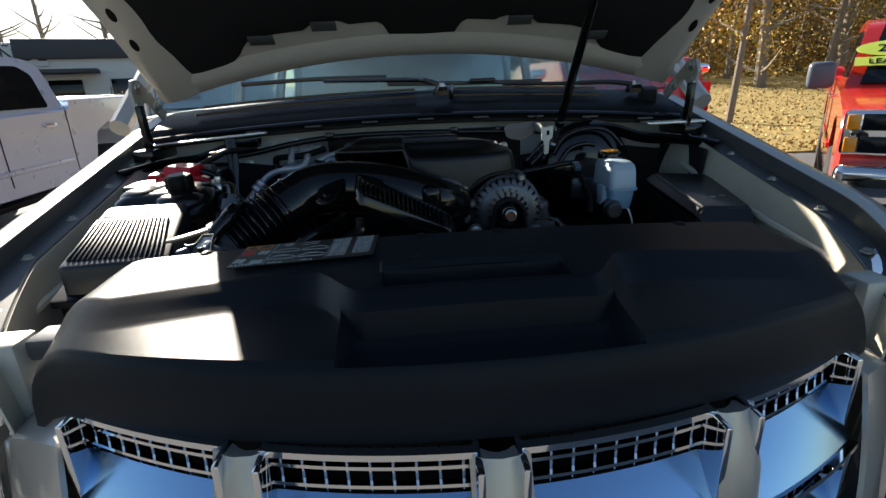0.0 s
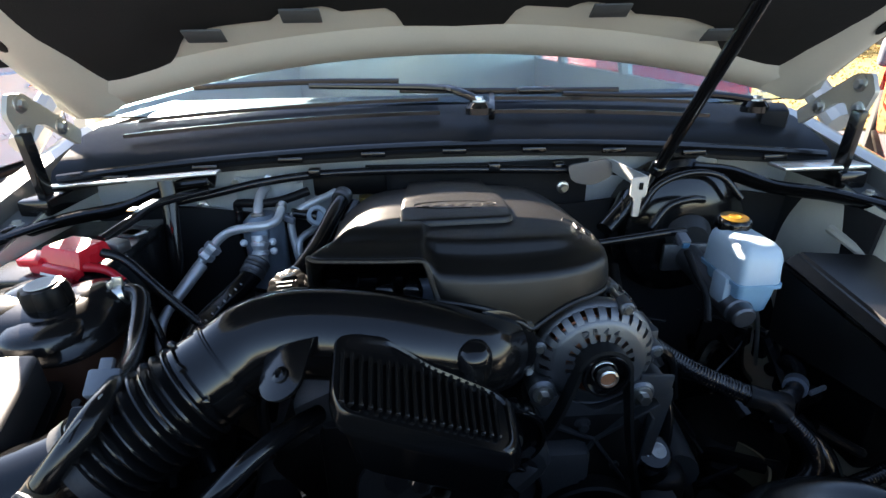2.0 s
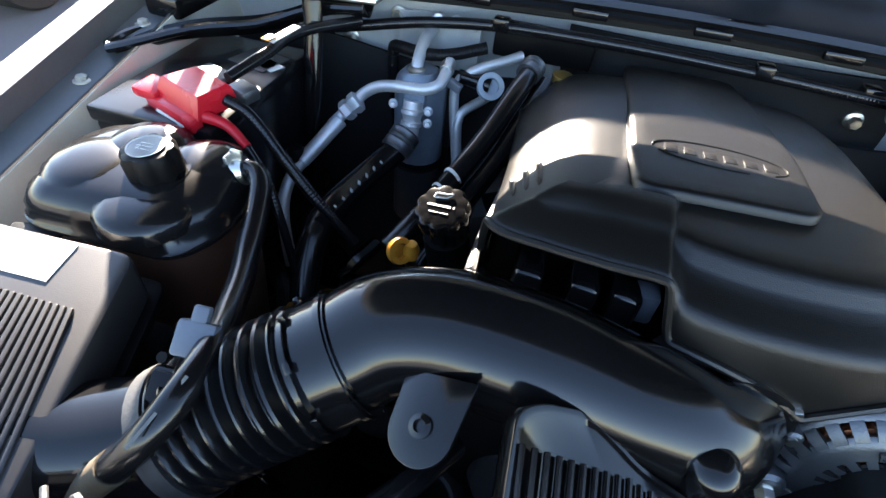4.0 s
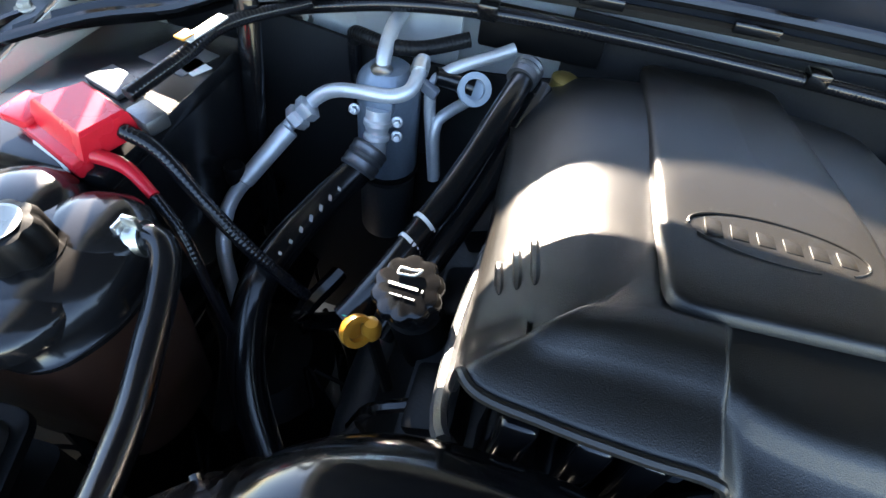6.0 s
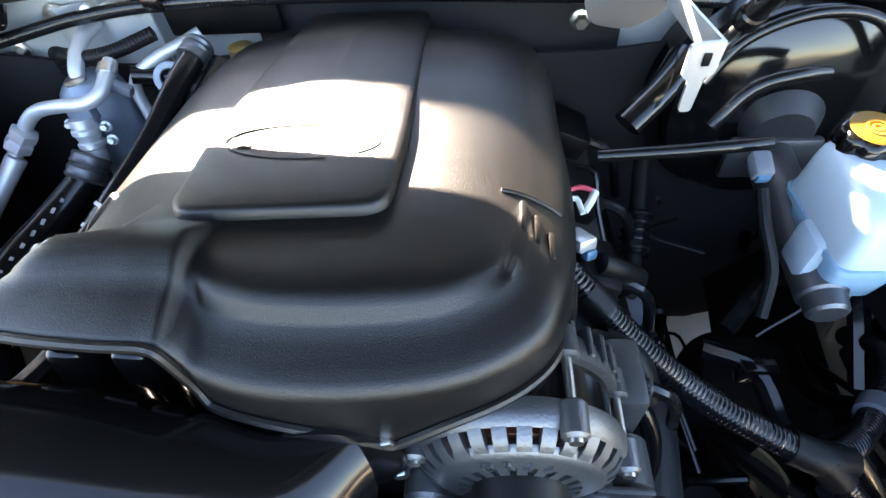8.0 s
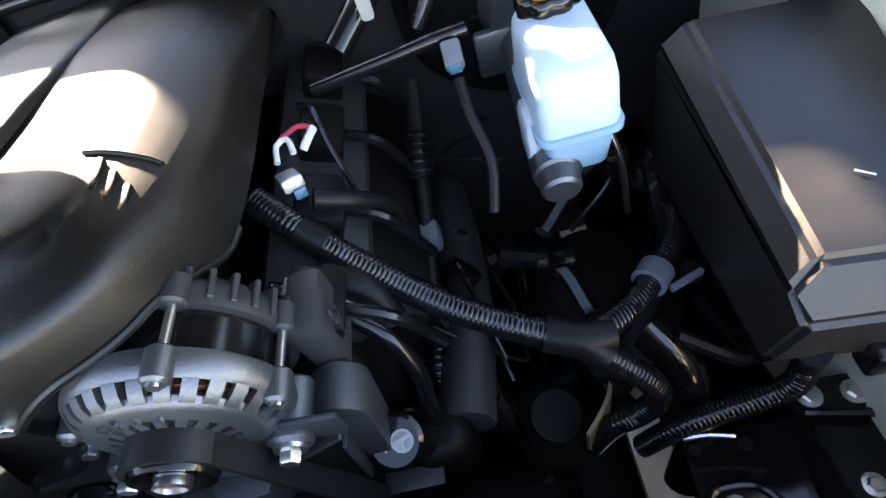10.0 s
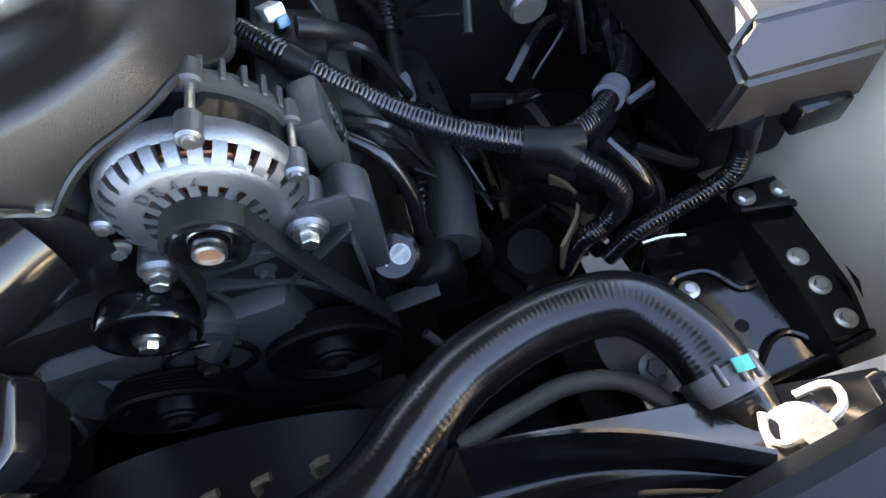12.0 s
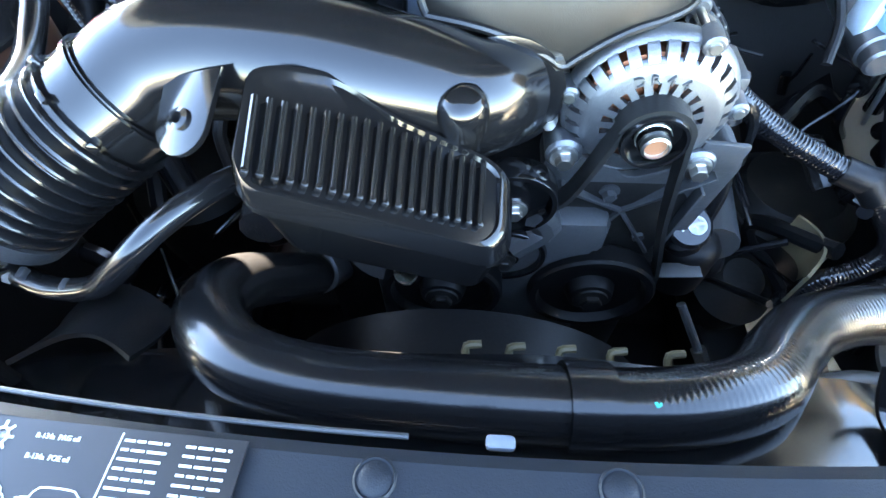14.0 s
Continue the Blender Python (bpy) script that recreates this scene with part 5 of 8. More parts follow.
part("housing_rim", lathe([(0.0635, -0.434), (0.0710, -0.433), (0.0722, -0.427), (0.0715, -0.419), (0.0700, -0.412), (0.0668, -0.4085), (0.0645, -0.412), (0.0635, -0.434)], AX, 56), M_ALU, alt, sharp=50)
part("bearing_boss", lathe([(0.0310, -0.392), (0.0305, -0.386), (0.027, -0.383), (0.016, -0.382), (0.016, -0.392)], AX, 40), M_ALU, alt)
def strip(pts, w, a):
    t = Vector((-math.sin(a), 0, math.cos(a))) * w / 2
    rings = []
    for r, y, th in pts:
        c = AY(r, a, y)
        rings.append([c + t, c - t, c - t * 0.9 + Vector((0, th, 0)), c + t * 0.9 + Vector((0, th, 0))])
    return loft(rings)
for k in range(21):
    a = radians(-38 + 256 * k / 20)
    part("housing_rib", strip([(0.0560, 0.3935, 0.008), (0.0590, 0.3955, 0.009), (0.0625, 0.3990, 0.010), (0.0665, 0.4065, 0.010), (0.0690, 0.4150, 0.010)], 0.0088, a), M_ALU, alt)
for k in range(15):
    a = radians(-38 + 256 * k / 14)
    part("inner_rib", strip([(0.0295, 0.3850, 0.006), (0.0350, 0.3862, 0.006), (0.0420, 0.3880, 0.006)], 0.0064, a), M_ALU, alt)
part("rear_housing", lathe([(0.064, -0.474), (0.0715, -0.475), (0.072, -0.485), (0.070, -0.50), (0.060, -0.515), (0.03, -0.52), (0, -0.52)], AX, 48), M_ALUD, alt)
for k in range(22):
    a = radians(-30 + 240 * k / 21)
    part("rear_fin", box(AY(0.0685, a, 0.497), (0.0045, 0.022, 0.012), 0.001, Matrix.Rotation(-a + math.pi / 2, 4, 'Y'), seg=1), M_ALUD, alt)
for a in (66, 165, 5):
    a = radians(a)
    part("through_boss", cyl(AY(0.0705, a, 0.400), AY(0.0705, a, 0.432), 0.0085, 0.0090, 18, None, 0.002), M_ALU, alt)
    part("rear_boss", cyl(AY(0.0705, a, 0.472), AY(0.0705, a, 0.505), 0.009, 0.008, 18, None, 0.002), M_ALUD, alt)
    part("through_bolt", lathe([(0.0042, -0.003), (0.0045, 0.0), (0.0032, 0.001), (0.0032, 0.072), (0, 0.072)], Matrix.Translation(AY(0.0705, a, 0.401)) @ rotm((0, 1, 0)), 12), M_STEEL, alt)
for bx, bz in ((0.064, 1.050), (0.182, 1.041)):
    me_ = part("mounting_ear", cyl((bx, 0.400, bz), (bx, 0.449, bz), 0.0165, 0.0165, 24, box(((bx + AC.x) / 2, 0.435, (bz + 1.055) / 2), (abs(bx - AC.x) * 0.9, 0.022, 0.030), 0.006), 0.003), M_ALU, alt)
    part("mounting_bolt", bolt((bx, 0.400, bz), (0, -1, 0), 0.0080, 0.012), M_STEEL, me_)
part("ear_plate", box((0.201, 0.409, 1.046), (0.042, 0.006, 0.034), 0.004, pose(0, 0, 0, 0, 6, 0)), M_ALUD, alt)
pm = Matrix.Translation((AC.x, 0.404, AC.z)) @ rotm((0, -1, 0))
part("pulley", lathe([(0.012, -0.01), (0.026, -0.006), (0.0275, 0.0), (0.0275, 0.023), (0.026, 0.026), (0.0235, 0.026), (0.022, 0.016), (0.014, 0.014), (0.0135, 0.024), (0.009, 0.024), (0.0085, 0.022), (0, 0.022)], pm, 40), M_SMOOTH, alt)
part("pulley_nut", lathe([(0.0145, 0.015), (0.0145, 0.018), (0.0115, 0.020), (0.0115, 0.030), (0.0095, 0.031), (0.009, 0.028), (0, 0.028)], pm, 24), M_STEEL, alt, "bright steel nut with rusty centre")
part("nut_rust", lathe([(0.0085, 0.0282), (0, 0.0290)], pm, 18), material("rusty_steel", (0.32, 0.13, 0.06), 0.6, metal=0.4), alt)
part("slip_plate", box((0.210, 0.485, 1.058), (0.028, 0.055, 0.068), 0.006), M_ALUD, alt, "grey terminal block marked GND")
words("casting_word", "GND", 0.018, Matrix.Translation((0.2286, 0.472, 1.085)) @ pose(0, 0, 0, 0, 90, 0), M_ALUD, alt, 0.001)
for i, ch in enumerate("DR44"):
    a = radians(115 - 15 * i)
    words("casting_word", ch, 0.012, Matrix.Translation(AY(0.0435, a, 0.3885)) @ pose(0, 0, 0, 90, 0, 0) @ pose(-0.004, -0.004, 0.001, 0, 0, math.degrees(a) - 90), M_ALU, alt, 0.0012)

# ribbed casting under the alternator
brk = thing("accessory_bracket", (0.13, 0.42, 0.86), "ribbed grey cast bracket beneath the alternator", "bracket")
bb = plate(rounded([(0.055, 0.90), (0.05, 1.03), (0.10, 1.035), (0.135, 1.005), (0.17, 1.02), (0.215, 1.05), (0.235, 1.03), (0.215, 0.90), (0.16, 0.87)], 0.012), -0.455, -0.418, Matrix(((1, 0, 0, 0), (0, 0, -1, 0), (0, 1, 0, 0), (0, 0, 0, 1))), 0.004)
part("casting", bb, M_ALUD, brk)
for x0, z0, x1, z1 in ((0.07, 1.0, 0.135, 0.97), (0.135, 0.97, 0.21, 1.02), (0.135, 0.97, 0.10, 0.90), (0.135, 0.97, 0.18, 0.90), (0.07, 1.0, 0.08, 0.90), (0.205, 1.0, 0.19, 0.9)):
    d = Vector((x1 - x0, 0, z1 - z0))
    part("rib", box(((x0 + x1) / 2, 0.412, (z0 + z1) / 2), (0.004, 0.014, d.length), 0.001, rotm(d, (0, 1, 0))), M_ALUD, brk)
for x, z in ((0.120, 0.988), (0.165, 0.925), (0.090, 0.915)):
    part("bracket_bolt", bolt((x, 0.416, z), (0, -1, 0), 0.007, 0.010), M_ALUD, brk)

# ---- engine cover ----
cov = thing("engine_cover", (-0.01, 0.62, 1.1), "grained black plastic engine cover with raised badge panel", "engine cover")
OUT = [(-0.190, 0.446), (-0.150, 0.438), (-0.105, 0.434), (-0.076, 0.433), (-0.060, 0.428), (-0.048, 0.420), (-0.015, 0.413), (0.03, 0.412), (0.075, 0.417), (0.112, 0.429), (0.144, 0.453), (0.163, 0.492), (0.173, 0.535),
       (0.178, 0.600), (0.178, 0.70), (0.180, 0.80), (0.164, 0.866), (0.05, 0.885), (-0.10, 0.885), (-0.195, 0.866), (-0.212, 0.80), (-0.205, 0.70), (-0.202, 0.60), (-0.202, 0.53), (-0.200, 0.475)]
outline = []
for i in range(len(OUT)):
    a, b, c, d = [Vector(OUT[(i + k) % len(OUT)]) for k in (-1, 0, 1, 2)]
    for j in range(8):
        t = j / 8
        outline.append(0.5 * ((2 * b) + (c - a) * t + (2 * a - 5 * b + 4 * c - d) * t * t + (3 * b - a - 3 * c + d) * t ** 3))
def ramp(v, a, b):
    t = min(1.0, max(0.0, (v - a) / (b - a)))
    return t * t * (3 - 2 * t)
def cover_top(x, y):
    """Crown of the cover, falling towards the firewall."""
    return 1.2235 - 0.016 * ((x + 0.008) / 0.16) ** 4 - 0.085 * max(0, y - 0.46) - 0.30 * max(0, y - 0.70) ** 1.6
def skirt_z(p):
    """Lower rim: high over the intake runners, arched over the throttle and the alternator."""
    x, y = p.x, p.y
    if x < -0.048:
        front = 1.2115 - 0.0455 * ramp(x, -0.070, -0.052)
    elif x < 0.05:
        front = 1.166 - 0.036 * ((x + 0.048) / 0.098) ** 2.2
    else:
        front = 1.130 + 0.028 * math.sin(min(1.0, (x - 0.05) / 0.06) * math.pi / 2)
    side = 1.115 if x < 0 else 1.122
    k = ramp(y, 0.452, 0.474) if x < 0 else ramp(y, 0.455, 0.53)
    return front + (side - front) * k
# profile from the rim inwards: first heights, then depths below the crown
INSET = (0.0, 0.0012, 0.004, 0.009, 0.016, 0.026, 0.035, 0.0375, 0.042, 0.046, 0.052, 0.066)
HOOD = (0.0, 1.2140, 1.2154, 1.2158, 1.2159, 1.2160, 1.2163, 1.2172, 0.0030, 0.0010, 0.0003, 0.0)
SLOPE = (0.0, 1.1880, 1.1955, 1.1985, 1.2005, 1.2040, 1.2075, 1.2100, 0.0065, 0.0025, 0.0006, 0.0)
SIDE = (0.0, 1.1400, 1.1690, 0.0145, 0.0105, 0.0075, 0.0050, 0.0042, 0.0034, 0.0026, 0.0013, 0.0)
def cover_ring(k):
    out = []
    for p in outline:
        core = Vector((min(0.08, max(-0.10, p.x)), min(0.80, max(0.53, p.y))))
        d = core - p
        q = p + d.normalized() * min(INSET[k], 0.9 * d.length)
        if k == 0:
            z = skirt_z(p)
        else:
            side = ramp(p.y, 0.446, 0.500) if p.x < 0 else ramp(p.y, 0.446, 0.515)
            right = ramp(p.x, -0.072, -0.050)
            front = (1 - right) * HOOD[k] + right * SLOPE[k]
            if k > 7:
                front = cover_top(q.x, q.y) - front
            fall = 0.085 * max(0, q.y - 0.52) + 0.30 * max(0, q.y - 0.70) ** 1.6
            flank = cover_top(q.x, q.y) - SIDE[k] if k > 2 else SIDE[k] - fall
            z = max(side * flank + (1 - side) * front, skirt_z(p) + 0.002 * k - fall)
        out.append(Vector((q.x, q.y, z)))
    return out
rings = [cover_ring(k) for k in range(len(INSET))]
inner = []
for f in (0.86, 0.70, 0.52, 0.34, 0.16):
    row = []
    for v in rings[-1]:
        x, y = -0.012 + (v.x + 0.012) * f, 0.66 + (v.y - 0.66) * f
        row.append(Vector((x, y, cover_top(x, y))))
    inner.append(row)
part("shell", loft(rings + inner, cap0=False), M_COVER, cov, sharp=60)
# rolled lip along the front arches
lip_line = [Vector((p.x, p.y - 0.002, skirt_z(p) + 0.001)) for p in outline if p.y < 0.545 and not (p.x < 0 and p.y > 0.462)]
lip_line = sorted(lip_line, key=lambda v: (v.x if v.y < 0.475 else 0.2 + v.y))
part("front_lip", tube(lip_line, 0.0032, 8, 0.004), M_COVER, cov, "rolled lip over the arches")
# raised badge panel
bp_out = rounded([(-0.096, 0.514), (0.049, 0.519), (0.054, 0.60), (0.050, 0.885), (-0.090, 0.885), (-0.098, 0.60)], 0.020, 6)
def badge_ring(inset, lift):
    c = Vector((-0.018, 0.70))
    out = []
    for p in bp_out:
        dx = c.x - p.x
        dy = c.y - p.y
        q = Vector((p.x + math.copysign(min(abs(dx), inset), dx), p.y + math.copysign(min(abs(dy), inset), dy)))
        out.append(Vector((q.x, q.y, cover_top(q.x, q.y) + lift)))
    return out
bpn = part("badge_panel", loft([badge_ring(-0.006, -0.004), badge_ring(-0.004, 0.0002), badge_ring(-0.0015, 0.0010), badge_ring(0.0025, 0.0072), badge_ring(0.0045, 0.0092), badge_ring(0.008, 0.0100), badge_ring(0.02, 0.0102), badge_ring(0.05, 0.0102), badge_ring(0.08, 0.0102)], cap0=False), M_COVER, cov, sharp=60)
# plain oval emblem
EM = Matrix.Translation((-0.022, 0.590, 1.2228)) @ pose(0, 0, 0, -4.9, 0, -2)
em = tube([EM @ Vector((0.056 * math.cos(a), 0.021 * math.sin(a), 0.0)) for a in [radians(d) for d in range(-40, 190, 8)]], 0.0008, 6, 0.004)
tube([EM @ Vector((0.056 * math.cos(a), 0.021 * math.sin(a), 0.0)) for a in [radians(d) for d in range(205, 300, 8)]], 0.0008, 6, 0.004, bm=em)
part("emblem_oval", em, M_COVER, bpn)
rnd = random.Random(3)
for k in range(6):
    q = EM @ Matrix.Translation((-0.040 + 0.0165 * k, 0.0, 0.0)) @ Matrix.Shear('XY', 4, (0.25, 0))
    part("emblem_bar", box((0, 0, 0), (0.0105, 0.013 if k else 0.017, 0.0007), 0.0003, q), M_COVER, bpn)
# stiffening ribs on both shoulders
def shell_z(x, y):
    """Height of the shell above a point of the plan."""
    top = None
    grid = rings + inner
    for r0, r1 in zip(grid, grid[1:]):
        for i in range(len(r0)):
            j = (i + 1) % len(r0)
            for a, b, c in ((r0[i], r0[j], r1[j]), (r0[i], r1[j], r1[i])):
                if not (min(a.x, b.x, c.x) <= x <= max(a.x, b.x, c.x) and min(a.y, b.y, c.y) <= y <= max(a.y, b.y, c.y)):
                    continue
                den = (b.y - c.y) * (a.x - c.x) + (c.x - b.x) * (a.y - c.y)
                if abs(den) < 1e-12:
                    continue
                u = ((b.y - c.y) * (x - c.x) + (c.x - b.x) * (y - c.y)) / den
                v = ((c.y - a.y) * (x - c.x) + (a.x - c.x) * (y - c.y)) / den
                if u >= -1e-6 and v >= -1e-6 and u + v <= 1 + 1e-6:
                    z = u * a.z + v * b.z + (1 - u - v) * c.z
                    top = z if top is None else max(top, z)
    return 1.2 if top is None else top
for k in range(3):
    x, y0, y1 = -0.184 + 0.0097 * k, 0.524 + 0.002 * k, 0.553 + 0.008 * k
    part("shoulder_rib", tube([(x - 0.004 * u, y0 + (y1 - y0) * u, shell_z(x - 0.004 * u, y0 + (y1 - y0) * u) - 0.0006) for u in (0, 0.5, 1)], 0.0034, 8, 0.004, lambda t: min(1.0, 0.35 + t / 0.010)), M_COVER, cov)
for k in range(3):
    x, y0, y1 = 0.130 + 0.0085 * k, 0.545 - 0.010 * k, 0.519 - 0.007 * k
    zt = shell_z(x, (y0 + y1) / 2) + 0.001
    part("louvre_rib", box((x, (y0 + y1) / 2, zt - 0.003), (0.0042, y0 - y1, 0.008), 0.001, pose(0, 0, 0, 6, 16, 0)), M_COVER, cov, "raised slat beside the louvre notch")
ledge = [(0.117, 0.553), (0.126, 0.5535), (0.135, 0.5535), (0.144, 0.553), (0.152, 0.552), (0.158, 0.550)]
part("louvre_ledge", tube([(x, y, shell_z(x, y) + 0.0005) for x, y in ledge], 0.0017, 8, 0.006), M_COVER, cov, "raised ledge round the louvre slats")
part("lower_trim", tube([(-0.198, 0.62, 1.118), (-0.205, 0.53, 1.117), (-0.203, 0.46, 1.135), (-0.196, 0.436, 1.150)], 0.006, 8, 0.02), M_ALUD, cov, "worn lower edge")

# ---- throttle body, intake duct, bellows ----
thr = thing("throttle_body", (0.03, 0.44, 1.05), "dark throttle body beneath the engine cover arch", "throttle body")
part("housing", cyl((-0.005, 0.46, 1.105), (0.0, 0.41, 1.105), 0.052, 0.050, 32, None, 0.004), M_ALUD, thr)
part("seal_ring", lathe([(0.046, 0), (0.054, 0.002), (0.056, 0.012), (0.050, 0.014)], Matrix.Translation((0.0, 0.418, 1.105)) @ rotm((0.1, -1, 0)), 32), M_RUBBER, thr)
for x, z in ((0.045, 1.135), (0.047, 1.075)):
    part("throttle_bolt", bolt((x, 0.418, z), (0.2, -1, 0), 0.006, 0.009), M_STEEL, thr)

duct = thing("intake_duct", (-0.15, 0.38, 1.08), "smooth black plastic air intake duct", "air duct")
DL = [(-0.268, 0.360, 1.139), (-0.242, 0.376, 1.152), (-0.198, 0.385, 1.157), (-0.130, 0.383, 1.152), (-0.065, 0.379, 1.138), (-0.020, 0.384, 1.122), (0.005, 0.414, 1.110)]
part("duct_shell", tube(DL, lambda s: 0.0440 + 0.004 * math.sin(min(1, s / 0.28) * math.pi), 32, 0.008), M_SMOOTH, duct)
C0, C1 = Vector((-0.294, 0.345, 1.124)), Vector((-0.264, 0.362, 1.140))
d0 = (C1 - C0).normalized()
part("duct_collar", tube([C0, C1], 0.0475, 36, 0.006), M_SMOOTH, duct)
part("duct_collar", tube([C1 - d0 * 0.006, C1 - d0 * 0.002], 0.0495, 36, 0.004), M_SMOOTH, duct)
for a in (30, 75, 120, 165):
    q = rotm(d0)
    c_ = C0 + d0 * 0.010 + (q @ Vector((0.0485 * math.cos(radians(a)), 0.0485 * math.sin(radians(a)), 0)))
    part("collar_lug", box(c_, (0.010, 0.008, 0.005), 0.001, q @ pose(0, 0, 0, 0, 0, a)), M_SMOOTH, duct)
TBM = Matrix.Translation((-0.200, 0.312, 1.158)) @ rotm((-0.32, -0.42, 0.84), (0.05, 0.8, 0.5))
tab_out = [Vector((0.022 * math.cos(a), 0.022 * math.sin(a) - 0.002)) for a in [radians(180 + 12 * i) for i in range(16)]] + [Vector((0.026, 0.034)), Vector((-0.022, 0.030))]
part("mounting_tab", plate(tab_out, -0.002, 0.002, TBM, 0.001), M_SMOOTH, duct, "glossy black mounting tab with hole")
part("tab_grommet", lathe([(0.0075, 0), (0.0075, 0.003), (0.004, 0.004), (0.0035, 0.001), (0, 0.001)], TBM @ Matrix.Translation((0, 0, 0.0015)), 18), M_SMOOTH, duct)
PM = Matrix.Translation((-0.024, 0.349, 1.112)) @ pose(0, 0, 0, 8, 0, 0)
part("port_neck", lathe([(0.0, 0.0), (0.0155, 0.0), (0.0155, 0.012), (0.0172, 0.014), (0.0172, 0.018), (0.0155, 0.020), (0.0155, 0.030), (0, 0.030)], PM, 24), M_SMOOTH, duct)
part("port_cap", lathe([(0.0165, 0.018), (0.0190, 0.020), (0.0190, 0.032), (0.0178, 0.040), (0.0140, 0.046), (0.0080, 0.0495), (0, 0.0505)], PM, 28), M_SMOOTH, duct)

bel = thing("intake_bellows", (-0.33, 0.31, 1.06), "corrugated black rubber intake bellows", "bellows")
BL = [(-0.368, 0.301, 1.082), (-0.340, 0.318, 1.099), (-0.305, 0.338, 1.118), (-0.286, 0.349, 1.128)]
part("hose", tube(BL, 0.0515, 36, 0.0016, lambda s: 1 - 0.17 * (0.5 + 0.5 * math.cos(2 * math.pi * s / 0.0112)) ** 1.6), M_RUBBER, bel)
part("hose_clamp", tube([(-0.376, 0.296, 1.077), (-0.366, 0.302, 1.083)], 0.0525, 36, 0.004), M_ALUD, bel, "stainless band clamp")
part("clamp_screw", bolt((-0.372, 0.262, 1.045), (0.6, -0.6, 0.4), 0.006, 0.016, None, False), M_STEEL, bel)

# resonator box with ribbed lid
M_RIB = material("scuffed_black_plastic", (0.007, 0.0065, 0.006), 0.20, bump=0.05, rvary=0.06)
res = thing("intake_resonator", (-0.07, 0.29, 1.08), "black plastic intake resonator box with ribbed lid", "resonator")
RES = rounded([(-0.140, 0.247), (-0.149, 0.262), (-0.152, 0.322), (-0.138, 0.334), (-0.107, 0.345), (-0.086, 0.339), (-0.068, 0.332), (-0.003, 0.329), (0.012, 0.322), (0.011, 0.276), (-0.001, 0.260)], 0.010, 5)
def res_z(x, y=0.29):
    return 1.183 - 0.515 * (x + 0.148) + 0.22 * (y - 0.29)
def res_ring(inset, dz):
    c = Vector((-0.07, 0.29))
    return [Vector((p.x + (c.x - p.x) * inset, p.y + (c.y - p.y) * inset, res_z(p.x + (c.x - p.x) * inset, p.y + (c.y - p.y) * inset) + dz)) for p in RES]
part("box", loft([res_ring(0.22, -0.066), res_ring(0.14, -0.060), res_ring(0.03, -0.024), res_ring(-0.03, -0.020), res_ring(-0.03, -0.014), res_ring(-0.005, -0.010), res_ring(0.0, -0.004), res_ring(0.03, 0.0), res_ring(0.09, 0.0), res_ring(0.12, -0.003), res_ring(0.5, -0.003)]), M_SMOOTH, res, sharp=45)
for k in range(19):
    u = k / 18
    p = Vector((-0.1430 + 0.135 * u, 0.305 + 0.015 * min(1, 2 * u), 0))
    q = Vector((-0.1395 + 0.130 * u, 0.257 + 0.018 * u, 0))
    p.z, q.z = res_z(p.x, p.y) + 0.0006, res_z(q.x, q.y) + 0.0008
    rib = tube([p, q], 0.0021, 8, 0.02)
    part("lid_rib", rib, M_RIB, res)
    part("rib_end", box(q, (0.0046, 0.0042, 0.0042), 0.0012, pose(0, 0, 0, 12, 27, 0)), M_RIB, res)
part("support_bolt", bolt((-0.062, 0.272, 1.052), (0, 0, -1), 0.006, 0.012), M_STEEL, res)
part("support_leg", tube([(-0.07, 0.29, 1.08), (-0.08, 0.33, 1.0), (-0.09, 0.40, 0.93)], 0.010, 8), M_ALUD, res)

# ---- upper radiator hose ----
uh = thing("radiator_hose", (0.1, 0.2, 1.05), "thick black upper radiator hose across the engine front", "hose")
UH = [(-0.200, 0.385, 0.860), (-0.212, 0.335, 0.930), (-0.218, 0.290, 0.992), (-0.212, 0.243, 1.030), (-0.175, 0.202, 1.046), (-0.12, 0.185, 1.049), (-0.05, 0.180, 1.048), (0.06, 0.180, 1.044), (0.13, 0.186, 1.039), (0.185, 0.205, 1.027),
      (0.222, 0.240, 1.008), (0.265, 0.275, 0.988), (0.33, 0.299, 0.970), (0.395, 0.298, 0.961), (0.428, 0.265, 0.956), (0.441, 0.222, 0.951), (0.446, 0.172, 0.940)]
part("hose_body", tube(UH, 0.0262, 28, 0.0012, lambda s: 1 - 0.0052 * (0.5 + 0.5 * math.cos(2 * math.pi * s / 0.0045)) if s < 0.24 or s > 0.40 else 1.0), M_RUBBER, uh)
part("hose_sleeve", tube([(0.048, 0.1800, 1.0445), (0.078, 0.1810, 1.0430)], 0.0290, 28, 0.005), M_RUBBER, uh)
part("paint_mark", box((0.100, 0.177, 1.0672), (0.0022, 0.0060, 0.0010), 0.0004, pose(0, 0, 0, -10, 3, 20), box((0.1030, 0.1775, 1.0668), (0.0018, 0.0045, 0.0010), 0.0004, pose(0, 0, 0, -10, 3, -15))), M_GREENP, uh, "green paint dab")
cl = part("spring_clamp", tube([(0.4385, 0.232, 0.9520), (0.4425, 0.212, 0.9490)], 0.0285, 28, 0.005), M_ALU, uh, "steel spring clamp")
for dx in (-0.010, 0.004, 0.014):
    part("clamp_ear", box((0.440 + dx, 0.222, 0.980), (0.004, 0.016, 0.006), 0.002, pose(0, 0, 0, 0, 12, 6)), M_ALU, cl)
part("paint_mark", box((0.446, 0.225, 0.9845), (0.012, 0.010, 0.002), 0.0005), M_GREENP, cl)
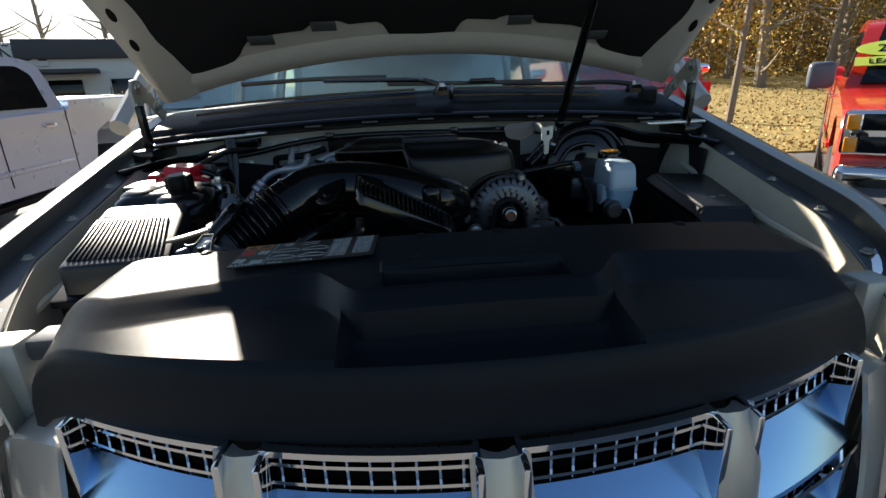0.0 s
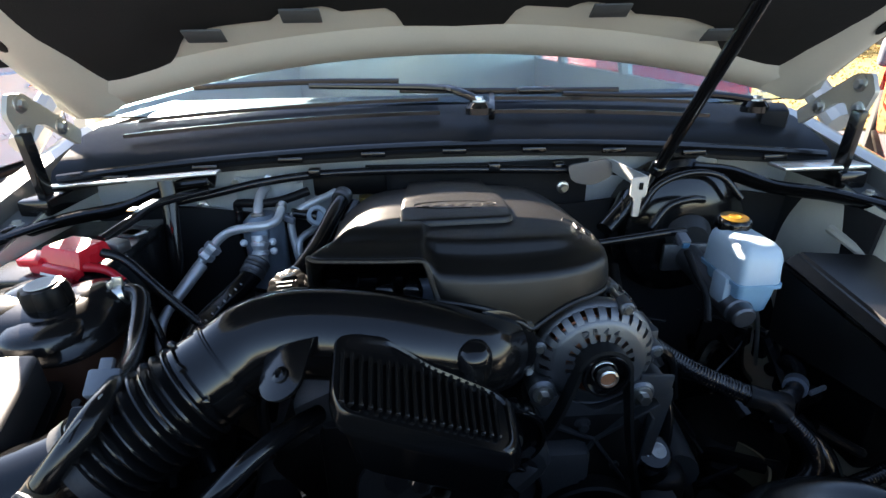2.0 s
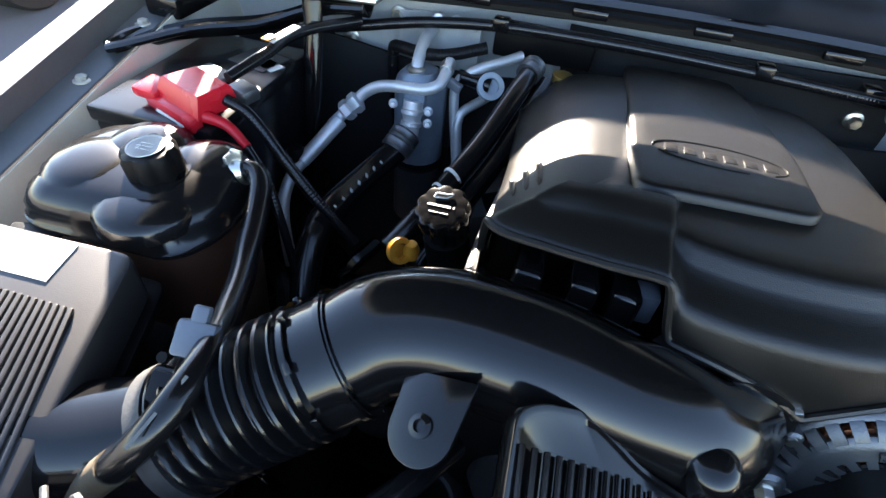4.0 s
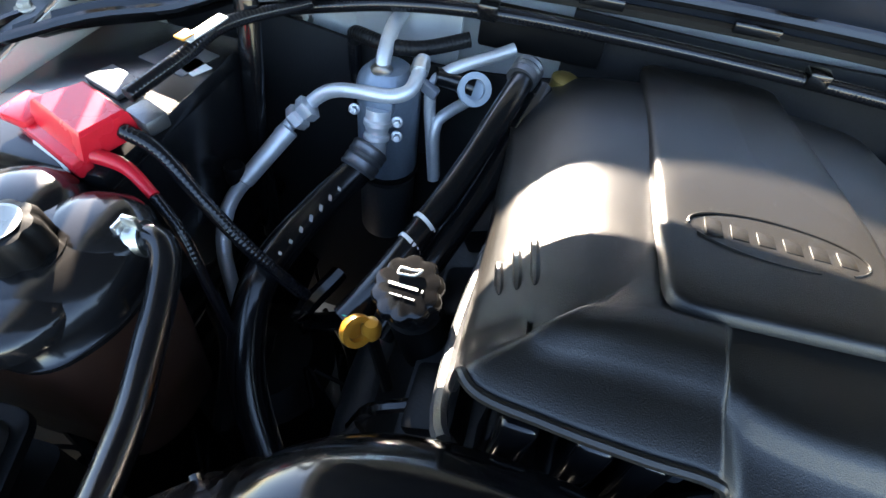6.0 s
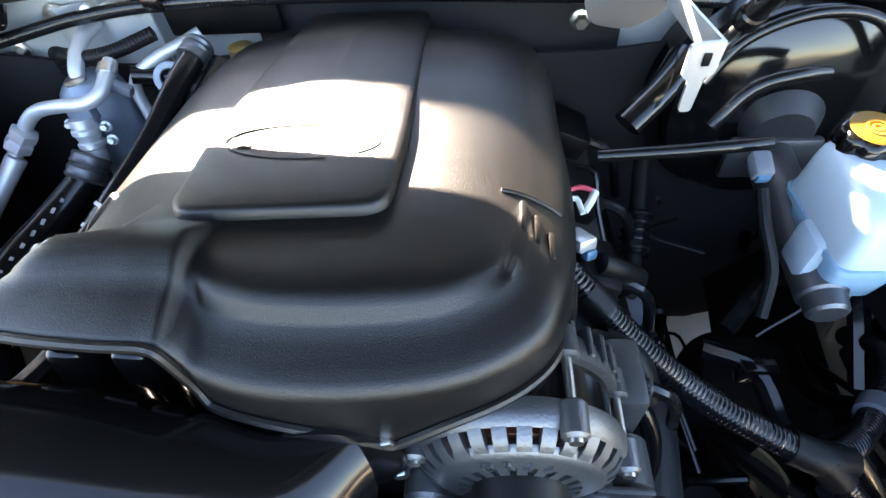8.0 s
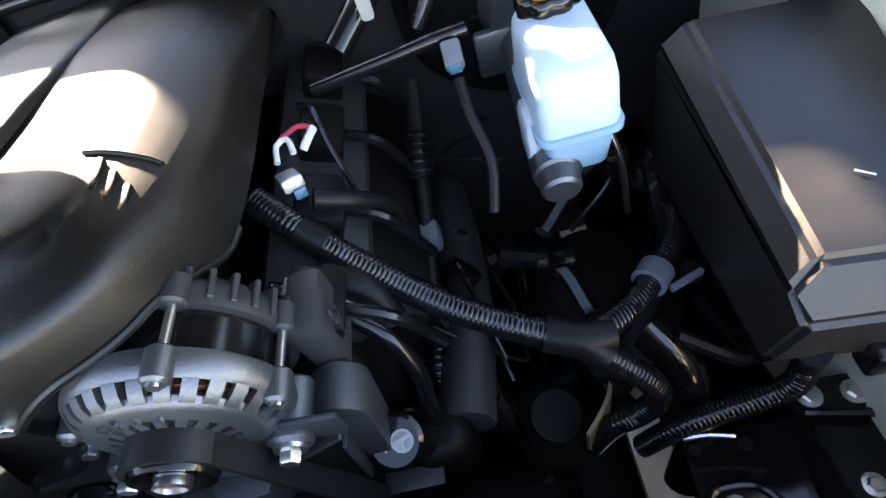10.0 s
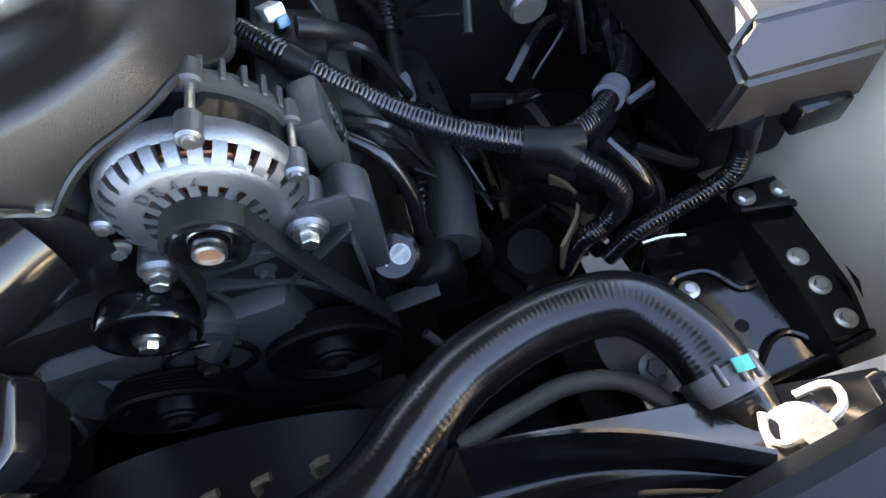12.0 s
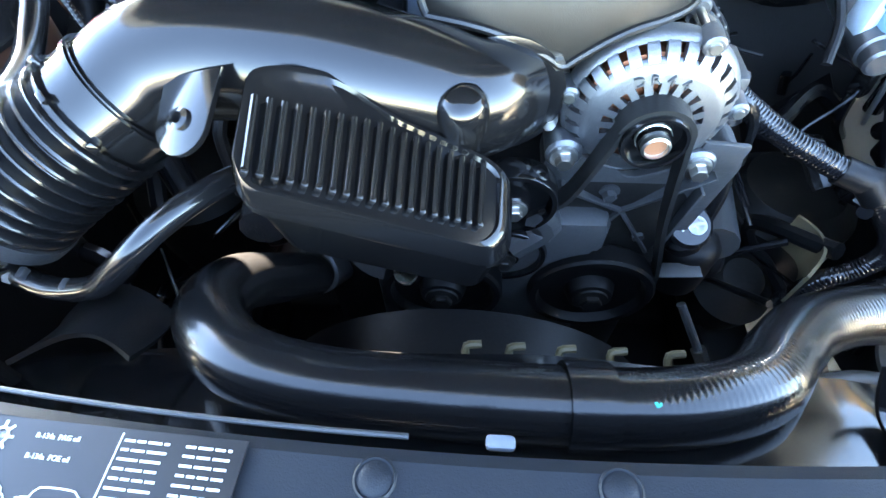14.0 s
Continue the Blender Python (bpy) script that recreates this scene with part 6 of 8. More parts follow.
lh = thing("coolant_pipe", (0.3, 0.2, 0.9), "thin grey-brown coolant pipe under the radiator hose", "pipe")
part("pipe", tube([(0.24, 0.235, 0.935), (0.29, 0.250, 0.925), (0.340, 0.258, 0.925), (0.385, 0.245, 0.925), (0.412, 0.205, 0.935), (0.420, 0.185, 0.94)], 0.0085, 12), material("grey_brown_rubber", (0.075, 0.066, 0.055), 0.5, bump=0.2), lh)

# ---- air cleaner ----
air = thing("air_cleaner_box", (-0.56, 0.30, 0.85), "black air cleaner box with ribbed sunlit lid", "air cleaner")
SHEAR = Matrix(((1, 0, 0, 0), (0, 1, 0, 0), (0, 0.27, 1, 1.121 - 0.27 * 0.30), (0, 0, 0, 1)))   # the lid slopes down to the front
ao = rounded([(-0.462, 0.390), (-0.600, 0.386), (-0.590, 0.200), (-0.432, 0.208)], 0.012, 4)
# Base colour lightened to carry part of the sun's brightness on the lid.
M_LID = material("sunlit_lid_plastic", (0.022, 0.022, 0.023), 0.38, bump=0.12, scale=900, dust=0.04)
part("lid", plate(ao, -0.043, 0.0, SHEAR, 0.005), M_LID, air)
part("lid_flange", plate(rounded([(-0.455, 0.400), (-0.615, 0.398), (-0.605, 0.185), (-0.420, 0.195)], 0.012), -0.053, -0.044, SHEAR, 0.002), M_BLACK, air)
part("base", plate(rounded([(-0.460, 0.395), (-0.610, 0.392), (-0.600, 0.195), (-0.430, 0.200)], 0.012), 0.80, 1.045), M_BLACK, air)
for k in range(19):
    u = (k + 0.5) / 19
    a, b = Vector((-0.596 + 0.120 * u, 0.338)), Vector((-0.586 + 0.144 * u, 0.216))
    d = a - b
    part("lid_rib", box(SHEAR @ Vector(((a.x + b.x) / 2, (a.y + b.y) / 2, 0.0010)), (0.0040, d.length, 0.0036), 0.0012, pose(0, 0, 0, 0, 0, math.degrees(math.atan2(d.y, d.x)) - 90) @ pose(0, 0, 0, 15.1, 0, 0)), M_LID, air)
part("lid_sticker", plate([Vector(p) for p in ((-0.585, 0.382), (-0.510, 0.384), (-0.513, 0.350), (-0.590, 0.348))], 0.0, 0.0008, SHEAR), M_STICK, air, "plain white sticker")
for x, y in ((-0.442, 0.300), (-0.606, 0.30), (-0.53, 0.19)):
    part("lid_clip", box((x, y, 1.074 + 0.27 * (y - 0.30)), (0.012, 0.022, 0.018), 0.003), M_STEEL, air)
part("hinge_lug", box((-0.60, 0.410, 1.105), (0.05, 0.03, 0.006), 0.003, pose(0, 0, 0, 0, 0, 15)), M_BLACK, air)
part("outlet_neck", tube([(-0.475, 0.268, 1.066), (-0.435, 0.274, 1.068), (-0.371, 0.299, 1.080)], 0.0455, 32, 0.01), M_SMOOTH, air)

maf = thing("air_flow_sensor", (-0.415, 0.30, 1.10), "black air flow sensor with grey plug on the intake neck", "sensor")
MQ = pose(0, 0, 0, 36, 4, 6)
part("sensor_body", box((-0.366, 0.296, 1.116), (0.042, 0.052, 0.018), 0.003, MQ), M_SMOOTH, maf)
part("sensor_lid", box((-0.366, 0.291, 1.125), (0.036, 0.044, 0.006), 0.002, MQ), M_SHIELD, maf)
plug = part("plug", box((-0.370, 0.336, 1.140), (0.028, 0.026, 0.026), 0.003, MQ), M_GREYPL, maf, "grey connector plug")
part("plug_latch", box((-0.370, 0.342, 1.154), (0.012, 0.022, 0.008), 0.002, MQ), M_GREYPL, plug)
part("plug_tail", loom([(-0.360, 0.346, 1.136), (-0.352, 0.358, 1.124), (-0.350, 0.376, 1.08)], 0.006), M_LOOM, maf)
for dx, dy in ((-0.022, 0.022), (0.022, -0.014)):
    part("sensor_screw", lathe([(0.004, 0), (0.004, 0.003), (0, 0.003)], Matrix.Translation((-0.366 + dx, 0.297 + dy, 1.121 + dy * 0.6)) @ rotm((0, -0.55, 0.83)), 12), M_BLACK, maf)

# ---- coolant surge tank ----
tank = thing("coolant_tank", (-0.53, 0.48, 0.95), "smoked plastic coolant surge tank with black cap", "coolant tank")
TO = rounded([(-0.625, 0.418), (-0.462, 0.420), (-0.440, 0.462), (-0.442, 0.540), (-0.500, 0.558), (-0.605, 0.556), (-0.640, 0.51)], 0.035, 6)
def tank_ring(k, z, wob=0.0):
    c = Vector((-0.53, 0.49))
    out = []
    for i, p in enumerate(TO):
        a = math.atan2(p.y - c.y, p.x - c.x)
        f = k * (1 + wob * math.sin(3 * a + 0.6))
        out.append(Vector((c.x + (p.x - c.x) * f, c.y + (p.y - c.y) * f, z)))
    return out
part("tank_upper", loft([tank_ring(1.0, 1.1066), tank_ring(1.03, 1.1073), tank_ring(1.03, 1.1115), tank_ring(1.0, 1.1129), tank_ring(0.99, 1.1276, 0.02), tank_ring(0.93, 1.1402, 0.04), tank_ring(0.82, 1.1493, 0.07), tank_ring(0.62, 1.1542, 0.10), tank_ring(0.40, 1.1563, 0.12), tank_ring(0.1, 1.1570)], cap0=False), M_TANK, tank, sharp=60)
part("tank_lower", loft([tank_ring(0.80, 0.90), tank_ring(0.86, 0.905), tank_ring(0.93, 1.0), tank_ring(0.985, 1.1055)]), M_TANKLOW, tank, "brown translucent lower half", sharp=60)
for x, y, r_, h in ((-0.572, 0.478, 0.052, 0.020), (-0.486, 0.518, 0.044, 0.018), (-0.548, 0.520, 0.048, 0.022), (-0.500, 0.450, 0.046, 0.012)):
    part("tank_lobe", lathe([(r_, -0.012), (r_ * 0.97, 0.0), (r_ * 0.88, h * 0.45), (r_ * 0.66, h * 0.80), (r_ * 0.36, h * 0.96), (0, h)], Matrix.Translation((x, y, 1.140)), 28), M_TANK, tank)
capm = Matrix.Translation((-0.508, 0.482, 1.154)) @ pose(0, 0, 0, 4, -3, 0) @ Matrix.Scale(0.74, 4)
cb = scallop([(0.034, 0), (0.035, 0.004), (0.0345, 0.027), (0.031, 0.034), (0.021, 0.036), (0, 0.0365)], capm, 8, 0.12)
cap_ = part("tank_cap", cb, M_BLACK, tank, "black screw cap with printed ring")
part("cap_print", lathe([(0.023, 0.0366), (0.023, 0.0372), (0.0205, 0.0372), (0.0205, 0.0366)], capm, 32), M_WHITE, cap_)
part("cap_print", bars([(-0.010, 0.010, 0.006), (-0.012, 0.012, 0.0), (-0.010, 0.010, -0.006)], 0.004, capm @ Matrix.Translation((0, 0, 0.0366)), seed=8), M_WHITE, cap_)
part("neck", lathe([(0.040, -0.02), (0.040, 0.0), (0.034, 0.0)], capm, 32), M_TANK, tank)
part("vent_spigot", cyl((-0.448, 0.525, 1.135), (-0.472, 0.515, 1.138), 0.010, 0.011, 16), M_TANK, tank)

# hose from the tank to the front
vh = thing("vent_hose", (-0.42, 0.35, 1.0), "black rubber vent hose from tank to radiator", "hose")
part("hose_body", tube([(-0.462, 0.518, 1.140), (-0.440, 0.524, 1.144), (-0.424, 0.514, 1.142), (-0.412, 0.484, 1.132), (-0.398, 0.440, 1.123), (-0.384, 0.405, 1.124), (-0.370, 0.365, 1.131), (-0.3565, 0.328, 1.143), (-0.3535, 0.293, 1.146), (-0.361, 0.269, 1.135), (-0.384, 0.253, 1.108), (-0.405, 0.246, 1.083)], 0.0112, 18, 0.006), M_RUBBER, vh)
part("hose_end", tube([(-0.384, 0.253, 1.108), (-0.402, 0.247, 1.087), (-0.416, 0.242, 1.068), (-0.422, 0.238, 1.04)], 0.0122, 18, 0.004), material("dusty_hose_sleeve", (0.06, 0.048, 0.032), 0.6, bump=0.3, scale=300), vh, "dusty brown hose end")
vc = part("spring_clamp", tube([(-0.457, 0.520, 1.141), (-0.444, 0.5235, 1.1435)], 0.0138, 20, 0.004), M_STEEL, vh, "bright spring clamp")
part("clamp_ear", box((-0.450, 0.522, 1.160), (0.012, 0.004, 0.012), 0.001), M_STEEL, vc)
part("clamp_ear", box((-0.457, 0.518, 1.158), (0.004, 0.012, 0.008), 0.001), M_STEEL, vc)
part("hose_print", bars([(0, 0.050, 0.0)], 0.006, Matrix.Translation((-0.350, 0.300, 1.1577)) @ pose(0, 0, 0, 0, 12, -102), seed=6, depth=0.0003), material("grey_hose_print", (0.12, 0.12, 0.11), 0.6), vh)

lo = thing("overflow_hose", (-0.3, 0.25, 0.95), "thin black hose looping below the intake bellows", "hose")
part("hose_body", tube([(-0.392, 0.270, 1.030), (-0.378, 0.266, 1.046), (-0.360, 0.258, 1.046), (-0.330, 0.249, 1.044), (-0.290, 0.245, 1.056), (-0.264, 0.246, 1.076), (-0.240, 0.254, 1.096), (-0.222, 0.272, 1.105), (-0.200, 0.302, 1.104), (-0.180, 0.340, 1.090)], 0.0095, 16, 0.006), M_RUBBER, lo)
for x, y in ((-0.350, 0.254), (-0.312, 0.246)):
    part("clip", box((x, y, 1.054), (0.006, 0.010, 0.010), 0.002), M_ALUD, lo)
bk = thing("tag_bracket", (-0.38, 0.21, 1.0), "bent steel bracket carrying a white barcode tag", "bracket")
BKM = Matrix.Translation((-0.376, 0.213, 1.118)) @ pose(0, 0, 0, 32, -6, -30) @ Matrix.Scale(0.68, 4)
part("tag", box((0, 0, 0), (0.034, 0.030, 0.0014), 0.0005, BKM), M_STICK, bk, "white barcode tag")
for k in range(9):
    part("code_bar", box((-0.0135 + 0.0034 * k, 0.006, 0.0009), (0.0010 + 0.0007 * (k % 3), 0.013, 0.0004), 0, BKM), M_LABEL, bk)
part("code_print", bars([(-0.014, 0.014, -0.004), (-0.014, 0.010, -0.010)], 0.0035, BKM @ Matrix.Translation((0, 0, 0.0008)), seed=41), M_LABEL, bk)
part("bracket_rod", tube([BKM @ Vector(p) for p in ((-0.060, -0.008, -0.002), (-0.040, -0.012, 0.0), (-0.022, -0.006, 0.0), (-0.019, 0.015, 0.001), (-0.012, 0.019, 0.001), (0.016, 0.017, 0.001), (0.024, 0.0, 0.0), (0.040, -0.030, -0.004))], 0.0024, 8, 0.004), M_ALUD, bk)
part("foot", tube([BKM @ Vector((0.0, -0.014, -0.001)), (-0.372, 0.200, 1.06), (-0.372, 0.195, 0.99)], 0.006, 8, 0.01), M_DARK, bk)
part("plug", box((-0.364, 0.203, 1.108), (0.026, 0.014, 0.012), 0.004, pose(0, 0, 0, 10, 12, -20)), M_GREYPL, bk, "grey plug body")
part("plug", box((-0.412, 0.214, 1.104), (0.018, 0.010, 0.009), 0.003, pose(0, 0, 0, 10, -10, 30)), M_GREYPL, bk, "grey plug body")
wc = thing("wire_plug", (-0.475, 0.22, 1.0), "white multi-wire plug near the fender", "connector")
part("plug", box((-0.475, 0.245, 1.045), (0.03, 0.025, 0.02), 0.003, pose(0, 0, 0, 10, 0, 30)), M_STICK, wc)
for k, m_ in enumerate((M_PINK, M_GOLD, M_STICK, M_BLUEPL)):
    part("wire", tube([(-0.468 + 0.005 * k, 0.252, 1.052), (-0.452 + 0.004 * k, 0.268, 1.062), (-0.43, 0.275 + 0.004 * k, 1.05)], 0.0018, 6, 0.006), m_, wc)

# ---- battery and red terminal cover ----
bat = thing("battery", (-0.53, 0.67, 0.93), "black car battery in the corner of the bay", "battery")
part("case", box((-0.588, 0.685, 1.03), (0.150, 0.235, 0.20), 0.008), M_BATT, bat)
part("case_lid", box((-0.588, 0.685, 1.137), (0.154, 0.240, 0.020), 0.005), M_BATT, bat)
part("case_label", box((-0.535, 0.735, 1.1478), (0.035, 0.022, 0.0008), 0, pose(0, 0, 0, 0, 0, -25)), M_STICK, bat)
part("case_label", box((-0.555, 0.745, 1.1478), (0.060, 0.05, 0.0008), 0, pose(0, 0, 0, 0, 0, -15)), M_ALU, bat, "silver foil label")
part("vent_strip", box((-0.58, 0.68, 1.150), (0.05, 0.03, 0.006), 0.002, pose(0, 0, 0, 0, 0, -20)), M_ALU, bat)
part("tray", box((-0.585, 0.685, 0.92), (0.16, 0.27, 0.02), 0.006), M_BLACK, bat)
rc = thing("terminal_cover", (-0.55, 0.60, 1.15), "bright red plastic battery terminal cover", "terminal cover")
RQ = pose(0, 0, 0, 4, 2, -22)
RM = Matrix.Translation((-0.548, 0.603, 1.158)) @ RQ @ Matrix.Scale(0.82, 4)
part("cover_top", loft([[RM @ Vector(p) for p in r_] for r_ in (
    [(-0.045, -0.028, 0), (0.045, -0.028, 0), (0.045, 0.032, 0), (-0.045, 0.032, 0)], [(-0.046, -0.029, 0.004), (0.046, -0.029, 0.004), (0.046, 0.033, 0.004), (-0.046, 0.033, 0.004)],
    [(-0.040, -0.020, 0.026), (0.042, -0.020, 0.026), (0.042, 0.030, 0.026), (-0.030, 0.030, 0.026)], [(-0.036, -0.017, 0.029), (0.038, -0.017, 0.029), (0.038, 0.027, 0.029), (-0.027, 0.027, 0.029)])]), M_RED, rc, sharp=30)
part("cover_skirt", box(RM @ Vector((-0.01, -0.030, -0.006)), (0.085, 0.016, 0.018), 0.004, RQ), M_RED, rc)
part("cover_flap", box(RM @ Vector((-0.060, -0.022, 0.004)), (0.034, 0.034, 0.012), 0.004, RQ @ pose(0, 0, 0, 0, 0, 14)), M_RED, rc)
part("cable_boot", tube([RM @ Vector((0.035, -0.020, 0.004)), (-0.497, 0.578, 1.152), (-0.470, 0.568, 1.138)], lambda s: 0.0070 - 0.035 * s, 14, 0.006), M_RED, rc, "tapered red cable boot")
part("terminal_clamp", box(RM @ Vector((0.045, 0.045, 0.012)), (0.030, 0.022, 0.016), 0.004, RQ), M_ALU, rc, "dull metal fuse holder")
part("warning_tag", box(RM @ Vector((-0.005, -0.038, -0.010)), (0.05, 0.004, 0.014), 0.001, RQ @ pose(0, 0, 0, -30, 0, 0)), M_STICK, rc)
part("tag_print", bars([(-0.008, 0.022, 0.003), (-0.008, 0.020, -0.003)], 0.004, RM @ Matrix.Translation((-0.005, -0.0405, -0.010)) @ pose(0, 0, 0, 60, 0, 0), seed=12), M_LABEL, rc)
bc = thing("battery_cable", (-0.45, 0.6, 1.0), "black corrugated battery cable loom", "cable")
part("loom", loom([(-0.510, 0.602, 1.168), (-0.480, 0.600, 1.155), (-0.440, 0.588, 1.115), (-0.400, 0.582, 1.070), (-0.36, 0.585, 1.02)], 0.0068), M_LOOM, bc)
part("loom", loom([(-0.470, 0.568, 1.138), (-0.445, 0.555, 1.11), (-0.425, 0.54, 1.06), (-0.41, 0.53, 0.98)], 0.0050), M_LOOM, bc)
part("loom", loom([(-0.530, 0.640, 1.172), (-0.512, 0.70, 1.182), (-0.50, 0.76, 1.188), (-0.45, 0.84, 1.185)], 0.0072), M_LOOM, bc)
part("woven_tag", box((-0.508, 0.735, 1.193), (0.012, 0.05, 0.002), 0.0005, pose(0, 0, 0, 5, 0, -14)), M_STICK, bc)
part("woven_tag", box((-0.517, 0.715, 1.1935), (0.012, 0.015, 0.002), 0.0005, pose(0, 0, 0, 5, 0, -14)), M_YELLOW, bc)

# ---- air-conditioning accumulator and pipes ----
acc = thing("ac_accumulator", (-0.345, 0.83, 0.95), "dull aluminium air-conditioning accumulator can", "accumulator")
AM = Matrix.Translation((-0.352, 0.816, 1.000))
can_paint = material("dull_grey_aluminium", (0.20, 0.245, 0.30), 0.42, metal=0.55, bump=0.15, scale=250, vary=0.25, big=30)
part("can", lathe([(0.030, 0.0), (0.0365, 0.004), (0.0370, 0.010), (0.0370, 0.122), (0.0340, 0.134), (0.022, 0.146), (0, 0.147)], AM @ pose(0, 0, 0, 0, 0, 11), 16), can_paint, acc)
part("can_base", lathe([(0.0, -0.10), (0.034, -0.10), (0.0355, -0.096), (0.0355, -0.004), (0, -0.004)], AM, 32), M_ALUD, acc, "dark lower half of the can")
part("band", lathe([(0.0372, 0.004), (0.0390, 0.005), (0.0390, 0.011), (0.0372, 0.012)], AM, 32), M_BLACK, acc)
part("can_bracket", box((-0.352, 0.868, 1.05), (0.08, 0.03, 0.09), 0.004), M_ALUD, acc)
part("inlet_pipe", tube([(-0.357, 0.806, 1.130), (-0.359, 0.818, 1.152), (-0.360, 0.850, 1.170), (-0.360, 0.890, 1.172)], 0.0085, 14), M_PIPE, acc)
part("inlet_collar", lathe([(0.009, 0), (0.012, 0.002), (0.012, 0.006), (0.009, 0.008)], Matrix.Translation((-0.357, 0.806, 1.142)), 18), M_STEEL, acc)
part("port_block", box((-0.349, 0.779, 1.122), (0.030, 0.014, 0.018), 0.002), can_paint, acc, "pale machined port block")
part("outlet_fitting", lathe([(0.0, 0.0), (0.0135, 0.0), (0.0135, 0.010), (0.0155, 0.012), (0.0155, 0.017), (0.0135, 0.019), (0.0120, 0.026), (0.0145, 0.028), (0.0145, 0.033), (0.0115, 0.036), (0.0115, 0.052), (0, 0.052)], Matrix.Translation((-0.349, 0.772, 1.120)) @ rotm((0.02, -0.30, -0.95)), 20), M_PIPE, acc)
for x, y, z in ((-0.329, 0.776, 1.106), (-0.328, 0.772, 1.090), (-0.384, 0.790, 1.100)):
    part("port_screw", bolt((x, y, z), (0.2, -0.9, 0.3), 0.0042, 0.009), M_PIPE, acc)
ach = thing("ac_hose", (-0.37, 0.65, 1.0), "thick black air-conditioning hose with crimped ends", "hose")
part("hose_body", tube([(-0.354, 0.752, 1.075), (-0.361, 0.735, 1.062), (-0.384, 0.690, 1.045), (-0.401, 0.620, 1.038), (-0.408, 0.575, 1.025), (-0.404, 0.535, 0.990), (-0.390, 0.50, 0.95), (-0.36, 0.46, 0.90)], 0.0180, 20, 0.008), M_RUBBER, ach)
part("crimp", tube([(-0.352, 0.757, 1.079), (-0.362, 0.733, 1.061)], 0.0215, 24, 0.003, ribbed(0.008, 0.10)), M_ALU, ach, "crimped aluminium ferrule")
wm = material("white_hose_print", (0.42, 0.42, 0.40), 0.6)
for k in range(7):
    p = Vector((-0.378, 0.700, 1.050)).lerp(Vector((-0.404, 0.61, 1.037)), k / 6)
    part("hose_print", box(p + Vector((0.010, -0.002, 0.0140)), (0.0035, 0.010, 0.0006), 0, pose(0, 0, 0, -10, 35, 15)), wm, ach)
pp = thing("ac_pipe", (-0.42, 0.75, 1.0), "bare aluminium air-conditioning line with fittings", "pipe")
part("pipe", tube([(-0.315, 0.822, 1.160), (-0.315, 0.800, 1.152), (-0.319, 0.783, 1.143), (-0.336, 0.775, 1.137), (-0.366, 0.774, 1.135), (-0.400, 0.778, 1.127), (-0.422, 0.776, 1.113), (-0.441, 0.768, 1.091), (-0.461, 0.752, 1.070)], 0.0078, 14, 0.006), M_PIPE, pp)
part("pipe_clip", tube([(-0.3155, 0.815, 1.158), (-0.3150, 0.804, 1.154)], 0.0100, 16, 0.003), M_STEEL, pp)
part("fitting", lathe([(0.010, 0), (0.0150, 0.003), (0.0150, 0.012), (0.0120, 0.016), (0.0150, 0.019), (0.0150, 0.028), (0.011, 0.032)], Matrix.Translation((-0.426, 0.772, 1.106)) @ rotm((-0.66, -0.36, -0.66)), 6), M_PIPE, pp)
part("pipe_sleeve", cyl((-0.450, 0.758, 1.077), (-0.487, 0.702, 1.031), 0.0112, 0.0100, 16, None, 0.002), M_PIPE, pp)
part("pipe_tail", tube([(-0.486, 0.704, 1.032), (-0.497, 0.688, 1.015), (-0.499, 0.668, 0.998), (-0.490, 0.640, 0.975), (-0.47, 0.61, 0.92)], 0.0085, 14), M_PIPE, pp)
part("cap", lathe([(0.012, 0), (0.012, 0.018), (0.010, 0.022), (0, 0.022)], Matrix.Translation((-0.496, 0.705, 1.030)), 16), M_BLACK, pp)
p2 = thing("heater_pipe", (-0.27, 0.82, 1.0), "aluminium heater pipes at the firewall", "pipe")
part("pipe", tube([(-0.225, 0.872, 1.166), (-0.243, 0.860, 1.160), (-0.269, 0.845, 1.153), (-0.293, 0.832, 1.142), (-0.304, 0.824, 1.128), (-0.304, 0.820, 1.105), (-0.299, 0.814, 1.074), (-0.287, 0.800, 1.014)], 0.0070, 12), M_PIPE, p2)
part("pipe", tube([(-0.255, 0.856, 1.112), (-0.272, 0.840, 1.101), (-0.288, 0.822, 1.094), (-0.294, 0.812, 1.078), (-0.286, 0.800, 1.02)], 0.0070, 12), M_PIPE, p2)
part("foam_ring", lathe([(0.0115, 0), (0.0185, 0), (0.0185, 0.010), (0.0115, 0.010), (0.0115, 0.0)], Matrix.Translation((-0.258, 0.830, 1.131)) @ rotm((0.25, -0.75, 0.6)), 28), M_FOAM, p2, "grey-blue foam ring")
part("rubber_core", tube([(-0.302, 0.826, 1.140), (-0.280, 0.834, 1.134), (-0.258, 0.834, 1.131)], 0.0105, 16), M_RUBBER, p2)
part("flat_tab", box((-0.306, 0.802, 1.140), (0.030, 0.010, 0.012), 0.002, pose(0, 0, 0, 0, 24, -10)), M_GREYPL, p2)
hh = thing("heater_hose", (-0.22, 0.7, 1.0), "black heater hoses running beside the engine cover", "hose")
part("hose_body", tube([(-0.205, 0.815, 1.172), (-0.215, 0.775, 1.160), (-0.235, 0.710, 1.130), (-0.255, 0.650, 1.110), (-0.280, 0.590, 1.085), (-0.305, 0.550, 1.06)], 0.0125, 16, 0.01), M_RUBBER, hh)
part("hose_body", tube([(-0.185, 0.820, 1.155), (-0.20, 0.76, 1.135), (-0.22, 0.69, 1.105), (-0.245, 0.62, 1.08), (-0.275, 0.56, 1.03)], 0.0125, 16, 0.01), M_RUBBER, hh)
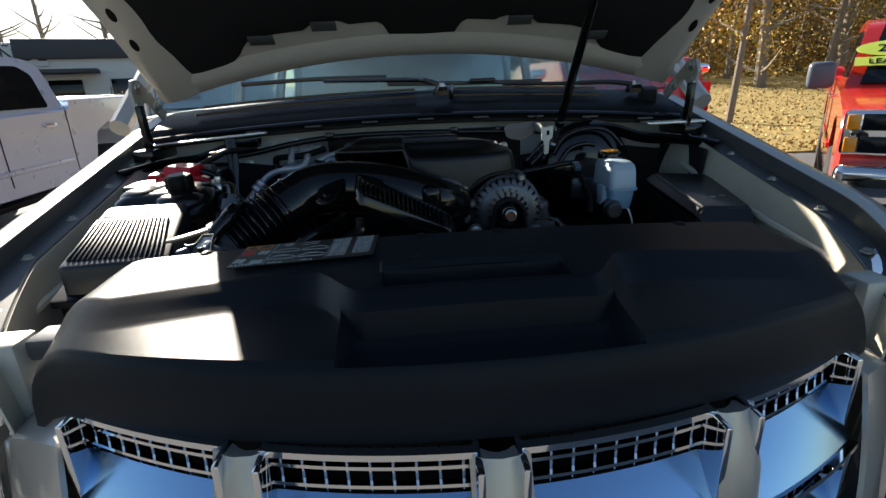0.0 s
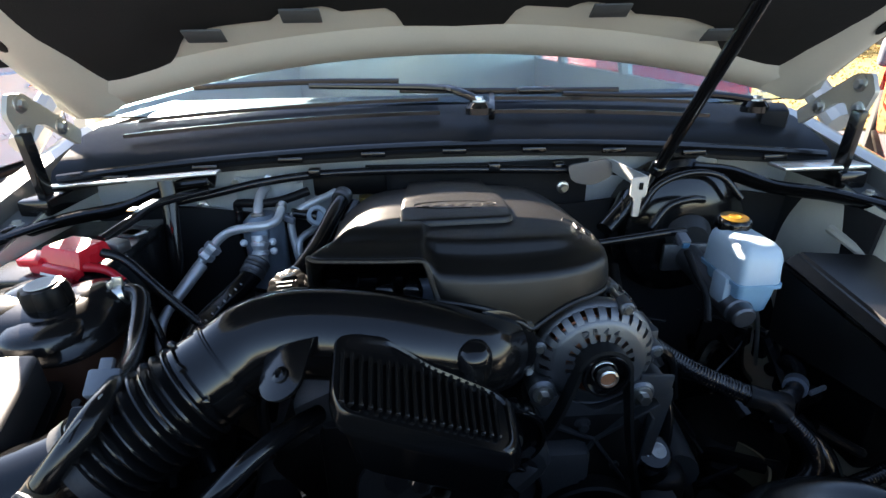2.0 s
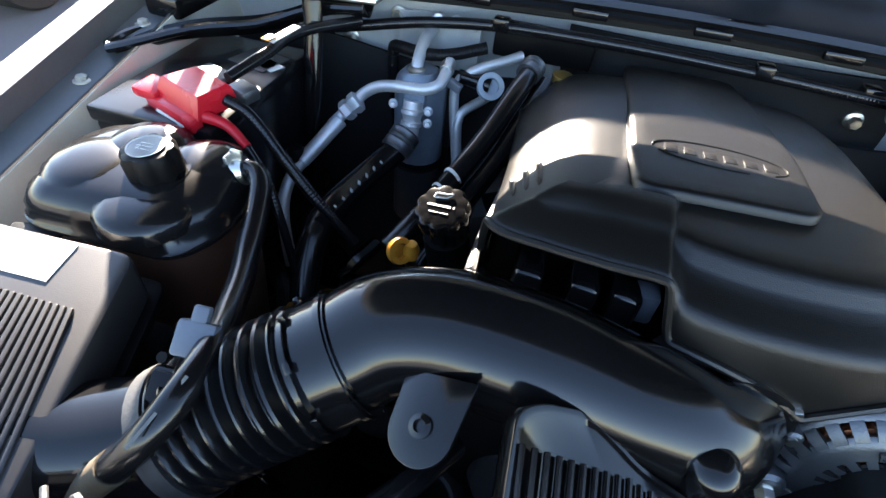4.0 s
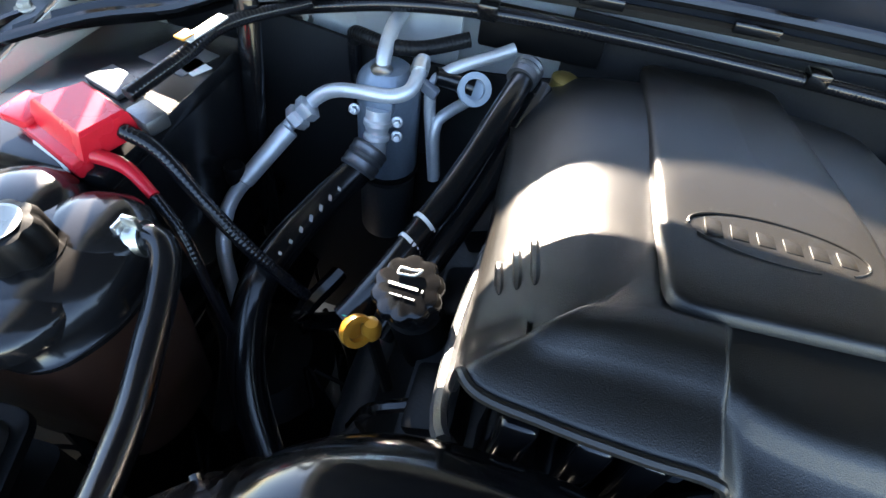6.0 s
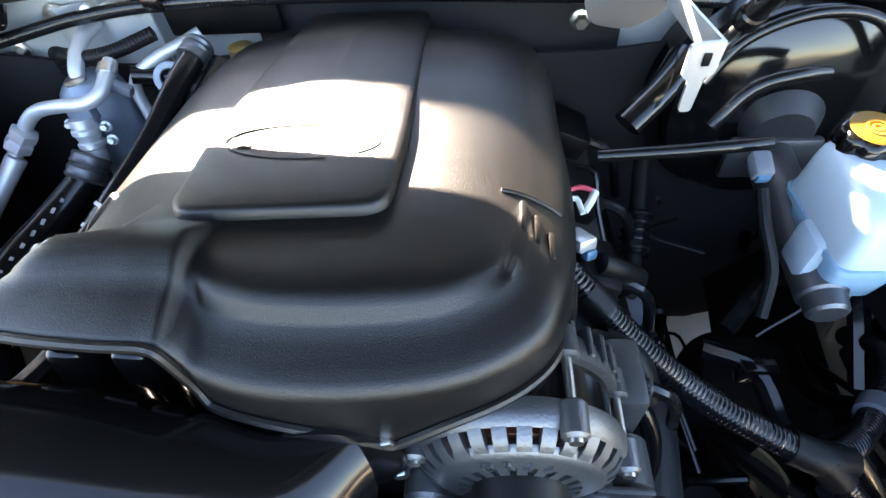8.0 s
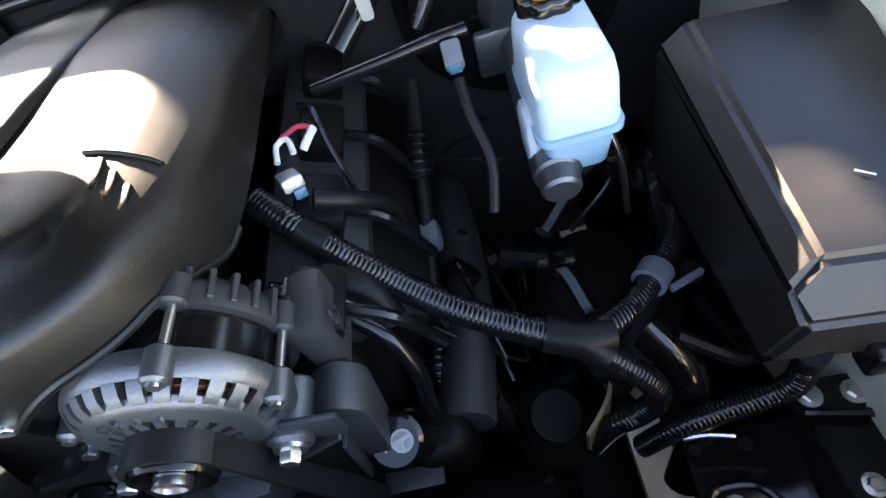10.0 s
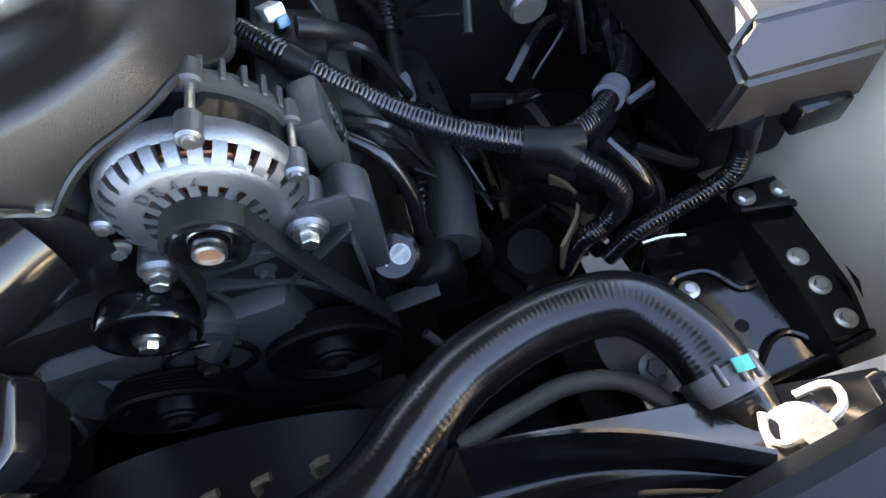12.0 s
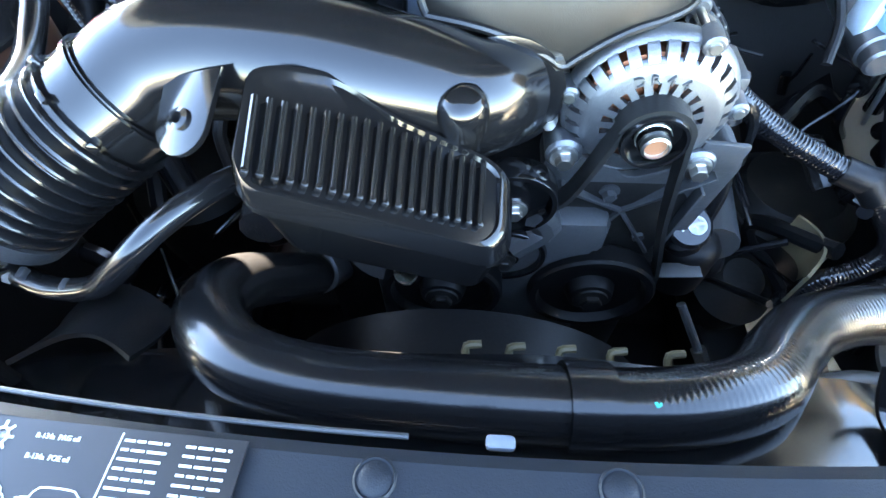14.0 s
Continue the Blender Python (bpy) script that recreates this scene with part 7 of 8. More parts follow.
part("hose_clamp", tube([(-0.203, 0.826, 1.175), (-0.209, 0.805, 1.169)], 0.0165, 24, 0.003, ribbed(0.007, 0.12)), M_ALU, hh, "bright crimp clamp")
part("brass_fitting", lathe([(0.012, 0), (0.014, 0.006), (0.014, 0.016), (0, 0.018)], Matrix.Translation((-0.165, 0.835, 1.150)), 16), material("brass", (0.45, 0.34, 0.12), 0.35, metal=0.9), hh)
for y, z, x in ((0.640, 1.107, -0.259), (0.620, 1.098, -0.267)):
    part("hose_stripe", tube([(x, y, z), (x - 0.002, y - 0.003, z - 0.001)], 0.0130, 16, 0.002), M_STICK, hh)
part("green_tip", box((-0.303, 0.548, 1.068), (0.006, 0.006, 0.008), 0.001), M_GREENP, hh)

# ---- oil cap and dipstick ----
oc = thing("oil_filler_cap", (-0.248, 0.550, 1.10), "black scalloped oil filler cap with white print", "cap")
om = Matrix.Translation((-0.247, 0.549, 1.122)) @ pose(0, 0, 0, 18, -10, 0)
ob_ = scallop([(0.022, -0.03), (0.022, 0.0), (0.0275, 0.002), (0.0285, 0.013), (0.026, 0.0175), (0.022, 0.0185), (0, 0.0190)], om, 10, 0.10)
part("cap_body", ob_, M_SMOOTH, oc)
part("cap_print", bars([(-0.014, 0.014, 0.0)], 0.0055, om @ Matrix.Translation((0, 0, 0.0191)) @ pose(0, 0, 0, 0, 0, -8), seed=2), M_WHITE, oc)
part("cap_print", bars([(-0.010, 0.010, -0.008)], 0.003, om @ Matrix.Translation((0, 0, 0.0191)) @ pose(0, 0, 0, 0, 0, -8), seed=5), M_WHITE, oc)
can = tube([om @ Vector(p) for p in ((-0.008, 0.009, 0.0205), (0.005, 0.009, 0.0205), (0.010, 0.014, 0.0205), (0.004, 0.013, 0.0205), (-0.007, 0.014, 0.0205), (-0.008, 0.009, 0.0205))], 0.0009, 5, 0.003)
part("cap_symbol", can, M_WHITE, oc)
part("neck", cyl((-0.245, 0.555, 1.098), (-0.235, 0.585, 0.99), 0.024, 0.026, 24), M_BLACK, oc)
ds = thing("oil_dipstick", (-0.285, 0.53, 1.0), "yellow ring-handled oil dipstick", "dipstick")
dm = Matrix.Translation((-0.286, 0.530, 1.080)) @ pose(0, 0, 0, 40, 50, 10)
part("ring_handle", lathe([(0.0085, -0.004), (0.0138, -0.004), (0.0148, 0.0), (0.0138, 0.004), (0.0085, 0.004), (0.0075, 0.0), (0.0085, -0.004)], dm, 32), M_YELLOW, ds)
part("handle_knob", lathe([(0.0, -0.012), (0.008, -0.010), (0.009, 0.0), (0.006, 0.008), (0, 0.010)], Matrix.Translation((-0.276, 0.538, 1.078)), 20), M_YELLOW, ds)
part("tube_pipe", tube([(-0.278, 0.538, 1.072), (-0.27, 0.545, 1.0), (-0.25, 0.55, 0.85)], 0.006, 10), M_DARK, ds)

# ---- firewall looms and fittings ----
fl = thing("firewall_loom", (0, 0.85, 1.18), "long black corrugated loom along the firewall", "cable")
part("loom", loom([(-0.52, 0.835, 1.165), (-0.45, 0.862, 1.172), (-0.36, 0.872, 1.188), (-0.25, 0.872, 1.200), (-0.10, 0.870, 1.203), (0.06, 0.868, 1.200), (0.20, 0.862, 1.196), (0.30, 0.856, 1.192), (0.42, 0.862, 1.175), (0.50, 0.875, 1.14)], 0.0080), M_LOOM, fl)
for x, z in ((-0.26, 1.200), (0.075, 1.200), (0.20, 1.196)):
    part("loom_clip", box((x, 0.868, z + 0.004), (0.022, 0.020, 0.018), 0.003), M_SMOOTH, fl)
part("loom_tail", loom([(-0.409, 0.862, 1.140), (-0.406, 0.858, 1.152), (-0.384, 0.845, 1.157), (-0.355, 0.836, 1.158), (-0.319, 0.840, 1.162), (-0.274, 0.860, 1.172)], 0.0085), M_TAPE, fl)
part("loom_tail", loom([(-0.409, 0.862, 1.143), (-0.409, 0.864, 1.10), (-0.40, 0.862, 1.02)], 0.0085), M_LOOM, fl)
part("backing_strip", box((-0.20, 0.893, 1.178), (0.14, 0.012, 0.05), 0.004), M_BLACK, fl)
for x, z in ((-0.490, 1.135), (-0.415, 1.18), (-0.48, 1.09), (-0.17, 1.175), (0.22, 1.15)):
    q = part("stud", bolt((x, 0.905, z), (0, -1, 0), 0.008, 0.016), M_STEEL, fl)
part("heat_shield", sheet(lambda u, v: (-0.42 + 0.13 * u, 0.905 - 0.006 * math.sin(u * 14), 1.19 - 0.10 * v), 16, 4, 0.003), M_WALL, fl, "grey pressed panel")
for x in (-0.352, -0.328, -0.30):
    part("valve_stub", cyl((x, 0.895, 1.187), (x + 0.003, 0.872, 1.195), 0.009, 0.008, 14, None, 0.002), M_PIPE, fl)

# bracket beside the strut foot
zb = thing("lifting_bracket", (0.27, 0.8, 1.15), "pale zinc-coated bracket at the firewall", "bracket")
zm = Matrix(((1, 0, 0, 0), (0, 0, -1, 0), (0, 1, 0, 0), (0, 0, 0, 1)))
part("plate", plate(rounded([(0.205, 1.212), (0.285, 1.222), (0.292, 1.19), (0.255, 1.172), (0.215, 1.180)], 0.012), -0.835, -0.831, zm), M_ALU, zb)
part("arm", plate(rounded([(0.280, 1.214), (0.309, 1.217), (0.307, 1.186), (0.300, 1.183), (0.298, 1.148), (0.287, 1.148), (0.287, 1.180), (0.280, 1.184)], 0.004), -0.724, -0.720, zm), M_BRKT, zb)
part("web", loft([[Vector((0.285, 0.835, 1.220)), Vector((0.306, 0.721, 1.216)), Vector((0.305, 0.721, 1.190)), Vector((0.288, 0.835, 1.198))], [Vector((0.288, 0.835, 1.220)), Vector((0.309, 0.721, 1.216)), Vector((0.308, 0.721, 1.190)), Vector((0.291, 0.835, 1.198))]]), M_BRKT, zb)
part("slot", box((0.296, 0.7188, 1.201), (0.007, 0.002, 0.012), 0.003), M_BLACK, zb)
part("grey_duct", tube([(0.25, 0.74, 1.12), (0.285, 0.765, 1.145), (0.31, 0.80, 1.16)], 0.016, 16, flat=0.8), M_SMOOTH, zb)

# ---- brake servo, master cylinder and fluid reservoir ----
bs = thing("brake_servo", (0.45, 0.86, 0.95), "round black brake servo drum on the firewall", "brake servo")
sm = Matrix.Translation((0.435, 0.90, 1.075)) @ rotm((0.03, -1, 0.05))
part("drum", lathe([(0.125, 0), (0.132, 0.01), (0.130, 0.045), (0.135, 0.048), (0.135, 0.056), (0.122, 0.064), (0.118, 0.085), (0.085, 0.100), (0.05, 0.105), (0, 0.106)], sm, 56), M_SMOOTH, bs)
part("rod_boot", cyl((0.433, 0.80, 1.078), (0.431, 0.775, 1.075), 0.045, 0.035, 24, None, 0.004), M_ALUD, bs)
mc = thing("master_cylinder", (0.42, 0.66, 1.0), "cast aluminium brake master cylinder", "master cylinder")
part("cylinder", cyl((0.429, 0.79, 1.048), (0.420, 0.590, 1.030), 0.024, 0.022, 28, None, 0.004), M_ALU, mc)
part("end_plug", cyl((0.4205, 0.597, 1.031), (0.4195, 0.574, 1.028), 0.0195, 0.018, 28, None, 0.003), M_ALU, mc)
part("flange", box((0.429, 0.775, 1.045), (0.10, 0.012, 0.055), 0.010), M_ALU, mc)
part("brake_line", tube([(0.440, 0.66, 1.035), (0.47, 0.655, 1.03), (0.49, 0.64, 0.99), (0.50, 0.63, 0.9)], 0.0035, 8), M_STEEL, mc)
fr_ = thing("brake_fluid_reservoir", (0.42, 0.64, 1.06), "milky white brake fluid reservoir with amber-printed cap", "reservoir")
def rr(w, l, y, z, r=0.014, dx=0.0):
    w, l, z = w * 0.72, l * 0.85, z - 0.020
    return [Vector((0.441 + dx + p.x, y + p.y, z)) for p in rounded([(-w, -l), (w, -l), (w, l), (-w, l)], r, 5)]
part("upper_half", loft([rr(0.046, 0.066, 0.642, 1.098), rr(0.047, 0.067, 0.642, 1.103), rr(0.046, 0.066, 0.642, 1.108), rr(0.0445, 0.064, 0.642, 1.138), rr(0.042, 0.060, 0.644, 1.150), rr(0.036, 0.052, 0.648, 1.157), rr(0.02, 0.03, 0.66, 1.160)]), M_RESV, fr_, sharp=60)
part("lower_half", loft([rr(0.034, 0.045, 0.636, 1.046), rr(0.037, 0.049, 0.636, 1.050), rr(0.041, 0.056, 0.638, 1.075), rr(0.043, 0.060, 0.640, 1.092), rr(0.050, 0.070, 0.642, 1.093), rr(0.050, 0.070, 0.642, 1.099)]), M_RESVLOW, fr_, sharp=60)
part("side_lobe", box((0.407, 0.628, 1.056), (0.016, 0.040, 0.052), 0.007), M_RESV, fr_)
part("neck", cyl((0.440, 0.682, 1.122), (0.441, 0.683, 1.140), 0.021, 0.020, 28), M_RESV, fr_)
cm = Matrix.Translation((0.441, 0.683, 1.134)) @ pose(0, 0, 0, 6, 0, 0) @ Matrix.Scale(0.86, 4)
cb2 = scallop([(0.029, 0), (0.032, 0.003), (0.032, 0.018), (0.029, 0.023), (0.026, 0.0248), (0, 0.025)], cm, 8, 0.10)
cpp = part("cap", cb2, M_SMOOTH, fr_, "black cap with amber print")
part("cap_disc", lathe([(0.025, 0.0250), (0.024, 0.0256), (0, 0.0257)], cm, 28), M_GOLD, cpp)
part("cap_ring", lathe([(0.011, 0.0257), (0.011, 0.0266), (0.0085, 0.0266), (0.0085, 0.0257)], cm, 24), M_YELLOW, cpp)
part("cap_ring", lathe([(0.0055, 0.0257), (0.0055, 0.0266), (0.0035, 0.0266), (0.0035, 0.0257)], cm, 20), M_YELLOW, cpp)
part("vacuum_hose", tube([(0.372, 0.700, 1.126), (0.34, 0.695, 1.127), (0.29, 0.700, 1.118), (0.22, 0.71, 1.105)], 0.0065, 14), M_RUBBER, fr_)
wv = thing("vacuum_sensor", (0.345, 0.68, 1.08), "small grey sensor plug on the vacuum line", "sensor")
part("sensor_body", box((0.356, 0.673, 1.122), (0.017, 0.024, 0.015), 0.003, pose(0, 0, 0, 20, 0, 0)), M_GREYPL, wv)
part("sensor_tip", box((0.356, 0.663, 1.117), (0.012, 0.008, 0.010), 0.002, pose(0, 0, 0, 20, 0, 0)), M_BLUEPL, wv)
part("sensor_lead", tube([(0.356, 0.655, 1.110), (0.358, 0.63, 1.09), (0.366, 0.60, 1.06), (0.358, 0.57, 1.03)], 0.0055, 10), M_TAPE, wv)
br = thing("brake_hose", (0.42, 0.8, 1.1), "black curved vacuum hoses over the brake servo", "hose")
part("hose_body", tube([(0.33, 0.78, 1.14), (0.36, 0.79, 1.18), (0.42, 0.80, 1.198), (0.48, 0.80, 1.190), (0.52, 0.79, 1.15)], 0.006, 12), M_RUBBER, br)
part("hose_body", tube([(0.33, 0.735, 1.12), (0.36, 0.745, 1.155), (0.40, 0.75, 1.165), (0.43, 0.76, 1.16)], 0.007, 12), M_RUBBER, br)
part("round_boot", lathe([(0.0, 0), (0.024, 0.0), (0.026, 0.006), (0.024, 0.014), (0, 0.016)], Matrix.Translation((0.475, 0.862, 1.195)) @ rotm((0, -1, 0.15)), 28), M_RUBBER, br)

# ---- fuse box cover ----
fb = thing("fuse_box", (0.63, 0.55, 0.85), "large black fuse box cover beside the inner apron", "fuse box")
V_ = dict(A=(0.520, 0.412, 0.975), B=(0.536, 0.410, 1.030), K=(0.528, 0.430, 1.044), L=(0.547, 0.438, 1.064), D=(0.528, 0.668, 1.078), E=(0.551, 0.668, 1.097),
          T=(0.652, 0.430, 1.060), C=(0.645, 0.402, 1.030), G=(0.638, 0.394, 0.985), R=(0.688, 0.660, 1.088), I=(0.535, 0.665, 0.93), H=(0.676, 0.660, 0.90))
fbm = bmesh.new()
vv = {k: fbm.verts.new(v) for k, v in V_.items()}
for q in ("LERT", "KDEL", "BKLTC", "ABCG", "ABKDI", "GCTRH", "AGHI", "DERHI"):
    fbm.faces.new([vv[k] for k in q])
bmesh.ops.bevel(fbm, geom=fbm.edges[:], offset=0.005, segments=2, affect='EDGES')
part("cover", fbm, material("weathered_black_plastic", (0.009, 0.0082, 0.0078), 0.38, bump=0.2, scale=700, dust=0.05), fb, sharp=18)
part("base", box((0.605, 0.55, 0.90), (0.11, 0.19, 0.13), 0.008), M_BLACK, fb)
part("cover_scratch", box((0.600, 0.49, 1.0715), (0.012, 0.0012, 0.0006), 0, pose(0, 0, 0, 8, 0, -40)), M_STICK, fb)
part("cover_scratch", box((0.625, 0.495, 1.0715), (0.012, 0.0012, 0.0006), 0, pose(0, 0, 0, 8, 0, -40)), M_STICK, fb)
part("cover_catch", box((0.605, 0.40, 0.980), (0.045, 0.02, 0.03), 0.004), M_SMOOTH, fb)

# ---- empty second battery tray ----
tr = thing("battery_tray", (0.60, 0.33, 0.76), "empty black steel battery tray with bolts", "battery tray")
TM = Matrix.Translation((0.0, 0.0, 0.800))
part("plate", plate(rounded([(0.484, 0.414), (0.602, 0.410), (0.672, 0.396), (0.655, 0.246), (0.505, 0.228), (0.478, 0.310)], 0.010), -0.004, 0.0, TM, 0.001), M_SMOOTH, tr)
def tray_line(name, pts, r, mat=M_SMOOTH, label=""):
    part(name, tube([Vector(p) for p in pts], r, 8, 0.008), mat, tr, label)
tray_line("rim", [(0.602, 0.412, 0.804), (0.670, 0.398, 0.806)], 0.005)
tray_line("rim", [(0.668, 0.398, 0.806), (0.664, 0.32, 0.810), (0.655, 0.248, 0.806)], 0.006)
tray_line("rim", [(0.655, 0.248, 0.804), (0.58, 0.236, 0.805), (0.507, 0.228, 0.804)], 0.004)
tray_line("rim_rod", [(0.484, 0.408, 0.812), (0.508, 0.406, 0.815), (0.530, 0.401, 0.813)], 0.003, M_STEEL, "bright folded edge")
tray_line("pressed_rib", [(0.488, 0.352, 0.801), (0.500, 0.361, 0.802), (0.535, 0.357, 0.802), (0.556, 0.328, 0.802), (0.574, 0.328, 0.801)], 0.0045)
tray_line("pressed_rib", [(0.484, 0.340, 0.801), (0.503, 0.328, 0.802), (0.503, 0.296, 0.802), (0.487, 0.286, 0.801)], 0.0045)
tray_line("pressed_rib", [(0.527, 0.243, 0.801), (0.555, 0.268, 0.802), (0.577, 0.270, 0.802), (0.597, 0.251, 0.802), (0.622, 0.248, 0.801)], 0.0045)
for x, y in ((0.509, 0.343), (0.528, 0.256), (0.628, 0.342), (0.630, 0.306), (0.632, 0.267)):
    part("tray_bolt", bolt((x, y, 0.800), (0, 0, 1), 0.0070, 0.006), M_STEEL, tr)
for x, y, r_ in ((0.493, 0.398, 0.006), (0.540, 0.395, 0.007), (0.538, 0.290, 0.007)):
    part("tray_hole", lathe([(r_, 0.0002), (r_, 0.0010), (0, 0.0010)], TM @ Matrix.Translation((x, y, 0)), 16), M_BLACK, tr)
part("bracket", plate(rounded([(0.592, 0.410), (0.655, 0.402), (0.668, 0.440), (0.600, 0.442)], 0.008), 0.002, 0.006, TM), M_SMOOTH, tr)
for x, y in ((0.614, 0.426), (0.654, 0.422)):
    part("tray_bolt", bolt((x, y, 0.806), (0, 0, 1), 0.0078, 0.006), M_STEEL, tr)
part("leg", box((0.575, 0.33, 0.69), (0.06, 0.10, 0.21), 0.008), M_DARK, tr)
for k, (x0, x1, y0) in enumerate(((0.575, 0.590, 0.312), (0.570, 0.595, 0.288))):
    part("stamped_print", bars([(x0, x1, y0)], 0.004, TM @ Matrix.Translation((0, 0, 0.0004)), seed=30 + k), M_GREY, tr)
tb = thing("lower_bracket", (0.48, 0.2, 0.8), "sunlit painted side panel by the lamp", "panel")
part("panel", sheet(lambda u, v: (0.49 + 0.16 * u, 0.185 + 0.03 * v + 0.005 * u, 0.865 - 0.01 * v), 8, 4, 0.004), M_INNER, tb)
part("strap_loop", tube([(0.435, 0.192, 1.000), (0.431, 0.180, 1.000), (0.437, 0.172, 1.000), (0.465, 0.177, 1.000), (0.480, 0.184, 1.000), (0.482, 0.194, 1.000), (0.476, 0.198, 0.998), (0.462, 0.197, 0.990)], 0.0028, 8, 0.004), M_ALU, tb, "bent steel wire loop")
part("stud", bolt((0.479, 0.186, 0.940), (0, -0.15, 1), 0.013, 0.018), M_ALU, tb)
part("oval_plate", plate([Vector((0.030 * math.cos(a), 0.045 * math.sin(a))) for a in [6.283 * i / 24 for i in range(24)]], 0, 0.004, Matrix.Translation((0.405, 0.275, 0.90)) @ pose(0, 0, 0, 20, 0, 25)), M_GREY, tb)
part("plate_nut", bolt((0.412, 0.255, 0.905), (0, -0.3, 1), 0.009, 0.010), M_ALU, tb)

# ---- main harness on the driver side ----
hn = thing("wiring_harness", (0.4, 0.5, 0.9), "thick black corrugated wiring harness with T junction", "cable")
part("main_loom", loom([(0.160, 0.600, 1.090), (0.190, 0.574, 1.074), (0.224, 0.552, 1.045), (0.265, 0.528, 1.015), (0.310, 0.503, 0.992), (0.360, 0.482, 0.973), (0.402, 0.468, 0.960)], 0.0135), M_LOOM, hn)
part("branch_loom", loom([(0.400, 0.468, 0.962), (0.430, 0.478, 0.955), (0.462, 0.500, 0.945), (0.490, 0.528, 0.938), (0.518, 0.560, 0.935), (0.535, 0.60, 0.925), (0.54, 0.64, 0.88)], 0.0125), M_LOOM, hn)
part("branch_loom", loom([(0.400, 0.468, 0.962), (0.430, 0.452, 0.935), (0.455, 0.440, 0.905), (0.465, 0.435, 0.870), (0.448, 0.432, 0.84), (0.42, 0.43, 0.82), (0.40, 0.43, 0.76)], 0.0125), M_LOOM, hn)
part("tape_wrap", tube([(0.375, 0.477, 0.967), (0.402, 0.468, 0.961), (0.428, 0.470, 0.953)], 0.0160, 16, 0.006), M_TAPE, hn, "taped T junction")
part("tape_wrap", tube([(0.402, 0.468, 0.962), (0.42, 0.456, 0.945)], 0.0155, 16, 0.006), M_TAPE, hn)
part("tape_wrap", tube([(0.194, 0.571, 1.071), (0.212, 0.560, 1.056)], 0.0142, 16, 0.006), M_TAPE, hn)
hc = part("harness_clip", tube([(0.478, 0.515, 0.942), (0.492, 0.530, 0.938)], 0.0165, 20, 0.004), M_GREYPL, hn, "pale grey harness clip")
part("clip_tail", box((0.512, 0.512, 0.938), (0.035, 0.006, 0.008), 0.002, pose(0, 0, 0, 0, 0, 20)), M_GREYPL, hc)
lo2 = thing("fuse_box_cable", (0.6, 0.45, 0.8), "black corrugated cable from fuse box to tray", "cable")
part("loom", loom([(0.553, 0.410, 0.985), (0.576, 0.424, 0.925), (0.571, 0.417, 0.890), (0.546, 0.416, 0.870), (0.513, 0.415, 0.855), (0.475, 0.412, 0.838), (0.445, 0.410, 0.80)], 0.0115), M_LOOM, lo2)
part("smooth_pipe", tube([(0.47, 0.50, 0.90), (0.50, 0.46, 0.86), (0.505, 0.42, 0.80), (0.48, 0.38, 0.74)], 0.018, 16), M_SMOOTH, lo2)
al = thing("alternator_cable", (0.2, 0.5, 1.0), "black battery cable at the back of the alternator", "cable")
part("loom", loom([(0.165, 0.520, 1.062), (0.195, 0.518, 1.040), (0.215, 0.508, 1.025)], 0.0105), M_LOOM, al)
part("white_band", tube([(0.212, 0.510, 1.027), (0.219, 0.506, 1.023)], 0.0120, 18, 0.003), M_STICK, al)
part("green_wire", tube([(0.219, 0.506, 1.025), (0.226, 0.500, 1.020)], 0.003, 8, 0.004), M_GREENP, al)
part("sheath", tube([(0.219, 0.506, 1.022), (0.245, 0.490, 1.00), (0.258, 0.470, 0.96), (0.255, 0.455, 0.92), (0.25, 0.45, 0.86)], 0.0085, 12), M_RUBBER, al)
part("sheath", tube([(0.205, 0.535, 1.045), (0.235, 0.525, 1.03), (0.25, 0.505, 1.00)], 0.015, 14), M_TAPE, al)
part("white_tag", box((0.192, 0.518, 1.060), (0.026, 0.016, 0.004), 0.001, pose(0, 0, 0, 10, 20, -12)), M_STICK, al, "white label tag")
part("yellow_tag", box((0.206, 0.516, 1.0565), (0.008, 0.014, 0.004), 0.001, pose(0, 0, 0, 10, 20, -12)), M_YSTICK, al)
part("ring_terminal", lathe([(0.010, 0), (0.010, 0.006), (0.006, 0.010), (0, 0.010)], Matrix.Translation((0.195, 0.500, 1.045)) @ rotm((0.3, -0.6, 0.5)), 16), M_STEEL, al)
wc2 = thing("wire_connector", (0.19, 0.61, 1.05), "pale grey wire connector beside the engine cover", "connector")
part("plug", box((0.192, 0.614, 1.088), (0.020, 0.028, 0.013), 0.003, pose(0, 0, 0, -18, 10, 28)), M_BRKT, wc2)
part("plug_tip", box((0.200, 0.602, 1.083), (0.012, 0.010, 0.010), 0.002, pose(0, 0, 0, -18, 10, 28)), M_BLUEPL, wc2)
part("wire", tube([(0.183, 0.632, 1.095), (0.183, 0.65, 1.10), (0.193, 0.655, 1.10), (0.198, 0.64, 1.095)], 0.0028, 8, 0.004), M_STICK, wc2)
part("wire", tube([(0.180, 0.672, 1.09), (0.20, 0.676, 1.095), (0.214, 0.672, 1.092)], 0.0025, 8, 0.004), M_PINK, wc2)
part("wire", tube([(0.214, 0.672, 1.092), (0.208, 0.66, 1.09), (0.202, 0.652, 1.086)], 0.004, 8, 0.004), M_STICK, wc2)
part("wire", tube([(0.20, 0.70, 1.10), (0.215, 0.69, 1.10), (0.22, 0.67, 1.07), (0.235, 0.63, 1.02)], 0.003, 8, 0.01), M_RUBBER, wc2)
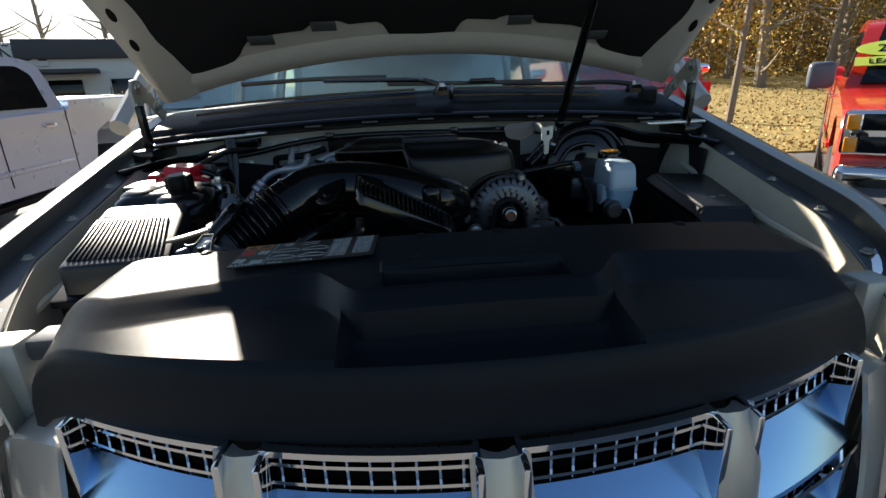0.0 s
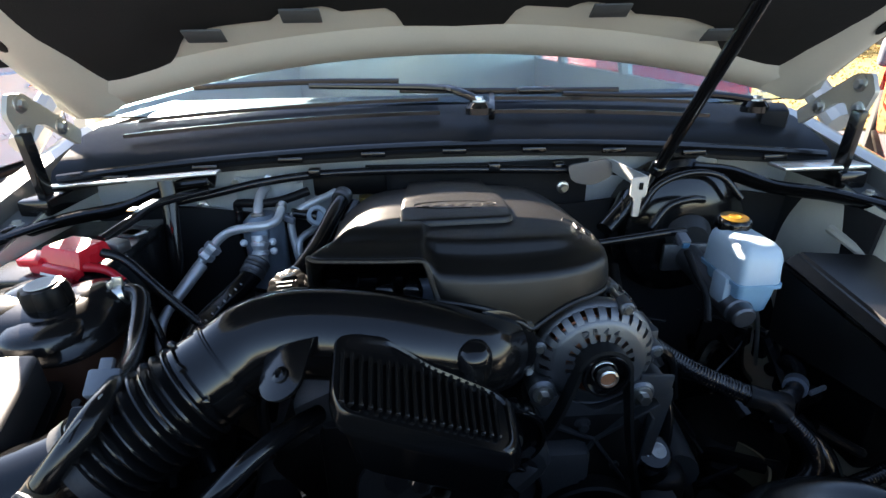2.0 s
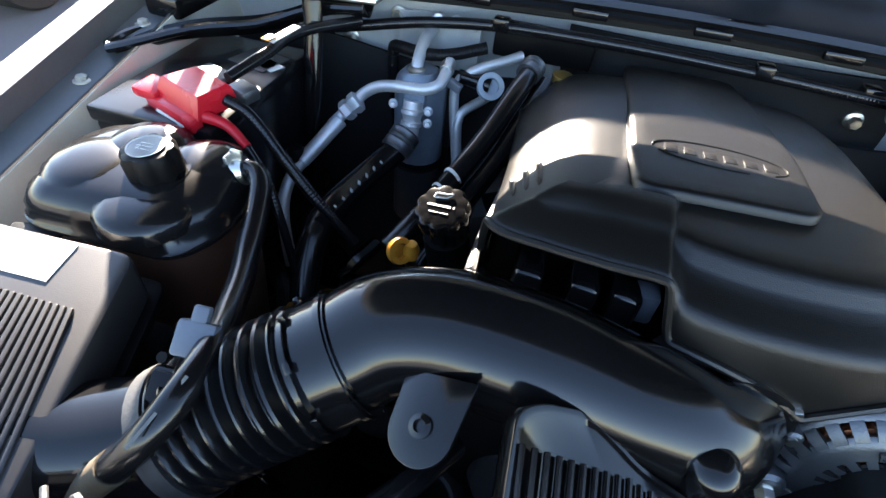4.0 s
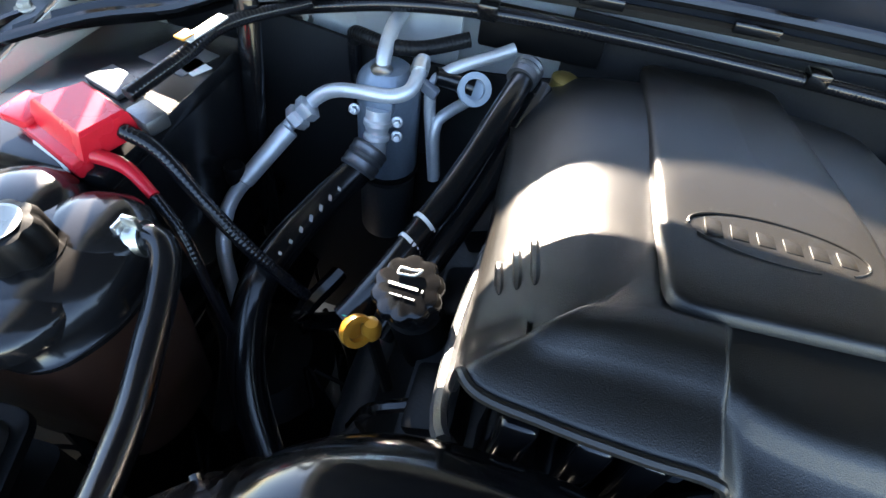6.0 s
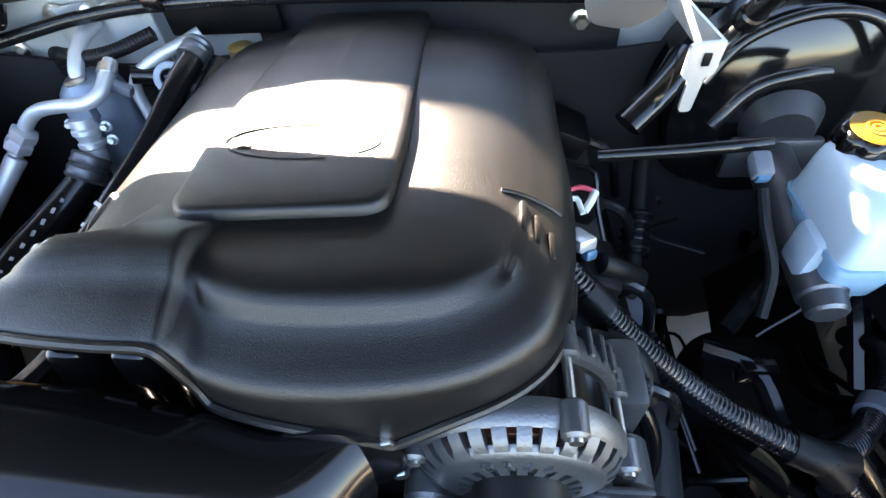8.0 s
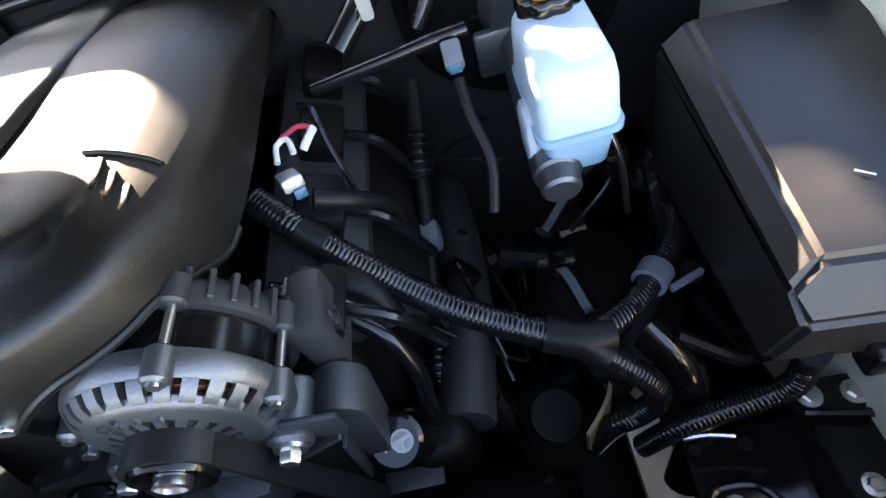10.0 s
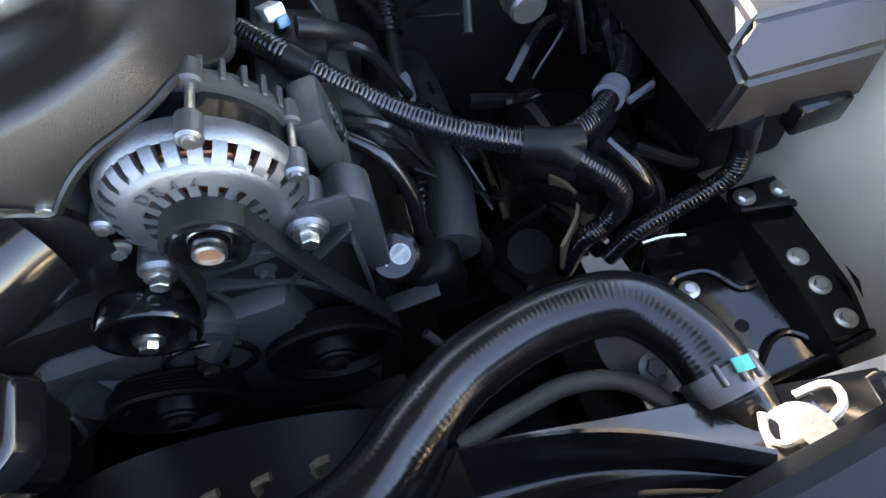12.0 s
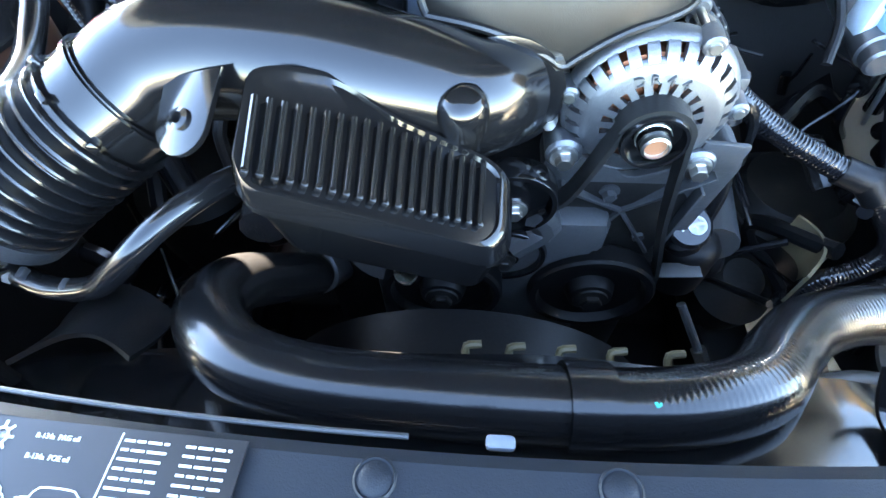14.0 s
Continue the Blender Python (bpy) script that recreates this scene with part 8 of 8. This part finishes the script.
part("lead", tube([(0.21, 0.595, 1.078), (0.235, 0.60, 1.06), (0.26, 0.62, 1.02), (0.25, 0.65, 0.95)], 0.010, 12), M_TAPE, wc2)

# steering shaft, power-steering reservoir, small pipes
ss = thing("steering_shaft", (0.28, 0.55, 0.8), "dark steering shaft with rubber gaiter", "shaft")
part("shaft", cyl((0.300, 0.80, 1.02), (0.245, 0.44, 0.80), 0.010, 0.010, 14), M_DARK, ss)
part("joint", box((0.277, 0.645, 0.925), (0.03, 0.03, 0.03), 0.006), M_GREYPL, ss)
part("gaiter", tube([(0.262, 0.548, 0.885), (0.252, 0.482, 0.845)], 0.014, 16, 0.002, ribbed(0.008, 0.3)), M_RUBBER, ss)
part("gaiter", tube([(0.292, 0.745, 0.99), (0.284, 0.70, 0.96)], 0.018, 16, 0.002, ribbed(0.010, 0.25)), M_RUBBER, ss)
ps = thing("power_steering_reservoir", (0.23, 0.44, 0.84), "black power-steering reservoir with printed cap", "reservoir")
part("body", lathe([(0.034, 0), (0.036, 0.01), (0.036, 0.07), (0.030, 0.08), (0.02, 0.085)], Matrix.Translation((0.248, 0.445, 0.80)), 28), M_BLACK, ps)
pcm = Matrix.Translation((0.222, 0.430, 0.918)) @ pose(0, 0, 0, 28, 4, 0)
part("cap", lathe([(0.026, -0.02), (0.027, 0.0), (0.026, 0.010), (0.022, 0.013), (0, 0.0135)], pcm, 32), M_SMOOTH, ps, "black cap with white wheel symbol")
part("cap_symbol", lathe([(0.0105, 0.0135), (0.0105, 0.0142), (0.0085, 0.0142), (0.0085, 0.0135)], pcm @ Matrix.Translation((0.007, 0, 0)), 24), M_WHITE, ps)
part("cap_symbol", box(pcm @ Vector((0.007, 0.001, 0.0138)), (0.016, 0.003, 0.0008), 0, pcm.to_3x3().to_4x4() @ pose(0, 0, 0, 0, 0, 20), box(pcm @ Vector((0.007, -0.004, 0.0138)), (0.003, 0.010, 0.0008), 0, pcm.to_3x3().to_4x4())), M_WHITE, ps)
part("cap_symbol", bars([(-0.008, 0.008, 0.0)], 0.005, pcm @ Matrix.Translation((-0.009, 0, 0.0136)) @ pose(0, 0, 0, 0, 0, 90), seed=14), M_WHITE, ps)
part("neck", cyl((0.224, 0.434, 0.90), (0.245, 0.445, 0.86), 0.020, 0.024, 20), M_BLACK, ps)
part("bracket", box((0.222, 0.405, 0.868), (0.06, 0.020, 0.003), 0.001, pose(0, 0, 0, 0, -4, 0)), M_ALUD, ps)
pl2 = thing("pressure_line", (0.25, 0.35, 0.8), "short steel pressure line below the alternator", "pipe")
part("line", cyl((0.225, 0.365, 0.86), (0.262, 0.325, 0.80), 0.005, 0.005, 10), M_ALUD, pl2)
part("nut", cyl((0.255, 0.333, 0.812), (0.266, 0.321, 0.793), 0.009, 0.008, 6), M_STEEL, pl2)
vl = thing("lower_wiring", (0.35, 0.55, 0.7), "tangle of dark wires and small connectors low in the bay", "wiring")
rnd = random.Random(77)
for k in range(60):
    side = 1 if k % 3 else -1
    p = Vector((side * rnd.uniform(0.24, 0.56), rnd.uniform(0.32, 0.86), rnd.uniform(0.66, 0.96)))
    q = p + Vector((rnd.uniform(-.1, .1), rnd.uniform(-.12, .12), rnd.uniform(-.1, .06)))
    r_ = q + Vector((rnd.uniform(-.1, .1), rnd.uniform(-.1, .1), rnd.uniform(-.1, .03)))
    drop = 0.16 if max(p.x, q.x, r_.x) > 0.42 and min(p.y, q.y, r_.y) < 0.44 else 0.0
    p, q, r_ = (w - Vector((0, 0, drop)) for w in (p, q, r_))
    part("wire", tube([p, q, r_], rnd.choice((0.003, 0.005, 0.008, 0.012)), 8, 0.012), M_TAPE if k % 2 else M_LOOM, vl)
    if k % 4 == 0:
        part("connector", box(q, (rnd.uniform(.02, .05), rnd.uniform(.015, .03), rnd.uniform(.015, .03)), 0.003, pose(0, 0, 0, rnd.uniform(0, 90), rnd.uniform(0, 90), 0)), M_SMOOTH, vl)
sb = thing("dark_underside", (0.4, 0.55, 0.6), "dark inner splash shields and suspension low in the bay", "shield")
for s in (-1, 1):
    part("side_shield", sheet(lambda u, v: (s * (0.50 + 0.10 * v), 0.15 + 0.72 * u, 0.66 + 0.04 * math.sin(u * 7) + 0.12 * v), 14, 5, 0.005), M_BLACK, sb)
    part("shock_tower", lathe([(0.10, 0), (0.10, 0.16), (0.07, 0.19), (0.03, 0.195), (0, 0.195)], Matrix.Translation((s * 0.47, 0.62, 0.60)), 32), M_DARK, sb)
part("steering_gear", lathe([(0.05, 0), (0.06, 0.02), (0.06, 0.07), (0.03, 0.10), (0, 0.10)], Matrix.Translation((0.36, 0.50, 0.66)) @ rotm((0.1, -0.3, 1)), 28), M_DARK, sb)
part("heat_plate", sheet(lambda u, v: (0.395 + 0.04 * math.sin(2.6 * u), 0.42 + 0.10 * u, 0.78 + 0.06 * v), 10, 4, 0.004), material("pale_gold_shield", (0.20, 0.165, 0.10), 0.45, metal=0.5), sb)
part("under_tray", sheet(lambda u, v: (0.17 + 0.16 * u, 0.49 + 0.18 * v, 0.30 + 0.02 * math.sin(3 * u)), 6, 6, 0.008), M_BLACK, sb)
